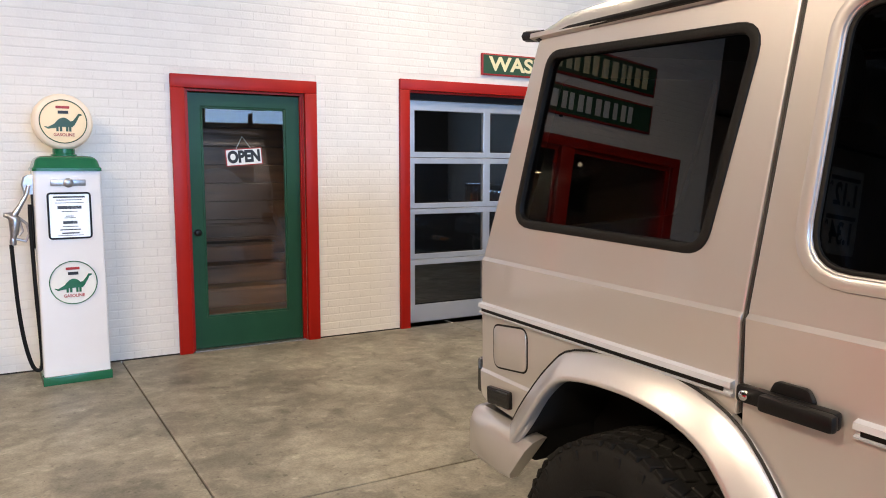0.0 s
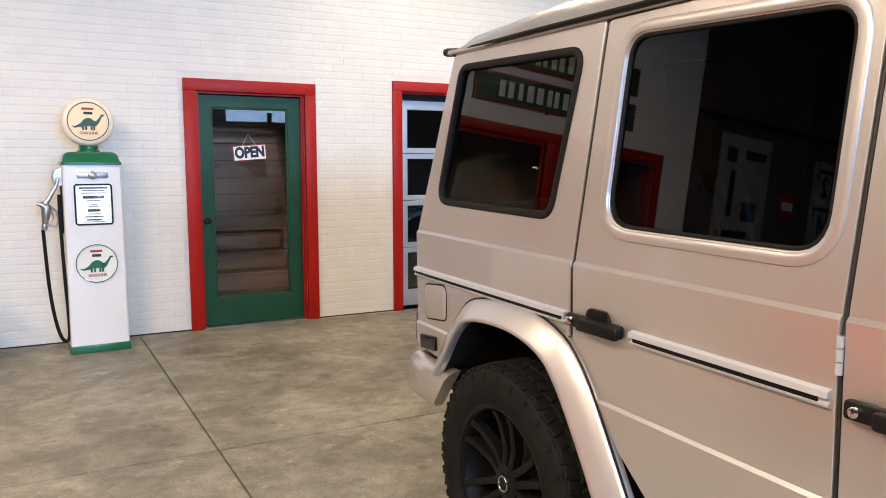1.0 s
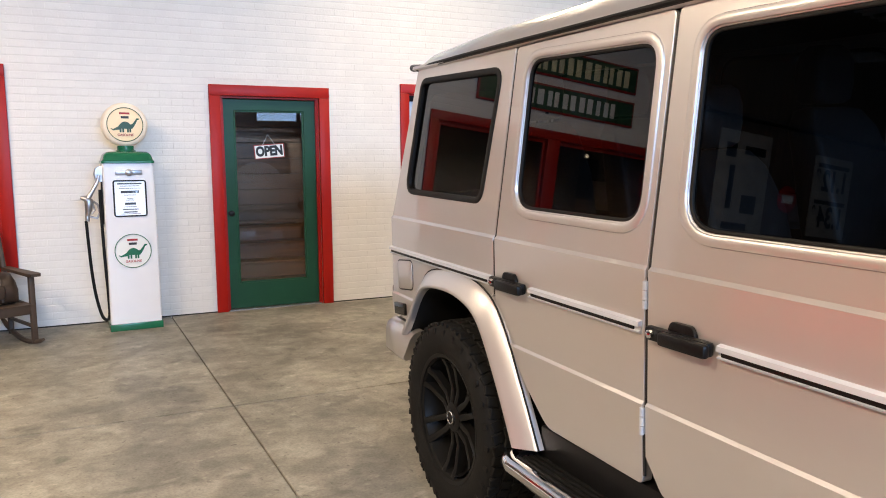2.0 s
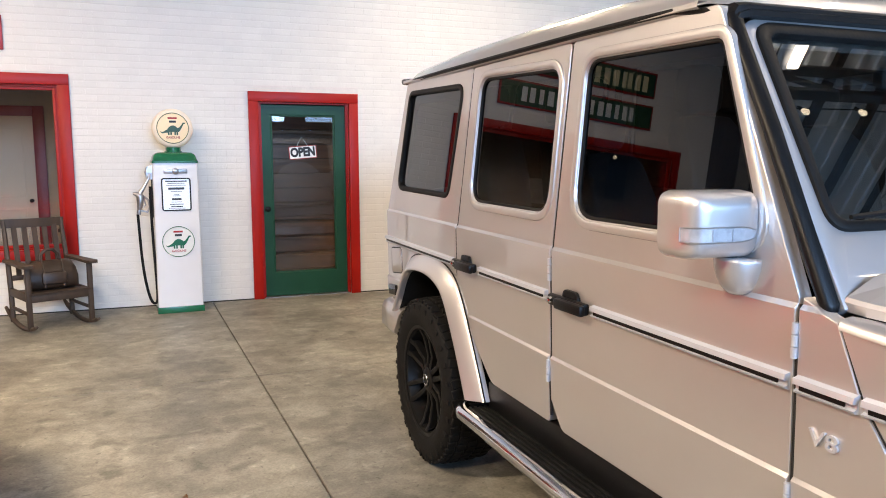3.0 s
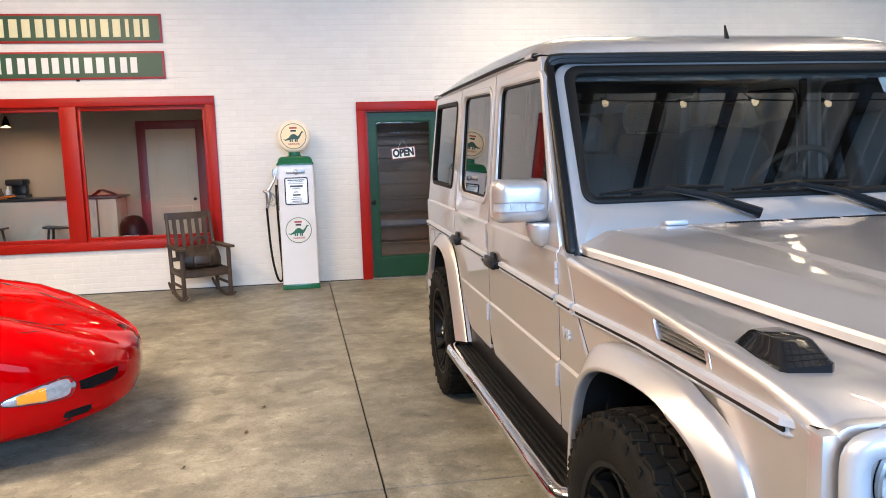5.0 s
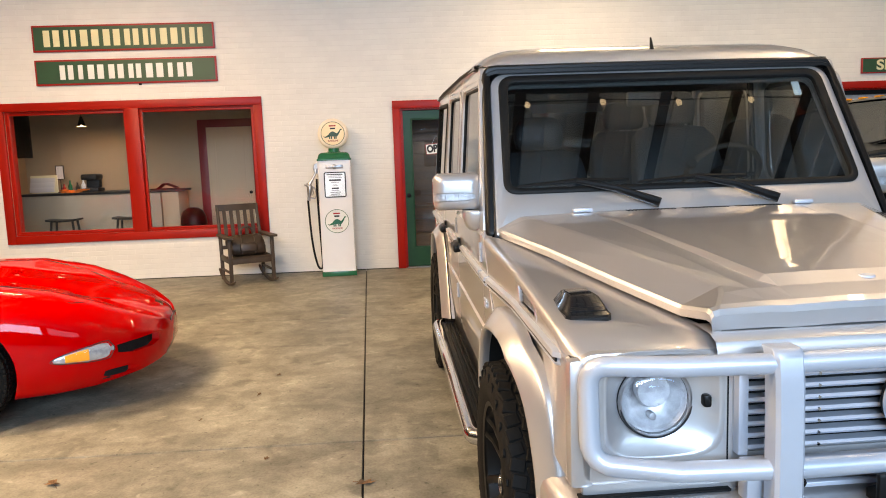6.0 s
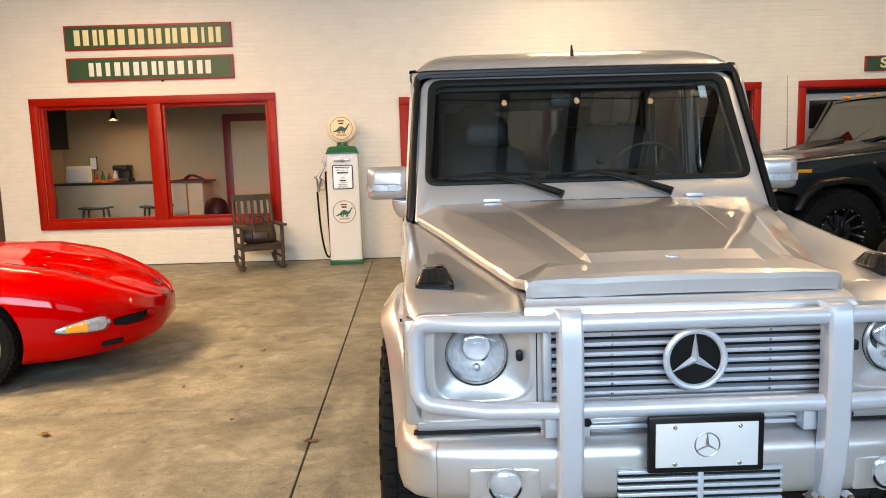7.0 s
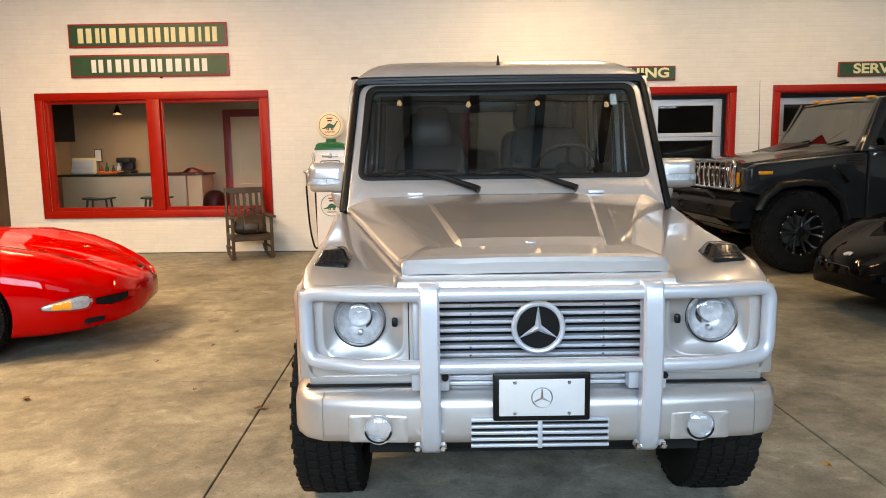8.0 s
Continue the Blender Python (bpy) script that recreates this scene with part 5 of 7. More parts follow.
# rear
part("tail_panel", loft([[(-0.82, y, z), (-0.78, y + 0.02, z), (0, y + 0.025, z), (0.78, y + 0.02, z), (0.82, y, z)] for y, z in ((2.37, 0.62), (2.385, 1.0), (2.375, 1.235))]), M_SILVER, SUV, "", 60)
REAR_UP = Vector((0, -0.205, 0.665)).normalized()
rear_ol = rounded([(-0.62, 0.075), (0.62, 0.075), (0.60, 0.60), (-0.60, 0.60)], 0.05, 4)
part("tail_upper", place(plate([(-0.815, 0), (0.815, 0), (0.785, 0.694), (-0.785, 0.694)], [rear_ol], 0.03, 0.006, True), (0, 2.392, 1.235), (-1, 0, 0), REAR_UP), M_SILVER, SUV)
part("rear_glass", place(plate(inset(rear_ol, -0.004), (), 0.005, 0.001, True), (0, 2.384, 1.235), (-1, 0, 0), REAR_UP), M_REAR_GLASS, SUV, "grey rear window", None)
both("inner_wing", lambda: box(-0.84, -0.55, 2.12, 2.20, 0.60, 0.86, 0.01), M_INTERIOR)
both("rear_hinge", lambda: tube([(-0.80, 2.345, 1.36), (-0.80, 2.355, 1.30)], 0.014, 8), M_SILVER_TRIM)
both("tail_light", lambda: box(-0.842, -0.70, 2.37, 2.462, 0.74, 0.865, 0.012), M_SMOKE, "smoked tail light")
plan = [(-0.90, 2.06), (-0.905, 2.25), (-0.895, 2.42), (-0.85, 2.475), (-0.6, 2.50), (0, 2.505), (0.6, 2.50), (0.85, 2.475), (0.895, 2.42), (0.905, 2.25), (0.90, 2.06)]
rows = []
for i, (x, y) in enumerate(plan):
    a, b = Vector(plan[max(0, i - 1)]), Vector(plan[min(len(plan) - 1, i + 1)])
    d = (b - a).normalized()
    n = Vector((-d.y, d.x))
    rows.append([(x - n.x * t, y - n.y * t, z) for t, z in ((0.05, 0.53), (0.02, 0.525), (0, 0.55), (0, 0.655), (0.012, 0.685), (0.04, 0.70), (0.06, 0.70))])
for row in (rows[0], rows[-1]):
    row[:] = [(x, y + 0.13 * (0.70 - z) / 0.17, z) for x, y, z in row]
part("rear_bumper", loft(rows, None, True), M_SILVER, SUV, "", 40)
part("spare_wheel_cover", lathe([(0.39, 0.0), (0.40, 0.02), (0.40, 0.20), (0.37, 0.235), (0.02, 0.245)], 40, m=pose(0.05, 2.40, 1.10, -90)), M_SILVER, SUV)

# mirrors
for s in (-1, 1):
    cx, cy, cz = s * 0.938, -0.350, 1.353
    rows = []
    for y, kx, kz in ((-0.075, 0.55, 0.5), (-0.068, 0.80, 0.78), (-0.05, 0.95, 0.94), (-0.02, 1.0, 1.0), (0.045, 1.0, 1.0), (0.058, 0.97, 0.96), (0.056, 0.92, 0.9), (0.04, 0.9, 0.88)):
        rows.append([(cx + x * kx, cy + y, cz + z * kz) for x, z in rounded([(-0.102, -0.080), (0.102, -0.080), (0.102, 0.078), (-0.102, 0.078)], 0.035, 5)])
    mir = part("door_mirror", loft(rows, None, True), M_SILVER, SUV, "silver door mirror with a clear indicator strip", 60)
    part("mirror_glass", box(cx - 0.09, cx + 0.09, cy + 0.046, cy + 0.05, cz - 0.068, cz + 0.066, 0.001), M_CHROME, mir, "", None)
    bulge = [(0.0, 0.0775), (0.0561, 0.0772), (0.0816, 0.0702), (0.0969, 0.0522), (0.1022, 0.0225)]

    def front(x):
        for (a, p), (b, q) in zip(bulge, bulge[1:]):
            if abs(x) <= b:
                return cy - p - (q - p) * (abs(x) - a) / (b - a)
        return cy - bulge[-1][1]

    span = [s * v for v in (-0.070, -0.045, -0.020, 0.0, 0.020, 0.040, 0.0561, 0.070, 0.0816, 0.090, 0.0969, 0.1000, 0.1018)]
    reach = lambda i: 1 - 0.5 * max(0, 2 - i) ** 2 / 4

    def strip(out, z0, z1):
        zm = (z0 + z1) / 2
        return [[(cx + x + s * out * (abs(x) > 0.085), front(x) - out, cz + zm + (z - zm) * reach(i)) for z in (z0, z0 * 0.75 + z1 * 0.25, zm, z0 * 0.25 + z1 * 0.75, z1)] for i, x in enumerate(span)]

    ind = part("mirror_indicator", loft(strip(0.0040, -0.038, -0.004)), M_LENS, mir, "clear indicator lens", 60)
    part("reflector", loft(strip(0.0016, -0.036, -0.006)), M_LAMP_WHITE, ind, "", 60)
    for k in (3, 6):
        part("divider", tube([(cx + span[k], front(span[k]) - 0.002, cz - 0.034), (cx + span[k], front(span[k]) - 0.002, cz - 0.008)], 0.0016, 5), M_STEEL, ind)
    edge = strip(0.0028, -0.038, -0.004)
    part("indicator_rim", tube([r[-1] for r in edge] + [r[0] for r in edge[::-1]], 0.0014, 5, closed=True), M_STEEL, ind)
    part("mirror_foot", loft([[(s * 0.862 + s * dx * k, -0.375 + dy * k, z) for dx, dy in ((-0.01, -0.058), (0.022, -0.056), (0.045, -0.046), (0.058, -0.026), (0.062, -0.002), (0.057, 0.022), (0.044, 0.041), (0.022, 0.053), (-0.01, 0.056))] for z, k in ((1.184, 0.30), (1.188, 0.46), (1.200, 0.66), (1.220, 0.84), (1.244, 0.96), (1.264, 1.0), (1.271, 0.97), (1.273, 0.90))], None, True), M_SILVER, mir, "", 75)
    part("mirror_stem", tube([(s * 0.888, -0.37, 1.262), (s * 0.892, -0.355, 1.295)], 0.020, 12), M_BLACK, mir)

# wipers
for px in (-0.165, 0.335):
    piv = Vector((px, -0.585, 1.300))
    tip = Vector((px - 0.30, -0.542, 1.385))
    w = part("wiper", tube([piv + Vector((0.03, -0.015, -0.012)), piv, piv.lerp(tip, 0.5) + Vector((0, -0.022, 0.01)), tip], [0.020, 0.019, 0.014, 0.009], 8), M_BLACK, SUV, "black windscreen wiper")
    part("blade", tube([(px - 0.54, -0.535, 1.372), (px - 0.30, -0.538, 1.388), (px - 0.08, -0.537, 1.384)], [0.006, 0.010, 0.006], 6), M_RUBBER, w)

# cabin
part("cabin_floor", box(-0.80, 0.80, -0.60, 2.30, 1.02, 1.05), M_INTERIOR, SUV, "", None)
part("dashboard", loft([[(x, y, z) for x in (-0.78, -0.3, 0.3, 0.78)] for y, z in ((-0.50, 1.345), (-0.35, 1.352), (-0.15, 1.34), (-0.10, 1.30), (-0.12, 1.05))]), M_INTERIOR, SUV)
part("headliner", box(-0.77, 0.77, -0.15, 2.15, 1.865, 1.885), M_SEAT, SUV, "", None)


def seat(x, y, low=0.0):
    fall = lambda z: z - low * (z - 1.05) / 0.6
    rows = []
    for yy, z, w, d in ((0.02, 1.06, 0.23, 0.07), (0.03, 1.20, 0.245, 0.08), (0.08, 1.42, 0.245, 0.075), (0.13, 1.56, 0.225, 0.06), (0.15, 1.615, 0.18, 0.04), (0.155, 1.625, 0.12, 0.02)):
        rows.append([(x + a * w, y + yy + b * d - 0.02 * abs(a) ** 3, fall(z)) for a, b in rounded([(-1, -1), (1, -1), (1, 1), (-1, 1)], 0.5, 4)])
    s = part("seat", loft(rows, None, True), M_SEAT, SUV, "grey leather seat", 70)
    part("cushion", box(x - 0.24, x + 0.24, y - 0.45, y + 0.02, 1.05, 1.17, 0.04), M_SEAT, s)
    rows = []
    for z, k in ((1.635, 0.7), (1.65, 0.92), (1.70, 1.0), (1.76, 0.97), (1.80, 0.82), (1.815, 0.55)):
        rows.append([(x + a * 0.135 * k, y + 0.15 + b * 0.055 * k, z - low) for a, b in rounded([(-1, -1), (1, -1), (1, 1), (-1, 1)], 0.6, 5)])
    head = part("headrest", loft(rows, None, True), M_SEAT, s, "", 70)
    for dx in (-0.06, 0.06):
        part("post", tube([(x + dx, y + 0.15, 1.60 - low), (x + dx, y + 0.15, 1.66 - low)], 0.006, 6), M_CHROME, head)


seat(-0.39, 0.42, 0.12)
seat(0.36, 0.42)
seat(-0.39, 1.25)
seat(0.36, 1.25)
c = Vector((0.41, 0.03, 1.362))
ax = Vector((0, 0.8, 0.6))
u1, u2 = Vector((1, 0, 0)), ax.cross(Vector((1, 0, 0)))
sw = part("steering_wheel", tube([c + 0.185 * (math.cos(a) * u1 + math.sin(a) * u2) for a in [2 * math.pi * i / 36 for i in range(36)]], 0.014, 8, closed=True), M_WOOD, SUV, "wood-rimmed steering wheel")
part("wheel_boss", lathe([(0.06, -0.03), (0.065, 0), (0.03, 0.02)], 20, m=Matrix.Translation(c) @ ax.to_track_quat("Z", "Y").to_matrix().to_4x4()), M_INTERIOR, sw)
for a in (0, math.pi, -math.pi / 2):
    part("wheel_spoke", tube([c, c + 0.18 * (math.cos(a) * u1 + math.sin(a) * u2)], 0.012, 6), M_INTERIOR, sw)
part("rear_mirror", box(-0.11, 0.11, -0.12, -0.08, 1.70, 1.77, 0.015), M_BLACK, SUV)
part("dash_camera", lathe([(0.022, 0), (0.022, 0.02), (0.006, 0.024)], 16, m=pose(0.09, -0.36, 1.43, 60)), M_BLACK, SUV)

W20 = wheel_meshes(0.414, 0.265, 0.270, 6, 56, M_BLACK_RIM)
for s, rz in ((-1, 0), (1, 180)):
    for y in (1.656, -1.20):
        wheel(W20, pose(s * 0.802, y, 0.414, 0, 0, rz), SUV)

for ob in SUV.children_recursive:
    if ob.type == "MESH" and ob.data.materials and ob.data.materials[0] == M_LENS:
        ob.visible_shadow = False


# ---- low sports cars ----
def slab(rows, thick=0.005):
    """A curved pane with two sides."""
    bm = loft(rows)
    bmesh.ops.recalc_face_normals(bm, faces=bm.faces)
    bmesh.ops.solidify(bm, geom=bm.faces[:], thickness=thick)
    return bm


# distance behind the nose: half width, underside, height of the widest line, fender crest, centre line
SPORT = [(0.0, 0.20, 0.29, 0.36, 0.430, 0.450), (0.03, 0.36, 0.255, 0.36, 0.478, 0.500), (0.08, 0.50, 0.235, 0.365, 0.515, 0.538), (0.16, 0.625, 0.22, 0.375, 0.562, 0.578), (0.28, 0.735, 0.205, 0.39, 0.622, 0.628), (0.42, 0.815, 0.19, 0.41, 0.685, 0.675), (0.62, 0.875, 0.18, 0.45, 0.765, 0.735), (0.95, 0.920, 0.18, 0.50, 0.835, 0.80), (1.35, 0.925, 0.17, 0.52, 0.855, 0.84), (1.75, 0.91, 0.16, 0.52, 0.85, 0.875),
         (2.10, 0.90, 0.16, 0.52, 0.85, 1.02), (2.50, 0.905, 0.16, 0.53, 0.87, 1.17), (2.90, 0.92, 0.16, 0.54, 0.88, 1.19), (3.30, 0.93, 0.17, 0.56, 0.89, 1.13), (3.70, 0.935, 0.18, 0.58, 0.90, 1.0), (4.10, 0.92, 0.22, 0.60, 0.90, 0.94), (4.40, 0.87, 0.28, 0.60, 0.89, 0.91), (4.54, 0.78, 0.34, 0.58, 0.80, 0.82)]


def sport_half(s):
    w, b, m, h, c = lerp_table(SPORT, s)
    roof = s > 1.8
    k = 0.62 if roof else 0.72
    top = [(0, c), (0.22 * w, c - 0.002), (0.42 * w, c - 0.012 if not roof else c - 0.02), (0.58 * w, (c + h) / 2 if roof else h - 0.018), (k * w, h), (0.84 * w, h - 0.018), (0.93 * w, h - 0.065), (0.985 * w, (h + m) / 2), (w, m), (0.99 * w, (m + b) / 2), (0.965 * w, b + 0.03), (0.93 * w, b), (0.5 * w, b), (0, b)]
    return top


def side_at(s, z):
    pts = sport_half(s)[4:12]
    for (w0, z0), (w1, z1) in zip(pts, pts[1:]):
        if z1 <= z <= z0:
            return w0 + (w1 - w0) * (z0 - z) / max(1e-6, z0 - z1)
    return pts[-1][0]


def top_at(s, y):
    pts = sport_half(s)[:9]
    for (w0, z0), (w1, z1) in zip(pts, pts[1:]):
        if w0 <= abs(y) <= w1:
            return z0 + (z1 - z0) * (abs(y) - w0) / (w1 - w0)
    return pts[-1][1]


def nose_at(y):
    """How far behind the tip the nose's outline stands at the half width y."""
    for a, b in zip(SPORT, SPORT[1:]):
        if abs(y) <= b[1]:
            return a[0] + (b[0] - a[0]) * max(0, abs(y) - a[1]) / (b[1] - a[1])
    return 1.0


def cut_mesh(me, cutters):
    """The mesh with the cutters' volumes taken out."""
    ob = bpy.data.objects.new("tmp_body", me)
    scene.collection.objects.link(ob)
    made = []
    for bm in cutters:
        bmesh.ops.recalc_face_normals(bm, faces=bm.faces)
        cm = bpy.data.meshes.new("tmp_cut")
        bm.to_mesh(cm)
        bm.free()
        co = bpy.data.objects.new("tmp_cut", cm)
        scene.collection.objects.link(co)
        mod = ob.modifiers.new("cut", "BOOLEAN")
        mod.operation, mod.object, mod.solver = "DIFFERENCE", co, "EXACT"
        made.append(co)
    bpy.context.view_layer.update()
    out = bpy.data.meshes.new_from_object(ob.evaluated_get(bpy.context.evaluated_depsgraph_get()))
    for o in (ob, *made):
        bpy.data.objects.remove(o)
    return out


def sport_car(name, m, paint, label):
    car = thing(name, m, label, "car")
    stations = [0, 0.012, 0.03, 0.06, 0.10, 0.16, 0.22, 0.30, 0.40, 0.50, 0.62, 0.78, 0.95, 1.15, 1.35, 1.55, 1.75, 1.92, 2.10, 2.30, 2.50, 2.70, 2.90, 3.10, 3.30, 3.50, 3.70, 3.9, 4.10, 4.25, 4.40, 4.48, 4.54]
    rows = []
    for s in stations:
        half = sport_half(s)
        rows.append([(-s, -y, z) for y, z in half] + [(-s, y, z) for y, z in half[-2:0:-1]])
    body = finish("body", loft(rows, None, True), paint, 60)
    wells = [lathe([(0.365, -0.5), (0.365, 0.5)], 36, m=pose(-x, y, 0.34, 90)) for x in (1.15, 3.74) for y in (-0.9, 0.9)]
    slots, liners = [], []
    for sy in (-1, 1):
        for ys, z0, z1 in (((0.43, 0.50, 0.57, 0.645, 0.715), 0.356, 0.430), ((0.645, 0.66, 0.71, 0.735, 0.755), 0.236, 0.280)):
            cut = []
            for i, y in enumerate(ys):
                end = 0.26 * (z1 - z0) if i in (0, len(ys) - 1) else 0
                back = -nose_at(y) - 0.07
                cut.append([(back, sy * y, z0 + end), (0.2, sy * y, z0 + end), (0.2, sy * y, z1 - end * 0.4), (back, sy * y, z1 - end * 0.4)])
            slots.append(loft(cut, None, True))
            liners.append((sy, ys, z0, z1))
    b = part("body", cut_mesh(body, wells + slots), None, car)
    b.data.set_sharp_from_angle(angle=radians(45))
    for sy, ys, z0, z1 in liners:
        part("slot_liner", loft([[(-nose_at(y) - 0.045, sy * y, z) for z in (z0 - 0.01, z1 + 0.01)] for y in ys]), M_INTERIOR, b, "", None)
    part("underside", box(-4.3, -0.30, -0.60, 0.60, 0.18, 0.6), M_INTERIOR, b, "", None)
    # bonnet shut line and retracted lamp covers
    for sy in (-1, 1):
        pts = []
        for i in range(15):
            s = 0.36 + i * 0.095
            y = sy * (0.30 + 0.30 * min(1, i / 6) ** 0.7)
            pts.append((-s, y, top_at(s, y) + 0.0005))
        part("shut_line", tube(pts, 0.0035, 5), M_INK, b)
        cover = [(-s, sy * y, top_at(s, y) + 0.001) for s, y in ((0.42, 0.50), (0.44, 0.62), (0.50, 0.70), (0.70, 0.74), (0.78, 0.71), (0.80, 0.56), (0.70, 0.50))]
        part("lamp_cover_line", tube(cover, 0.003, 5, closed=True), M_INK, b)
        # front lamp: one clear lens, blunt at the nose and drawn out behind, over a bowl with an amber insert
        def lamp_row(u0, u1, lo, hi, out, n=12):
            rows = []
            for i in range(n + 1):
                u = u0 + (u1 - u0) * i / n
                s = 0.280 + 0.330 * u
                zc = 0.412 - 0.026 * u
                hh = 0.059 * math.sqrt(min(1.0, max(0.02, u / 0.10))) * math.sqrt(max(0.01, 1 - u ** 2.2)) * (1 - 0.35 * u)
                row = []
                for j in range(7):
                    v = lo + (hi - lo) * j / 6
                    z = zc + hh * v
                    o = out + 0.009 * max(0, 1 - v * v) ** 0.5 * min(1, 6 * min(u, 1 - u))
                    row.append((-s + o * 0.7, sy * (side_at(s, z) + o), z))
                rows.append(row)
            return rows

        lens = part("front_lamp", loft(lamp_row(0, 1, -1, 1, 0.002)), M_LENS, b, "clear front lamp", 60)
        lens.visible_shadow = False
        part("lamp_bowl", loft(lamp_row(0, 1, -1, 1, -0.0035)), M_REFLECTOR, lens, "", 60)
        part("amber_insert", loft(lamp_row(0.40, 0.78, -0.74, 0.74, -0.0015)), M_AMBER, lens, "amber insert", 60)
        part("lamp_rim", tube([r[0] for r in lamp_row(0, 1, -1, 1, 0.001)] + [r[-1] for r in lamp_row(0, 1, -1, 1, 0.001)][::-1], 0.003, 5, closed=True), M_INK, lens)
    # plate recess and badge
    ol = rounded([(-0.165, 0.345), (0.165, 0.345), (0.15, 0.455), (-0.15, 0.455)], 0.02, 3)
    bm = tube([(0.006 + (-0.012 if abs(y) > 0.1 else 0), y, z) for y, z in ol], 0.004, 5, closed=True)
    part("plate_recess", bm, M_INK, b)
    part("nose_badge", loft([[(-0.10 + dx, dy, top_at(0.10 - dx, 0) + dz) for dx, dy in ((0.02, -0.05), (0.035, -0.02), (0.02, 0.02), (0.03, 0.055), (-0.01, 0.04), (-0.02, 0), (-0.012, -0.04))] for dz in (-0.004, 0.006)], None, True), M_CHROME, b, "small chrome nose badge")
    # glass house
    rows = []
    for s in (1.72, 1.90, 2.10, 2.30, 2.42):
        rows.append([(-s, y * w, top_at(s, y * w) + 0.022) for y, w in ((-0.58, 0.9), (-0.4, 0.9), (0, 1), (0.4, 0.9), (0.58, 0.9))])
    part("windscreen", slab(rows), M_TINT, b, "dark windscreen", 60)
    for sy in (-1, 1):
        mir = part("door_mirror", loft([[(-1.95 + x, sy * (0.93 + 0.085 * k + 0.02), 0.92 + z) for x, z in rounded([(-0.05, -0.05), (0.07, -0.045), (0.06, 0.05), (-0.05, 0.055)], 0.025, 3)] for k in (-0.6, 0.2, 1, 1.25)], None, True), paint, car, "", 50)
        for x in (1.15, 3.74):
            wheel(W18, pose(-x, sy * 0.80, 0.325, 0, 0, 90 if sy < 0 else -90), car, False)
    return car


W18 = wheel_meshes(0.325, 0.228, 0.245, 5, 70, M_STEEL, False, 0.03)
sport_car("sports_car", pose(-0.315, 1.77, 0, 0, 0, 11), M_RED_CAR, "glossy red low sports car with retracted headlights")
sport_car("sports_car", pose(5.56, 1.98, 0, 0, 0, 186), M_BLACK_CAR, "glossy black low sports car")

# ---- the tall dark vehicle ----
TRUCK = thing("tall_truck", pose(5.481, 5.04, 0, 0, 0, 186), "tall dark grey off-road truck with chrome grille guard and big tyres", "car")
rows = []
for x, zt, w in ((0.0, 1.245, 0.74), (-0.02, 1.275, 0.76), (-0.08, 1.295, 0.775), (-0.6, 1.365, 0.80), (-1.2, 1.440, 0.82), (-1.40, 1.462, 0.825)):
    rows.append([(x, y * w, z) for y, z in ((-1, 1.12), (-1, zt - 0.05), (-0.97, zt - 0.02), (-0.8, zt - 0.005), (-0.45, zt), (-0.40, zt + 0.018), (0, zt + 0.022), (0.40, zt + 0.018), (0.45, zt), (0.8, zt - 0.005), (0.97, zt - 0.02), (1, zt - 0.05), (1, 1.12))])
part("bonnet", loft(rows), M_GREY_CAR, TRUCK, "", 35)
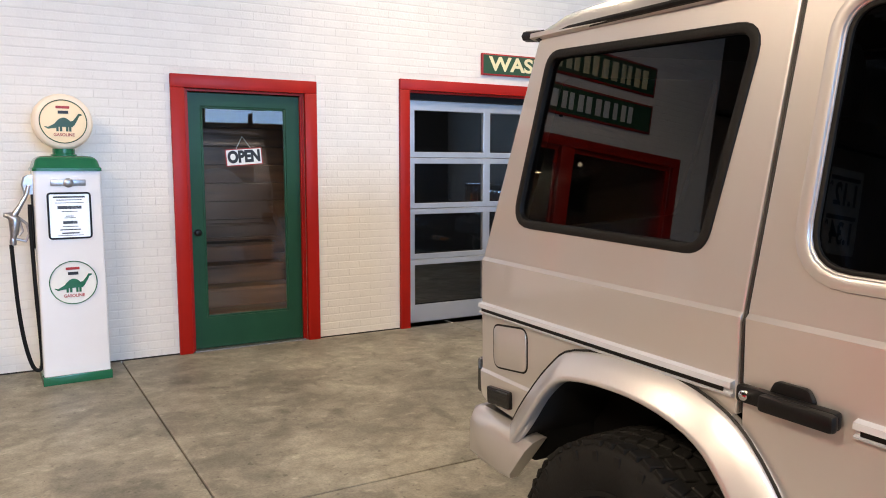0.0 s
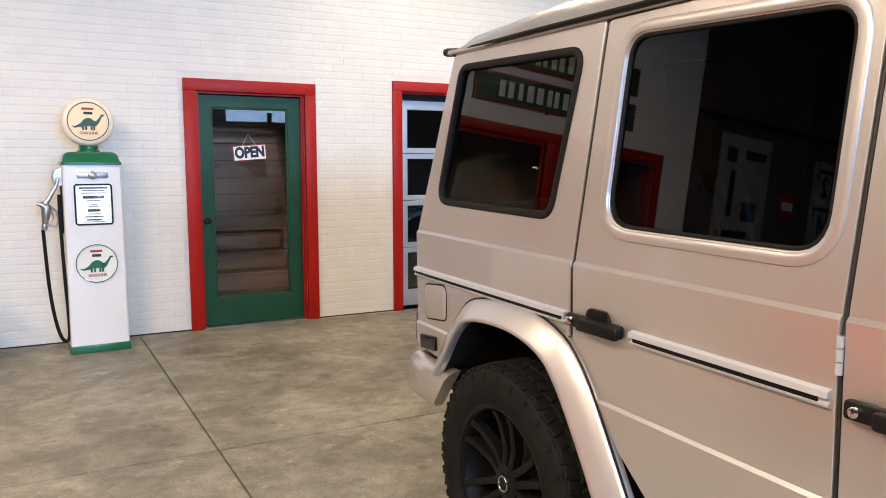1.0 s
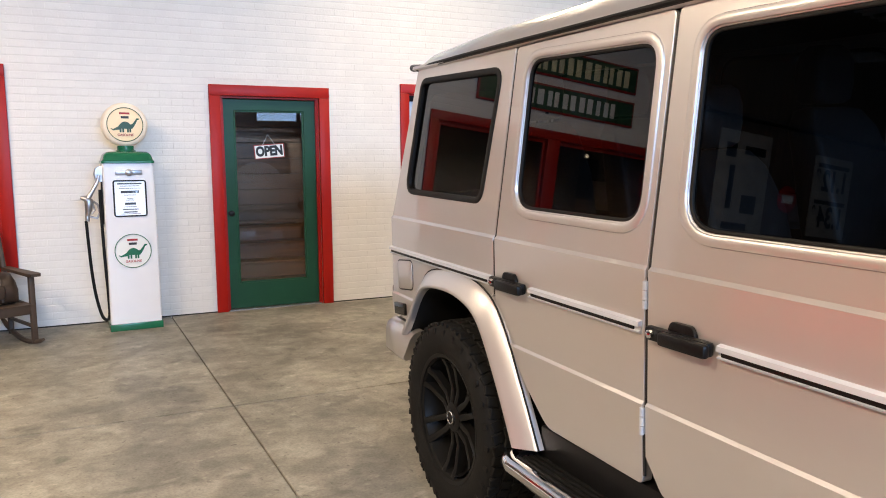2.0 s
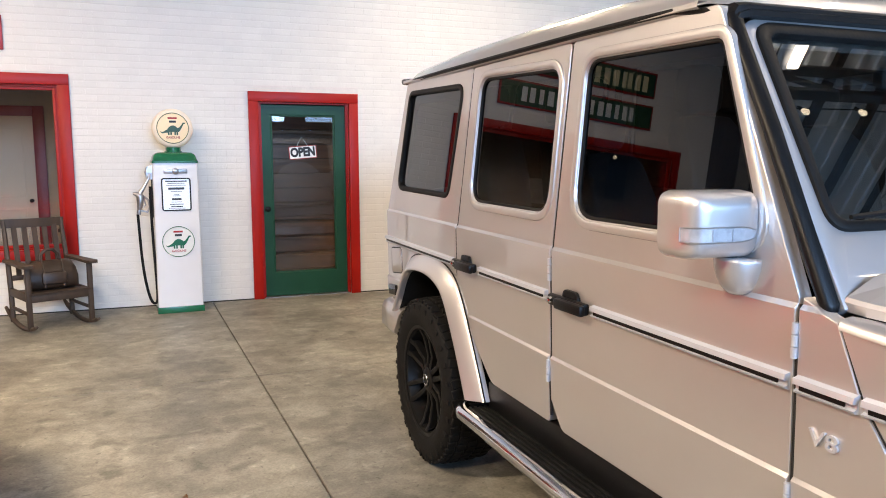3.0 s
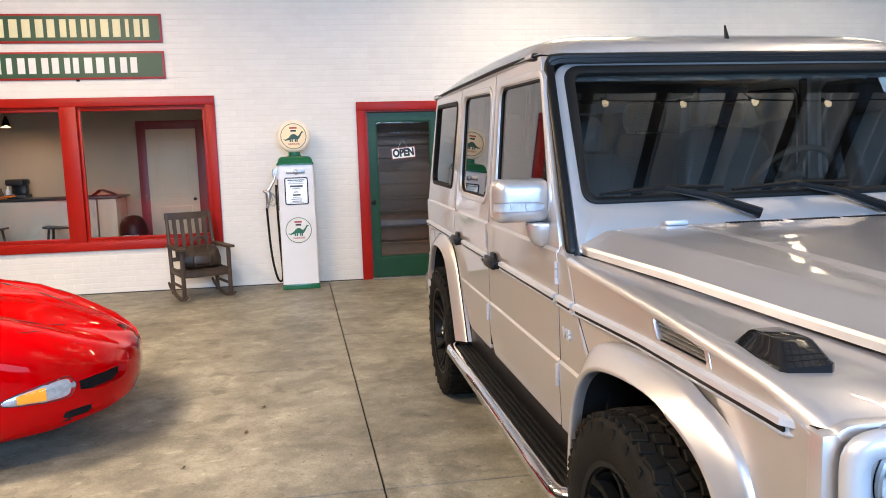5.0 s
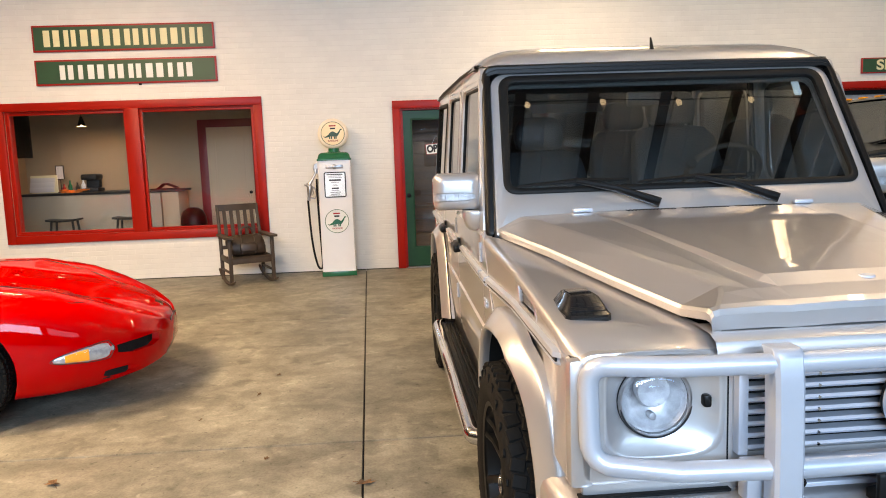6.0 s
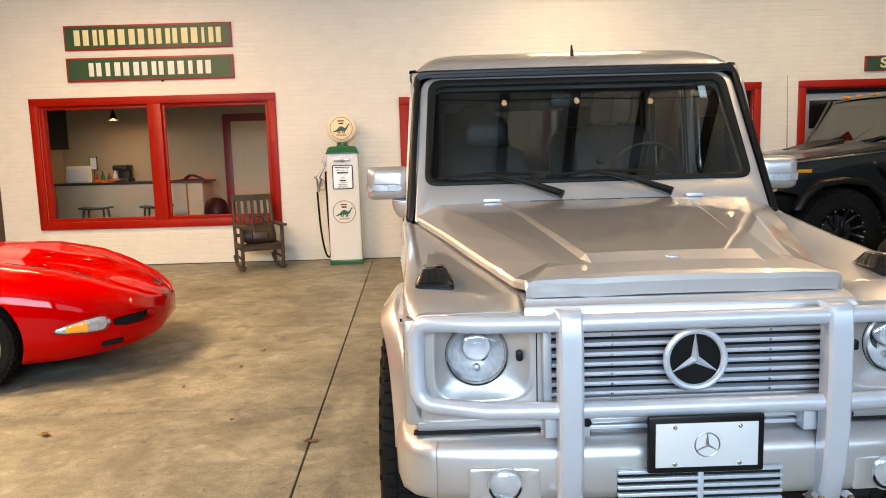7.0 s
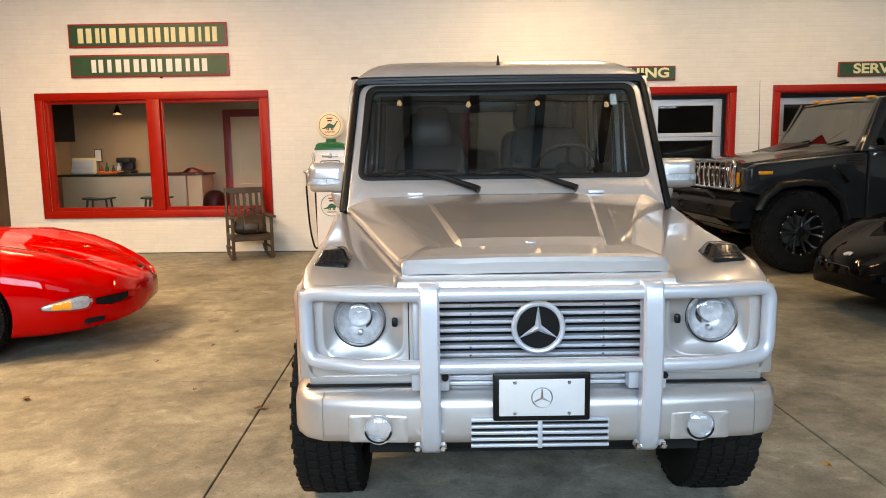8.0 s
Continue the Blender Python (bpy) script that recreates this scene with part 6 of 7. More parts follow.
for s in (-1, 1):
    ol = rounded([(0.02, 0.95), (0.02, 1.22), (-0.10, 1.268), (-1.44, 1.385), (-1.44, 0.62), (-1.18, 0.62), (-1.10, 0.86), (-0.92, 1.02), (-0.40, 1.02), (-0.22, 0.90)], [0.03, 0.04, 0.05, 0.02, 0, 0, 0.08, 0.12, 0.12, 0.05], 4)
    bm = plate(ol, (), 0.12, 0.03)
    for v in bm.verts:
        v.co = Vector((v.co.y, s * (0.955 - v.co.x), v.co.z))
    fen = part("front_fender", bm, M_GREY_CAR, TRUCK, "", 40)
    part("side_marker", box(-0.30, -0.13, min(s * 0.953, s * 0.966), max(s * 0.953, s * 0.966), 1.148, 1.186, 0.006), M_AMBER, fen, "amber side marker")
    part("fender_filler", box(-1.43, 0.0, min(s * 0.70, s * 0.90), max(s * 0.70, s * 0.90), 1.05, 1.27), M_GREY_CAR, fen, "", None)
    bm = bmesh.new()
    for k in range(5):
        box(-1.40, -1.18, min(s * 0.95, s * 0.962), max(s * 0.95, s * 0.962), 1.235 + k * 0.025, 1.248 + k * 0.025, 0.003, bm)
    part("fender_louvre", bm, M_BLACK, fen, "black louvres")
    # flare
    rows = []
    for (a, b), (c, d) in zip([(-1.15, 0.60), (-1.08, 0.84), (-0.91, 0.99), (-0.66, 1.02), (-0.41, 0.99), (-0.24, 0.87), (-0.17, 0.74)], [(-1.24, 0.62), (-1.16, 0.90), (-0.95, 1.07), (-0.66, 1.10), (-0.37, 1.07), (-0.17, 0.93), (-0.09, 0.76)]):
        rows.append([(c, s * 0.95, d), (c, s * 1.0, d - 0.01), ((a + c) / 2, s * 1.025, (b + d) / 2), (a, s * 1.02, b), (a, s * 0.80, b)])
    part("flare", loft(rows), M_BLACK, fen, "black plastic wheel-arch flare", 50)
    # doors and cabin side
    lower = rounded([(-1.455, 0.60), (-1.455, 1.39), (-4.30, 1.39), (-4.30, 0.75), (-3.95, 0.75), (-3.85, 0.95), (-3.6, 1.03), (-3.3, 1.0), (-3.1, 0.80), (-3.05, 0.60)], 0.02, 3)
    bm = plate(lower, (), 0.08, 0.02)
    for v in bm.verts:
        v.co = Vector((v.co.y, s * (0.955 - v.co.x), v.co.z))
    part("body_side", bm, M_GREY_CAR, TRUCK, "", 40)
    wins = [rounded([(-1.53, 1.46), (-1.76, 1.93), (-2.42, 1.94), (-2.42, 1.46)], 0.04, 4), rounded([(-2.54, 1.44), (-2.54, 1.94), (-3.25, 1.94), (-3.25, 1.44)], 0.04, 4), rounded([(-3.37, 1.44), (-3.37, 1.94), (-4.12, 1.92), (-4.18, 1.44)], 0.04, 4)]
    upper = rounded([(-1.375, 1.392), (-1.65, 2.02), (-4.18, 2.02), (-4.30, 1.392)], [0.01, 0.04, 0.05, 0.01], 4)
    bm = plate(upper, wins, 0.05, 0.01)
    for v in bm.verts:
        v.co = Vector((v.co.y, s * (0.93 - v.co.x - (v.co.z - 1.39) * 0.16), v.co.z))
    up = part("cabin_side", bm, M_GREY_CAR, TRUCK, "", 40)
    for wn_ in wins:
        bm = plate(wn_, (), 0.006, 0.001, True)
        for v in bm.verts:
            v.co = Vector((v.co.y, s * (0.915 - v.co.x - (v.co.z - 1.39) * 0.16), v.co.z))
        part("window_glass", bm, M_TINT, up, "dark side window", None)
    mir = part("door_mirror", box(-1.78, -1.66, min(s * 1.02, s * 1.22), max(s * 1.02, s * 1.22), 1.38, 1.60, 0.04), M_CHROME, TRUCK, "chrome door mirror")
    part("mirror_arm", tube([(-1.70, s * 0.92, 1.42), (-1.70, s * 1.06, 1.45)], 0.02, 8), M_BLACK, mir)
    part("door_handle", box(-2.40, -2.22, min(s * 0.955, s * 0.99), max(s * 0.955, s * 0.99), 1.27, 1.31, 0.01), M_CHROME, TRUCK)
    part("door_gap", box(-2.495, -2.485, min(s * 0.95, s * 0.9575), max(s * 0.95, s * 0.9575), 0.62, 1.39), M_INK, TRUCK, "", None)
    part("side_step", tube([(-1.25, s * 1.0, 0.55), (-1.35, s * 1.06, 0.50), (-2.9, s * 1.06, 0.50), (-3.0, s * 1.0, 0.55)], 0.035, 10), M_BLACK, TRUCK)
    part("tow_hook", tube([(0.10, s * 0.42, 0.72), (0.20, s * 0.42, 0.70), (0.22, s * 0.42, 0.76), (0.12, s * 0.42, 0.78)], 0.018, 8), M_BLACK, TRUCK)
    part("hood_latch", loft([[(-1.10 + a, s * (0.958 + o), 1.135 + b) for a, b in ((-0.11, -0.08), (-0.07, -0.11), (0.11, 0.08), (0.08, 0.115))] for o in (0, 0.025)], None, True), M_CHROME, fen, "chrome latch")
# front end
part("grille_panel", box(-0.06, 0.0, -0.76, 0.76, 0.93, 1.235, 0.03), M_CHROME, TRUCK, "chrome grille panel")
for i in range(7):
    y = -0.42 + i * 0.14
    part("grille_slot", box(-0.01, 0.006, y - 0.045, y + 0.045, 0.98, 1.19, 0.012), M_INTERIOR, TRUCK)
for s in (-1, 1):
    lamp = part("headlight", lathe([(0.085, 0), (0.085, 0.02), (0.07, 0.03), (0.004, 0.035)], 28, m=pose(-0.005, s * 0.62, 1.09, 0, 90, 0)), M_LENS, TRUCK, "round headlight")
    part("corner_lamp", box(-0.03, 0.012, min(s * 0.72, s * 0.78), max(s * 0.72, s * 0.78), 1.02, 1.17, 0.01), M_AMBER, TRUCK, "amber corner lamp")
g = part("grille_guard", tube([(0.06, y, z) for y, z in rounded([(-0.78, 0.97), (0.78, 0.97), (0.78, 1.295), (-0.78, 1.295)], 0.06, 5)], 0.022, 10, closed=True), M_CHROME, TRUCK, "chrome tubular grille guard", 60)
for y in (-0.70, -0.56, -0.42, -0.28, -0.14, 0.0, 0.14, 0.28, 0.42, 0.56, 0.70):
    part("guard_bar", tube([(0.06, y, 0.97), (0.07, y, 1.13), (0.06, y, 1.295)], 0.014, 8), M_CHROME, g)
part("front_bumper", loft([[(x, y, z) for x, z in ((-0.05, 0.62), (0.12, 0.62), (0.17, 0.66), (0.17, 0.78), (0.11, 0.84), (-0.05, 0.85))] for y in (-0.93, -0.8, 0.8, 0.93)], None, True), M_BLACK, TRUCK, "black steel front bumper")
part("bumper_guard", tube([(0.16, -0.5, 0.86), (0.24, -0.48, 0.93), (0.24, 0.48, 0.93), (0.16, 0.5, 0.86)], 0.03, 10), M_BLACK, TRUCK)
part("skid_plate", loft([[(x, y, z) for y in (-0.5, 0.5)] for x, z in ((0.14, 0.62), (-0.2, 0.42), (-0.6, 0.36))]), M_STEEL, TRUCK)
# glass house front, roof and cabin
part("windscreen", slab([[(x, y, z) for y in (-0.82 * k, 0, 0.82 * k)] for x, z, k in ((-1.37, 1.455, 1.0), (-1.66, 1.995, 0.94))]), M_TRUCK_GLASS, TRUCK, "large upright windscreen", None)
for s in (-1, 1):
    part("pillar", loft([[(x + 0.03, s * (y - 0.05), z), (x + 0.03, s * y, z), (x - 0.06, s * (y + 0.03), z)] for x, y, z in ((-1.37, 0.89, 1.40), (-1.66, 0.80, 1.99))], None, True), M_GREY_CAR, TRUCK)
part("cowl_panel", box(-1.45, -1.34, -0.84, 0.84, 1.38, 1.458, 0.02), M_BLACK, TRUCK)
for y in (-0.45, 0.30):
    part("wiper", tube([(-1.34, y, 1.47), (-1.375, y + 0.32, 1.52)], 0.014, 6), M_BLACK, TRUCK)
part("roof", loft([[(x, y * k, z - 0.05 * abs(y / 0.85) ** 3) for y in (-0.85, -0.7, -0.35, 0, 0.35, 0.7, 0.85)] for x, z, k in ((-1.63, 1.995, 0.95), (-1.68, 2.03, 0.97), (-1.9, 2.055, 1), (-4.0, 2.06, 1), (-4.2, 2.02, 0.98))]), M_GREY_CAR, TRUCK, "", 50)
for y in (-0.55, -0.275, 0, 0.275, 0.55):
    part("roof_lamp", box(-1.74, -1.67, y - 0.05, y + 0.05, 2.02, 2.046, 0.010), M_AMBER, TRUCK, "amber roof lamp")
part("cabin", box(-4.2, -1.6, -0.80, 0.80, 0.7, 1.35), M_INTERIOR, TRUCK, "", None)
for y in (-0.42, 0.42):
    part("seat", box(-2.75, -2.6, y - 0.26, y + 0.26, 1.3, 1.8, 0.08), M_INTERIOR, TRUCK, "dark seat")
part("back_panel", box(-4.32, -4.28, -0.93, 0.93, 0.7, 2.0, 0.02), M_GREY_CAR, TRUCK)
part("underbody", box(-4.2, -0.05, -0.66, 0.66, 0.50, 1.20), M_INTERIOR, TRUCK, "", None)
part("air_scoop", loft([[(x, y * k, z) for y in (-0.30, 0.30)] + [(x, y * k, z + h) for y in (0.28, -0.28)] for x, z, h, k in ((-1.12, 1.45, 0.05, 1.0), (-0.68, 1.392, 0.004, 0.9))], None, True), M_BLACK, TRUCK, "raised black bonnet scoop")
part("mast_antenna", tube([(-1.05, -0.78, 1.40), (-1.04, -0.785, 1.9), (-1.03, -0.79, 2.35)], [0.006, 0.003, 0.002], 6), M_BLACK, TRUCK, "thin whip antenna")
W22 = wheel_meshes(0.48, 0.27, 0.32, 6, 30, M_BLACK_RIM, True, 0.07, 0.27, (0.008, 0.030, 0.050))
W22["spoke"].materials[0] = M_MACHINED
for s in (-1, 1):
    for x in (-0.66, -3.60):
        w = wheel(W22, pose(x, s * 0.855, 0.48, 0, 0, 90 if s < 0 else -90), TRUCK, False)
        for i in range(16):
            a = 2 * math.pi * i / 16
            part("rim_rivet", lathe([(0.009, 0), (0.009, 0.008), (0.004, 0.011)], 8, m=pose(-W22["face"] - 0.004, 0.255 * math.cos(a), 0.255 * math.sin(a), 0, -90, 0)), M_CHROME, w)

# ---- fuel pump ----
pump = thing("fuel_pump", pose(0.520, 6.205, 0, 0, 0, 3), "restored vintage white fuel pump with green cap, base and lit globe", "fuel pump")
part("base", box(-0.222, 0.222, -0.195, 0.195, 0, 0.062, 0.004), M_GREEN, pump, "green plinth")
body = part("body", loft([[(x * w, y * d, z) for x, y in rounded([(-1, -1), (1, -1), (1, 1), (-1, 1)], 0.10, 4)] for z, w, d in ((0.062, 0.214, 0.178), (0.9, 0.212, 0.176), (1.45, 0.209, 0.172), (1.495, 0.208, 0.171))], None, True), M_WHITE_ENAMEL, pump, "white enamel cabinet", 40)
part("cap", loft([[(x * w, y * d, z) for x, y in rounded([(-1, -1), (1, -1), (1, 1), (-1, 1)], 0.16, 4)] for z, w, d in ((1.490, 0.208, 0.180), (1.492, 0.218, 0.190), (1.510, 0.218, 0.190), (1.520, 0.208, 0.182), (1.562, 0.196, 0.168), (1.580, 0.182, 0.152), (1.592, 0.160, 0.130), (1.596, 0.11, 0.09))], None, True), M_GREEN, pump, "green stepped cap", 35)
part("neck", lathe([(0.085, 1.594), (0.085, 1.604), (0.072, 1.612), (0.072, 1.645)], 30), M_GREEN, pump)
globe = part("globe", lathe([(0.150, -0.078), (0.170, -0.074), (0.186, -0.055), (0.194, -0.02), (0.194, 0.02), (0.186, 0.055), (0.170, 0.074), (0.150, 0.078)], 48, m=pose(0, 0, 1.832, 90), cap=False), M_GLOBE_RIM, pump, "milk-glass globe ring, lit", 60)
for sgn in (1, -1):
    part("globe_face", lathe([(0.156, -0.002), (0.155, 0.004), (0.10, 0.012), (0.003, 0.016)], 44, m=pose(0, -0.070 * sgn, 1.832, 90 * sgn), cap=False), M_GLOBE_FACE, globe, "cream globe face with printed emblem", 60)


def emblem(parent, y, cz, r, dome, ring_mat, shape_mat):
    """Printed round emblem in plain shapes: ring, red bars, green mound with tapering ends."""
    fy = lambda x, z: y - dome * max(0, 1 - (x * x + (z - cz) ** 2) / (r * r))
    ring = [(r * math.cos(a), fy(r * math.cos(a), cz + r * math.sin(a)) - 0.005, cz + r * math.sin(a)) for a in [2 * math.pi * i / 48 for i in range(48)]]
    part("ring", tube(ring, 0.0035, 5, closed=True, flat=1), ring_mat, parent, "dark printed ring")

    def bar(x0, x1, z0, z1, mat, nm):
        part(nm, loft([[(x, fy(x, z) - 0.0025, z) for x in (x0, (x0 + x1) / 2, x1)] for z in (z0, (z0 + z1) / 2, z1)]), mat, parent)

    bar(-0.30 * r, 0.28 * r, cz + 0.60 * r, cz + 0.72 * r, M_SIGN_RED, "red_bar")
    bar(-0.22 * r, 0.22 * r, cz + 0.36 * r, cz + 0.50 * r, M_INK, "dark_bar")
    word = part("lettering", text_mesh("GASOLINE", 0.20 * r, 0.001, M_SIGN_RED, wide=0.95, bold=0.02), None, parent, "red lettering")
    word.location = (0, fy(0, cz - 0.62 * r) - 0.004, cz - 0.62 * r)
    hump = [(x, 0.36 * r * max(0, 1 - (x / (0.43 * r)) ** 2)) for x in [r * (-0.40 + 0.08 * i) for i in range(11)]]
    part("green_mound", loft([[(x, fy(x, cz - 0.25 * r) - 0.0025, cz - 0.25 * r) for x, h in hump], [(x, fy(x, cz - 0.2 * r) - 0.003, cz - 0.21 * r + 0.5 * h) for x, h in hump], [(x, fy(x, cz) - 0.003, cz - 0.18 * r + 1.0 * h) for x, h in hump]]), shape_mat, parent, "plain green shape")
    for a in (-0.27, -0.12, 0.14, 0.27):
        bar((a - 0.05) * r, (a + 0.05) * r, cz - 0.46 * r, cz - 0.22 * r, shape_mat, "green_bar")
    sweep = [(0.26, -0.16, 0.14), (0.46, -0.06, 0.10), (0.60, 0.16, 0.075), (0.68, 0.32, 0.06), (0.80, 0.34, 0.03)]
    part("green_stroke", loft([[(a * r, fy(a * r, cz + b * r) - 0.003, cz + b * r - w * r), (a * r - w * r * 0.6, fy(a * r, cz + b * r) - 0.003, cz + b * r + w * r)] for a, b, w in sweep]), shape_mat, parent)
    sweep = [(-0.26, -0.16, 0.14), (-0.48, -0.24, 0.075), (-0.66, -0.31, 0.045), (-0.80, -0.24, 0.02)]
    part("green_stroke", loft([[(a * r, fy(a * r, cz + b * r) - 0.003, cz + b * r - w * r), (a * r, fy(a * r, cz + b * r) - 0.003, cz + b * r + w * r)] for a, b, w in sweep]), shape_mat, parent)


emblem(globe, -0.074, 1.832, 0.148, 0.012, M_SIGN_GREEN, M_SIGN_GREEN)
sticker = part("emblem_disc", lathe([(0.152, 0), (0.152, 0.0012), (0.003, 0.0012)], 44, m=pose(0, -0.1772, 0.715, 90)), M_SIGN_WHITE, body, "round white emblem", None)
emblem(sticker, -0.1792, 0.715, 0.150, 0.0, M_GREEN, M_GREEN)
fr = rounded([(-0.138, 1.020), (0.138, 1.020), (0.138, 1.345), (-0.138, 1.345)], 0.028, 5)
bm = plate(fr, [inset(fr, 0.013)], 0.012, 0.004)
disp = part("display_frame", place(bm, (0, -0.184, 0), (1, 0, 0), (0, 0, 1)), M_BLACK, body, "black display frame")
part("dial_card", box(-0.130, 0.130, -0.1775, -0.1755, 1.028, 1.338), M_PAPER, disp, "pale dial card", None)
for z, w, h in ((1.312, 0.20, 0.012), (1.292, 0.16, 0.006), (1.272, 0.18, 0.005), (1.240, 0.15, 0.022), (1.212, 0.10, 0.005), (1.180, 0.05, 0.005), (1.168, 0.07, 0.005), (1.136, 0.09, 0.020), (1.108, 0.10, 0.005), (1.086, 0.13, 0.008), (1.062, 0.11, 0.010), (1.046, 0.16, 0.004)):
    part("print_bar", box(-w / 2, w / 2, -0.1785, -0.1776, z - h / 2, z + h / 2), M_INK, disp, "", None)
dg = part("display_glass", box(-0.128, 0.128, -0.182, -0.180, 1.03, 1.336), M_CLEAR, disp, "display glass", None)
dg.visible_shadow = False
em = part("maker_badge", box(-0.11, 0.11, -0.180, -0.170, 1.388, 1.432, 0.004), M_STEEL, body, "cast metal badge")
part("badge_boss", lathe([(0.032, 0), (0.032, 0.008), (0.022, 0.014), (0.003, 0.016)], 24, m=pose(0, -0.178, 1.410, 90)), M_STEEL, em)
# nozzle, hook and hose on the side
hook = part("nozzle_boot", loft([[(-0.205 - a, -0.03 + b, z) for a, b in ((0, -0.035), (0.05 * k, -0.03), (0.06 * k, 0), (0.05 * k, 0.03), (0, 0.035))] for z, k in ((1.33, 1.0), (1.40, 1.25), (1.45, 1.0), (1.465, 0.5))], None, True), M_STEEL, pump, "cast nozzle boot", 50)
part("side_channel", box(-0.222, -0.200, -0.035, 0.03, 0.95, 1.42, 0.008), M_BLACK, pump)
noz = part("nozzle", tube([(-0.235, -0.06, 1.39), (-0.25, -0.06, 1.33), (-0.30, -0.065, 1.24), (-0.335, -0.07, 1.185)], [0.014, 0.015, 0.017, 0.024], 10), M_STEEL, pump, "cast aluminium fuel nozzle", 60)
part("nozzle_body", tube([(-0.395, -0.07, 1.195), (-0.36, -0.07, 1.19), (-0.33, -0.07, 1.165), (-0.335, -0.07, 1.09), (-0.345, -0.07, 1.03)], [0.012, 0.026, 0.038, 0.030, 0.018], 12), M_STEEL, noz, "", 60)
part("trigger_guard", tube([(-0.315, -0.07, 1.18), (-0.26, -0.07, 1.13), (-0.245, -0.07, 1.06), (-0.27, -0.07, 1.01), (-0.335, -0.07, 1.03)], 0.010, 8), M_STEEL, noz)
part("trigger", tube([(-0.30, -0.07, 1.15), (-0.285, -0.07, 1.08), (-0.31, -0.07, 1.05)], 0.008, 6), M_STEEL, noz)
part("swivel", lathe([(0.018, 0), (0.022, 0.02), (0.018, 0.05)], 12, m=pose(-0.347, -0.07, 0.985)), M_STEEL, noz)
path = []
ctrl = [(-0.347, 0.99), (-0.340, 0.80), (-0.328, 0.55), (-0.305, 0.32), (-0.27, 0.15), (-0.235, 0.095), (-0.205, 0.13), (-0.205, 0.32), (-0.215, 0.6), (-0.222, 0.9), (-0.225, 1.16), (-0.222, 1.28)]
for i, (x, z) in enumerate(ctrl[:-1]):
    p0, p1, p2, p3 = ctrl[max(0, i - 1)], ctrl[i], ctrl[i + 1], ctrl[min(len(ctrl) - 1, i + 2)]
    for j in range(4):
        t = j / 4
        cr = lambda a, b, c, d: 0.5 * (2 * b + (c - a) * t + (2 * a - 5 * b + 4 * c - d) * t * t + (3 * b - a - 3 * c + d) * t ** 3)
        path.append((cr(p0[0], p1[0], p2[0], p3[0]) - 0.012, -0.075, cr(p0[1], p1[1], p2[1], p3[1])))
part("hose", tube(path, 0.0135, 10), M_RUBBER, pump, "black rubber hose", 60)

# ---- rocking chair with bag ----
chair = thing("rocking_chair", pose(-0.61, 5.87, 0, 0, 0, 24) @ Matrix.Scale(1.06, 4), "weathered brown wooden rocking chair by the window", "chair")
for s in (-1, 1):
    x = s * 0.245
    arc = [(x, -0.42 + 0.86 * t, 0.018 + 0.085 * (2 * t - 0.85) ** 2) for t in [i / 10 for i in range(11)]]
    part("rocker", tube(arc, [0.014] + [0.02] * 9 + [0.014], 6, flat=0.8), M_WOOD, chair)
    part("front_leg", box(x - 0.020, x + 0.020, -0.275, -0.235, 0.03, 0.555, 0.006), M_WOOD, chair)
    part("back_post", tube([(x, 0.235, 0.03), (x, 0.24, 0.28), (x * 0.98, 0.30, 0.58), (x * 0.96, 0.375, 0.91)], [0.021, 0.022, 0.021, 0.017], 6), M_WOOD, chair)
    part("armrest", loft([[(x + dx * w + s * 0.01, y, z) for dx, z in ((-1, 0.552), (1, 0.552), (1, 0.575), (-1, 0.575))] for y, w in ((-0.335, 0.035), (-0.30, 0.048), (-0.1, 0.042), (0.30, 0.030))], None, True), M_WOOD, chair)
    part("stretcher", box(x - 0.011, x + 0.011, -0.24, 0.23, 0.145, 0.170, 0.004), M_WOOD, chair)
    part("seat_rail", box(x - 0.013, x + 0.013, -0.24, 0.235, 0.262, 0.330, 0.004), M_WOOD, chair)
part("seat", loft([[(x, y, z) for x in (-0.25, -0.1, 0.1, 0.25)] for y, z in ((-0.275, 0.315), (-0.28, 0.335), (-0.1, 0.325), (0.2, 0.305), (0.235, 0.30))]), M_WOOD, chair)
part("front_rail", box(-0.225, 0.225, -0.272, -0.244, 0.258, 0.330, 0.004), M_WOOD, chair)
part("top_rail", loft([[(x, 0.372 + dy - 0.03 * (1 - (x / 0.24) ** 2), z) for dy, z in ((-0.014, 0.845), (0.012, 0.84), (0.016, 0.915), (-0.010, 0.92))] for x in (-0.255, -0.13, 0, 0.13, 0.255)], None, True), M_WOOD, chair)
part("lower_rail", box(-0.225, 0.225, 0.255, 0.28, 0.385, 0.43, 0.004), M_WOOD, chair)
for i in range(5):
    x = -0.165 + i * 0.0825
    part("slat", loft([[(x - 0.021, y - 0.006, z), (x + 0.021, y - 0.006, z), (x + 0.021, y + 0.006, z), (x - 0.021, y + 0.006, z)] for y, z in ((0.268, 0.42), (0.295, 0.62), (0.35, 0.86))], None, True), M_WOOD, chair)

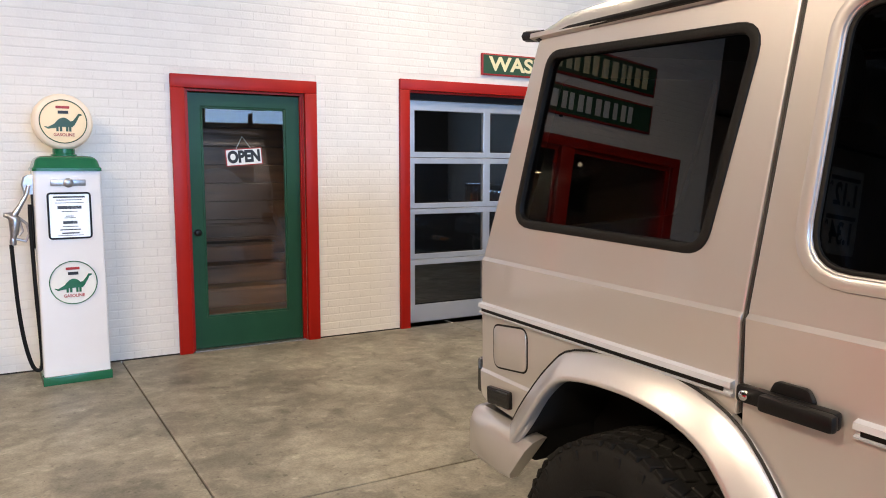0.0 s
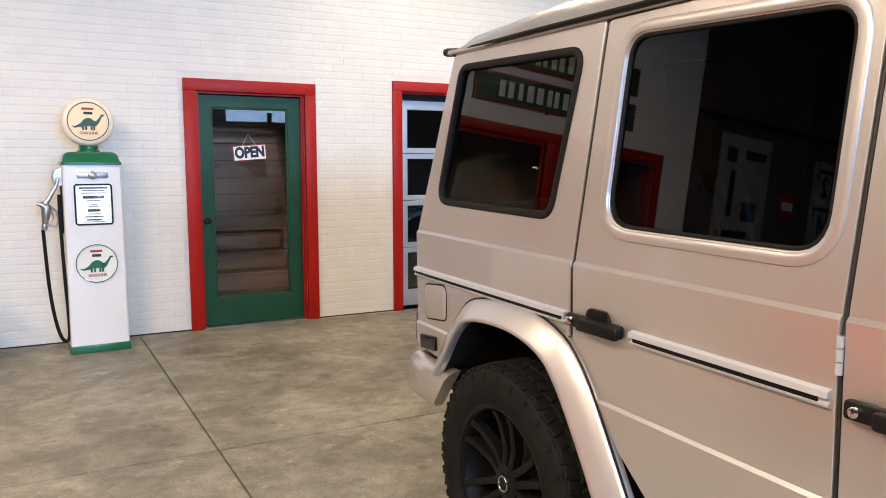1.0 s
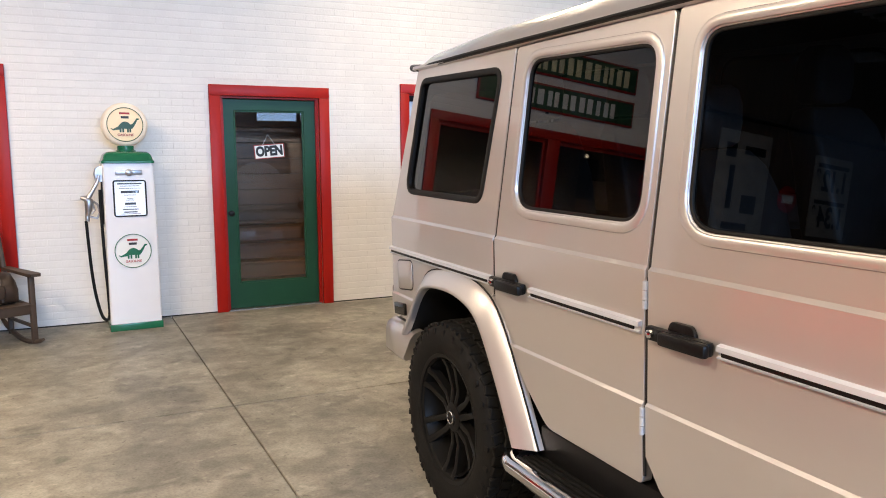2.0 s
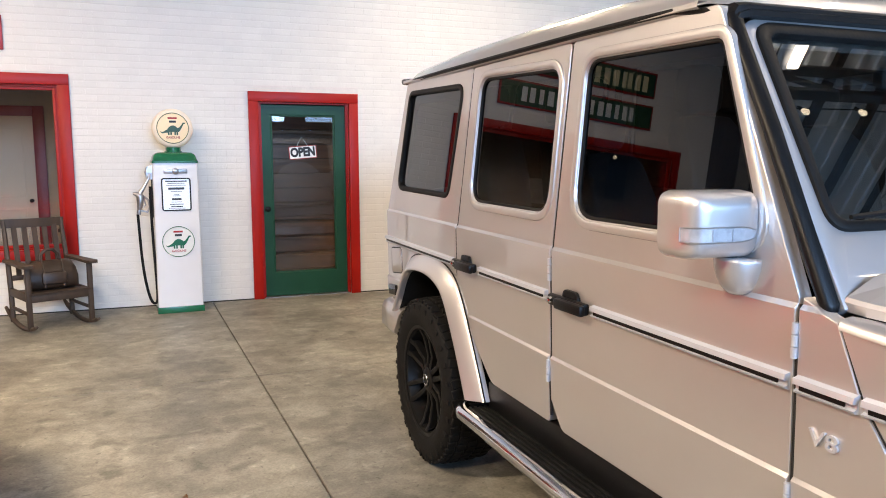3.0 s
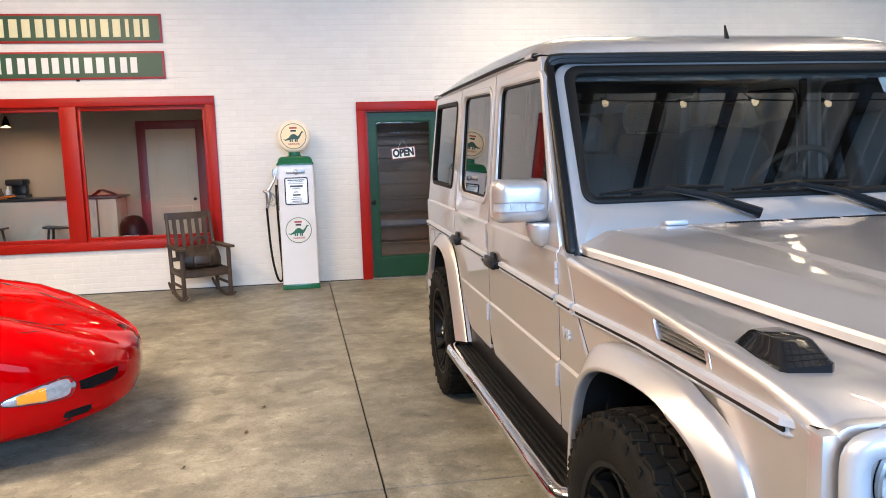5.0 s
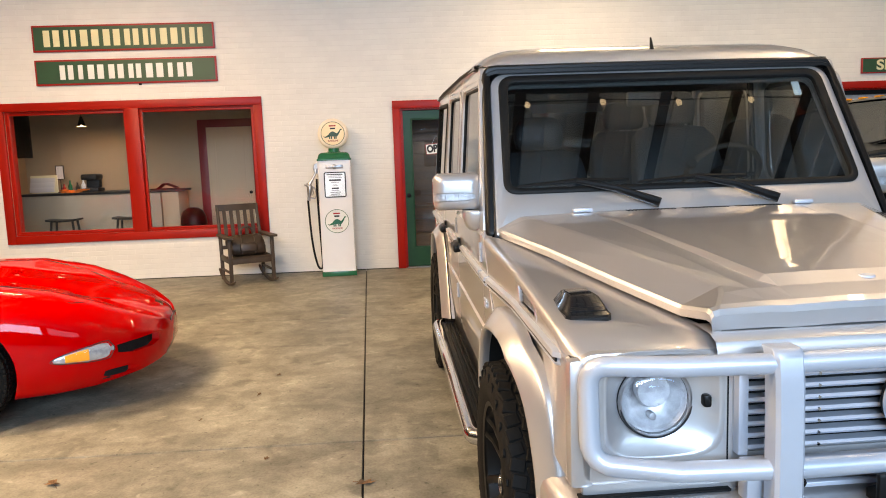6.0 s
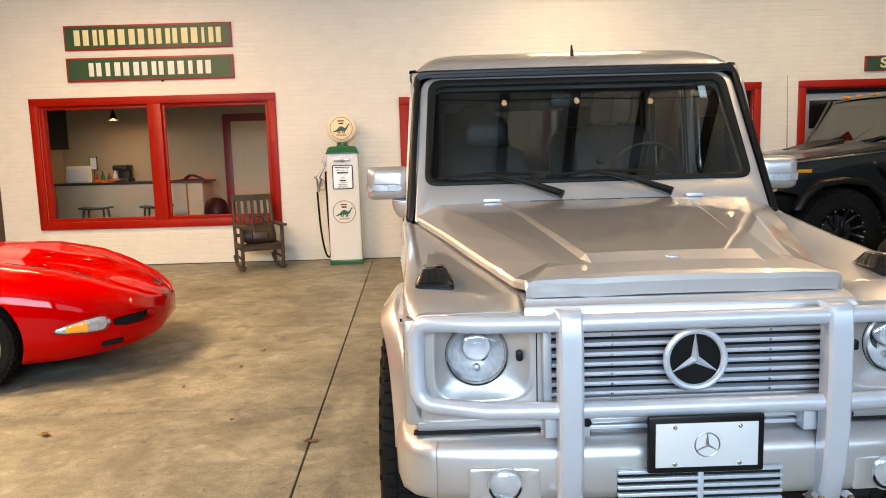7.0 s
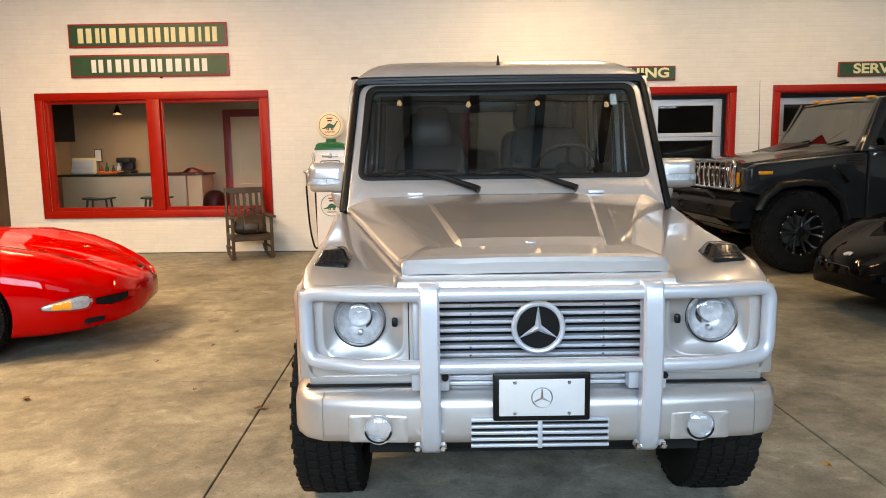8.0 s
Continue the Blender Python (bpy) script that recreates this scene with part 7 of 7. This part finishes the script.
bag = thing("leather_bag", chair.matrix_world @ pose(0.01, -0.03, 0.330, -8, 0, -4), "worn brown leather holdall on the rocking chair", "bag")
rows = []
for z, w, d in ((0.0, 0.17, 0.075), (0.02, 0.198, 0.095), (0.10, 0.205, 0.10), (0.17, 0.19, 0.085), (0.225, 0.165, 0.045), (0.245, 0.15, 0.02)):
    rows.append([(x * w + 0.004 * math.sin(9 * x + 20 * z), y * d + 0.006 * math.sin(7 * x), z + 0.004 * math.sin(11 * x)) for x, y in rounded([(-1, -1), (0, -1.08), (1, -1), (1, 1), (0, 1.05), (-1, 1)], 0.35, 4)])
part("pouch", loft(rows, None, True), M_LEATHER, bag, "", 70)
part("front_pocket", box(-0.10, 0.10, -0.125, -0.09, 0.03, 0.14, 0.02), M_LEATHER, bag)
for sgn in (-1, 1):
    part("handle", tube([(-0.075, sgn * 0.03, 0.235), (-0.07, sgn * 0.035, 0.295), (-0.03, sgn * 0.04, 0.335), (0.03, sgn * 0.04, 0.335), (0.07, sgn * 0.035, 0.295), (0.075, sgn * 0.03, 0.235)], 0.010, 8), M_LEATHER, bag)
for x in (-0.075, 0.075):
    part("strap", tube([(x, -0.103, 0.01), (x, -0.112, 0.1), (x, -0.092, 0.18), (x, -0.04, 0.24)], 0.008, 6), M_LEATHER, bag)

# ---- office ----
inner = thing("door_2", pose(0, 0, 0), "cream two-panel inner door in a red frame toned down for shade", "door", kind="structure")
# darker copy of the red trim, with the office's dimness in its colour
M_RED_SHADED = material("shaded_red_paint", (0.20, 0.010, 0.012), 0.45, vary=0.1, scale=3)
part("leg", box(-2.176, -2.03, 10.02, 10.06, 0, 2.28, 0.004), M_RED_SHADED, inner)
part("leg", box(-1.235, -1.09, 10.02, 10.06, 0, 2.28, 0.004), M_RED_SHADED, inner)
part("head", box(-2.03, -1.235, 10.018, 10.06, 2.14, 2.28, 0.004), M_RED_SHADED, inner)
lf = part("leaf", box(-2.03, -1.235, 10.03, 10.058, 0.01, 2.14, 0.003), M_CREAM_PAINT, inner, "cream door leaf")
for z0, z1 in ((0.18, 0.86), (1.02, 1.98)):
    ol = [(-1.90, z0), (-1.365, z0), (-1.365, z1), (-1.90, z1)]
    part("panel_mould", place(plate(ol, [inset(ol, 0.02)], 0.01, 0.004), (0, 10.022, 0), (1, 0, 0), (0, 0, 1)), M_CREAM_PAINT, lf)
part("knob", lathe([(0.026, 0), (0.012, 0.01), (0.012, 0.03), (0.028, 0.045), (0.02, 0.06), (0.003, 0.064)], 18, m=pose(-1.30, 10.03, 0.97, 90)), M_BLACK, lf, "dark round knob")

counter = thing("bar_counter", pose(0, 0, 0), "beige bar counter with a dark stone top", "counter")
part("front_panel", box(-4.9, -2.62, 9.10, 9.13, 0, 1.06, 0.004), M_COUNTER, counter)
part("end_panel", box(-2.60, -2.33, 9.10, 9.70, 0, 1.06, 0.006), M_CREAM_PAINT, counter, "pale cream end panel")
part("worktop", box(-4.95, -2.28, 9.04, 9.75, 1.062, 1.100, 0.006), M_INK, counter, "dark polished worktop")


def stool(x, y):
    s = thing("bar_stool", pose(x, y, 0), "dark wooden saddle-seat bar stool", "stool", "stools at the counter")
    part("seat", loft([[(a, b, 0.70 + 0.02 * (a / 0.24) ** 2 + dz) for b, dz in ((-0.13, -0.03), (-0.13, 0), (0.13, 0), (0.13, -0.03))] for a in (-0.24, -0.12, 0, 0.12, 0.24)], None, True), M_INK, s)
    for sx in (-1, 1):
        for sy in (-1, 1):
            part("leg", tube([(sx * 0.23, sy * 0.15, 0), (sx * 0.16, sy * 0.09, 0.69)], 0.019, 6), M_INK, s)
        part("rung", tube([(sx * 0.21, -0.14, 0.2), (sx * 0.21, 0.14, 0.2)], 0.012, 6), M_INK, s)


stool(-3.95, 8.5)
stool(-2.93, 8.5)
bin_ = thing("dome_bin", pose(-2.05, 8.9, 0), "black bin with a domed lid and pale lettering bars", "bin")
part("drum", lathe([(0.19, 0), (0.205, 0.01), (0.205, 0.52), (0.21, 0.53)], 32), M_BLACK, bin_, "", 50)
part("lid", lathe([(0.212, 0.525), (0.212, 0.56), (0.20, 0.65), (0.16, 0.74), (0.09, 0.79), (0.003, 0.805)], 32), M_BLACK, bin_, "glossy domed lid", 60)
for i in range(6):
    a = math.radians(-118 + i * 11)
    part("print_bar", box(-0.012, 0.012, -0.003, 0.0, 0, 0.05), M_SIGN_WHITE, bin_, "", None).matrix_basis = pose(0.209 * math.cos(a), 0.209 * math.sin(a), 0.465, 0, 0, math.degrees(a) + 90)
pl = thing("pendant_lamp", pose(-3.80, 9.12, 0), "small pendant lamp with a lit bulb", "lamp")
part("cord", tube([(0, 0, 2.75), (0, 0, 2.33)], 0.004, 6), M_BLACK, pl)
part("cage", lathe([(0.018, 2.34), (0.03, 2.30), (0.065, 2.20), (0.06, 2.20), (0.026, 2.295)], 16, cap=False), M_BLACK, pl)
part("bulb", lathe([(0.012, 2.28), (0.035, 2.235), (0.03, 2.205), (0.004, 2.19)], 14), M_BULB, pl, "lit bulb", 60)
sl = thing("spot_lamp", pose(-4.75, 9.3, 0), "small ceiling spot, switched on", "lamp")
part("stem", tube([(0, 0, 2.75), (0, 0, 2.47)], 0.008, 6), M_BLACK, sl)
part("bulb", lathe([(0.01, 2.47), (0.035, 2.44), (0.03, 2.41), (0.004, 2.40)], 14), M_BULB, sl, "lit bulb", 60)
dl = thing("dome_lamp", pose(-1.30, 8.6, 0), "shallow dark dome ceiling lamp", "lamp")
part("shade", lathe([(0.02, 2.62), (0.06, 2.60), (0.17, 2.50), (0.18, 2.47), (0.165, 2.475), (0.05, 2.58)], 28, cap=False), M_STEEL, dl, "", 60)
part("stem", tube([(0, 0, 2.75), (0, 0, 2.6)], 0.012, 6), M_BLACK, dl)
area_light("office_dome_light", pose(-1.30, 8.6, 2.46), 0.2, 0.2, 7, (1.0, 0.74, 0.44))
area_light("office_pendant_light", pose(-3.80, 9.12, 2.18), 0.12, 0.12, 18, (1.0, 0.74, 0.44))
tv = thing("wall_screen", pose(-5.02, 9.55, 2.06, 0, 0, 0), "dark flat screen on a bracket, switched off", "screen")
part("panel", box(-0.19, 0.19, -0.03, 0.03, -0.36, 0.36, 0.01), M_SMOKE, tv)
part("bracket", box(-0.20, 0.0, 0.03, 0.08, -0.05, 0.05), M_BLACK, tv)
rack = thing("wire_rack", pose(-4.62, 9.35, 1.10), "pale rack of cards on the counter", "rack")
part("back", box(-0.22, 0.22, 0.06, 0.08, 0, 0.30, 0.004), M_CREAM, rack)
for i in range(3):
    part("pocket", box(-0.20, 0.20, -0.04 + i * 0.03, -0.03 + i * 0.03, 0.02 + i * 0.08, 0.10 + i * 0.08, 0.003), M_PAPER, rack)
fr = thing("card_holder", pose(-4.36, 9.45, 1.10), "standing card holder with a printed card", "card holder")
part("frame", box(-0.07, 0.07, -0.01, 0.01, 0.22, 0.46, 0.006), M_INK, fr)
part("card", box(-0.055, 0.055, -0.013, -0.0101, 0.235, 0.445), M_PAPER, fr, "", None)
part("stand", box(-0.05, 0.05, -0.04, 0.04, 0, 0.015, 0.004), M_INK, fr)
part("stem", tube([(0, 0, 0.01), (0, 0, 0.23)], 0.006, 6), M_INK, fr)
rng = random.Random(11)
M_ORANGE = material("orange_cloth", (0.75, 0.16, 0.02), 0.8, vary=0.3, scale=20, bump=0.5)
for i, (x, hh, mat, nm, lb) in enumerate(((-4.20, 0.20, M_GREEN, "bottle", "green glass bottle"), (-4.08, 0.16, M_WOOD, "bottle", "brown glass bottle"), (-3.98, 0.22, M_SIGN_WHITE, "bottle", "pale bottle"), (-4.30, 0.14, M_SIGN_RED, "bottle", "red bottle"))):
    solo(nm, lathe([(0.03, 0), (0.034, 0.01), (0.034, hh * 0.55), (0.014, hh * 0.75), (0.012, hh), (0.016, hh + 0.005)], 14, m=pose(x, 9.42, 1.10)), mat, lb + " on the counter", "bottle", "bottles on the counter")
solo("coffee_machine", join(box(-3.98, -3.70, 9.30, 9.60, 1.10, 1.16, 0.01), join(box(-3.95, -3.73, 9.45, 9.60, 1.16, 1.38, 0.03), box(-3.97, -3.71, 9.28, 9.60, 1.30, 1.40, 0.03))), M_INK, "black coffee machine on the counter", "coffee machine")
bm = bmesh.new()
for i in range(9):
    join(bm, moved(box(-0.09, 0.09, -0.05, 0.05, 0, 0.02, 0.008), pose(-4.05 + rng.uniform(-0.18, 0.25), 9.22 + rng.uniform(-0.05, 0.05), 1.10 + 0.012 * (i % 4), 0, 0, rng.uniform(-60, 60))))
solo("orange_cloths", bm, M_ORANGE, "heap of orange cloths on the counter", "cloth")
bk = thing("leaning_binder", pose(-2.62, 9.35, 1.10), "open black binder on the counter end", "binder")
part("base_board", box(-0.24, 0.20, -0.15, 0.15, 0, 0.012, 0.003), M_RUBBER, bk)
part("cover", loft([[(x, y, z) for y in (-0.15, 0.15)] for x, z in ((-0.10, 0.012), (0.02, 0.10), (0.03, 0.095), (0.22, 0.02))]), M_RUBBER, bk)
solo("side_table", join(box(-0.95, -0.45, 9.55, 10.0, 0.55, 0.60, 0.01), join(box(-0.92, -0.86, 9.58, 9.97, 0, 0.55), box(-0.54, -0.48, 9.58, 9.97, 0, 0.55))), M_DARKWOOD, "dark side table in the office", "table")

# stair in the lobby
stair = thing("staircase", pose(0, 0, 0), "straight stair of stained pine treads and risers", "stairs")
for i in range(10):
    z, y = 0.185 * (i + 1), 7.15 + i * 0.265
    part("riser", box(1.10, 2.52, y, y + 0.02, z - 0.185, z - 0.03), M_PLANK, stair, smooth=None)
    part("tread", box(1.08, 2.54, y - 0.03, y + 0.27, z - 0.03, z, 0.006), M_PLANK, stair)
part("stringer", loft([[(x, y, z) for x in (2.545, 2.60)] for y, z in ((7.10, 0), (7.10, 0.32), (9.7, 2.16), (9.7, 0))], None, False), M_PLANK, stair, "", None)

# ---- signs on the dark timber wall ----
ps = thing("price_sign", pose(-7.40, WALL_Y + 0.092, 2.12), "white fuel price sign with black numerals", "sign")
part("board", box(-0.44, 0.44, -0.02, 0, -0.62, 0.62, 0.004), M_OLD_PAPER, ps)
for body_, z in (("1.12", 0.24), ("1.34", -0.32)):
    part("lettering", text_mesh(body_, 0.44, 0.003, M_INK, wide=0.8), None, ps).location = (-0.06, -0.0225, z)
    part("lettering", text_mesh("9", 0.2, 0.003, M_INK, wide=0.8), None, ps).location = (0.34, -0.0225, z + 0.10)
    part("print_bar", box(-0.36, 0.36, -0.023, -0.0205, z + 0.21, z + 0.27), M_INK, ps, "", None)
for x, z, r, mat in ((-6.45, 2.0, 0.20, M_SIGN_RED),):
    d = thing("round_sign", pose(x, WALL_Y + 0.095, z), "old round enamel sign on the timber wall", "sign")
    part("disc", lathe([(r, 0), (r, 0.015), (r - 0.02, 0.02), (0.004, 0.02)], 36, m=pose(0, 0, 0, 90)), mat, d)
    part("print_bar", box(-r * 0.6, r * 0.6, -0.023, -0.020, -0.06, 0.06), M_SIGN_WHITE, d, "", None)

po = thing("poster_board", pose(-5.45, WALL_Y + 0.092, 2.05), "pale worn poster board with dark shapes on the timber wall", "sign")
part("board", box(-0.52, 0.52, -0.02, 0, -0.80, 0.80, 0.004), M_OLD_PAPER, po)
for x, z, w, h in ((-0.2, 0.55, 0.42, 0.12), (0.28, 0.52, 0.20, 0.20), (0.22, 0.0, 0.10, 0.62), (-0.18, -0.22, 0.30, 0.26), (0.05, -0.55, 0.5, 0.10)):
    part("print_bar", box(x - w / 2, x + w / 2, -0.023, -0.0205, z - h / 2, z + h / 2), M_INK, po, "", None)
shelf = solo("wall_shelf", box(-9.6, -4.45, WALL_Y - 0.12, WALL_Y + 0.095, 3.02, 3.07, 0.005), M_DARKWOOD, "dark timber shelf along the wall", "shelf")

# ---- dry leaves on the floor ----
M_LEAF = material("dry_leaf", (0.16, 0.075, 0.03), 0.7, vary=0.4, scale=30)
M_LEAF_GOLD = material("golden_dry_leaf", (0.55, 0.22, 0.03), 0.7, vary=0.3, scale=30)


def leaf_bm(rng, size):
    bm = bmesh.new()
    cs, tips = bm.verts.new((0, 0, 0.006)), []
    for i in range(10):
        a = 2 * math.pi * i / 10
        r = size * (1.0 if i % 2 == 0 else 0.45) * rng.uniform(0.75, 1.1)
        tips.append(bm.verts.new((r * math.cos(a), 0.7 * r * math.sin(a), rng.uniform(0.001, 0.02))))
    for i in range(10):
        bm.faces.new((cs, tips[i], tips[(i + 1) % 10]))
    return tube([(0, 0, 0.006), (-size * 1.1, size * 0.2, 0.004)], 0.0015, 5, bm)


for x, y, size, mat, lb in ((-0.396, -0.036, 0.055, M_LEAF, "brown"), (0.592, 0.124, 0.025, M_LEAF, "brown"), (1.115, -0.225, 0.06, M_LEAF, "brown"), (0.423, 1.624, 0.028, M_LEAF, "brown"), (0.363, 1.20, 0.026, M_LEAF, "brown"), (0.10, 0.76, 0.016, M_LEAF, "brown"), (3.99, -1.06, 0.035, M_LEAF_GOLD, "golden")):
    solo("dry_leaf", leaf_bm(rng, size), mat, "curled %s dry leaf on the concrete" % lb, "leaf", "fallen leaves", m=pose(x, y, 0, 0, 0, rng.uniform(0, 360)), smooth=None)

# ---- bare trees outside the high front windows ----
M_BARK = material("grey_bark", (0.14, 0.12, 0.10), 0.9, vary=0.3, scale=8)
trng = random.Random(21)
for i in range(26):
    x, y = -11 + i * 0.95 + trng.uniform(-0.3, 0.3), trng.uniform(-17, -13)
    t = thing("bare_tree", pose(x, y, -0.26), "bare winter tree trunk outside the front windows", "tree", "bare trees outside")
    lean = trng.uniform(-0.4, 0.4)
    r = trng.uniform(0.07, 0.16)
    part("trunk", tube([(0, 0, 0), (lean * 0.3, 0, 3), (lean, 0.1, 6), (lean * 1.6, 0.1, 10)], [r, r * 0.85, r * 0.6, r * 0.2], 7), M_BARK, t)
    for k in range(4):
        z = 3 + k * 1.1
        s = trng.choice((-1, 1))
        part("limb", tube([(lean * z / 6, 0, z), (lean * z / 6 + s * 0.6, trng.uniform(-0.4, 0.4), z + 0.9), (lean * z / 6 + s * 1.0, 0, z + 1.9)], [r * 0.35, r * 0.22, r * 0.06], 5), M_BARK, t)

# ---- painted bricks of the long wall ----
COURSE, LONG = 0.0677, 0.2032
TRIMS = [(-3.805, -0.41, 0.535, 2.355), (1.295, 2.49, -1, 2.245), (3.287, 6.313, -1, 2.318), (6.837, 9.863, -1, 2.318)]


def brick_verts(w, h, rng):
    d, c, e = 0.0042 + rng.uniform(-0.00015, 0.00015), 0.0046, 0.0003
    t = [rng.uniform(-0.00015, 0.00015) for _ in range(4)]
    base = [(0, 0.001, 0), (w, 0.001, 0), (w, 0.001, h), (0, 0.001, h)]
    mid = [(0, -d * 0.8, 0), (w, -d * 0.8, 0), (w, -d * 0.8, h), (0, -d * 0.8, h)]
    top = [(e, -d + t[0], c), (w - e, -d + t[1], c), (w - e, -d + t[2], h - c), (e, -d + t[3], h - c)]
    return base + mid + top


BRICK_FACES = [(8, 9, 10, 11)] + [(4 + i, 4 + (i + 1) % 4, 8 + (i + 1) % 4, 8 + i) for i in range(4)] + [(i, (i + 1) % 4, 4 + (i + 1) % 4, 4 + i) for i in range(4)]
rng = random.Random(5)
J = 0.0078
single, verts, faces = [], [], []
for k in range(int(TOP / COURSE)):
    z0, z1 = k * COURSE + J / 2, (k + 1) * COURSE - J / 2
    x = LEFT_END - (LONG / 2 if k % 2 else 0)
    while x < 12.9:
        a, b = max(x + 0.0001, LEFT_END), x + LONG - 0.0001
        spans = [(a, b)]
        for ta, tb, tc, td in TRIMS:
            if z1 > tc and z0 < td:
                nxt = []
                for p, q in spans:
                    if q <= ta or p >= tb:
                        nxt.append((p, q))
                    else:
                        if p < ta - 0.02:
                            nxt.append((p, ta - 0.003))
                        if q > tb + 0.02:
                            nxt.append((tb + 0.003, q))
                spans = nxt
        for p, q in spans:
            if q - p < 0.02:
                continue
            zj = rng.uniform(-0.0012, 0.0012)
            if -0.45 < p < 1.30 and k < 34 and len(single) < 300:
                single.append((p, z0 + zj, q - p, z1 - z0))
            else:
                n = len(verts)
                verts += [(p + vx, WALL_Y + vy, z0 + zj + vz) for vx, vy, vz in brick_verts(q - p, z1 - z0, rng)]
                faces += [tuple(n + i for i in f) for f in BRICK_FACES]
        x += LONG
me = bpy.data.meshes.new("bricks")
me.from_pydata(verts, [], faces)
me.materials.append(M_BRICK)
tagged(part("bricks", me, None, wall_north), kind="stuff")
shared = {}
for p, z, w, h in single:
    key = (round(w, 2), rng.randrange(3))
    if key not in shared:
        bme = bpy.data.meshes.new("brick")
        bme.from_pydata(brick_verts(key[0] if abs(key[0] - w) < 0.006 else w, h, rng), [], BRICK_FACES)
        bme.materials.append(M_BRICK_ONE)
        shared[key] = bme
    part("brick", shared[key], None, wall_north).location = (p, WALL_Y, z)
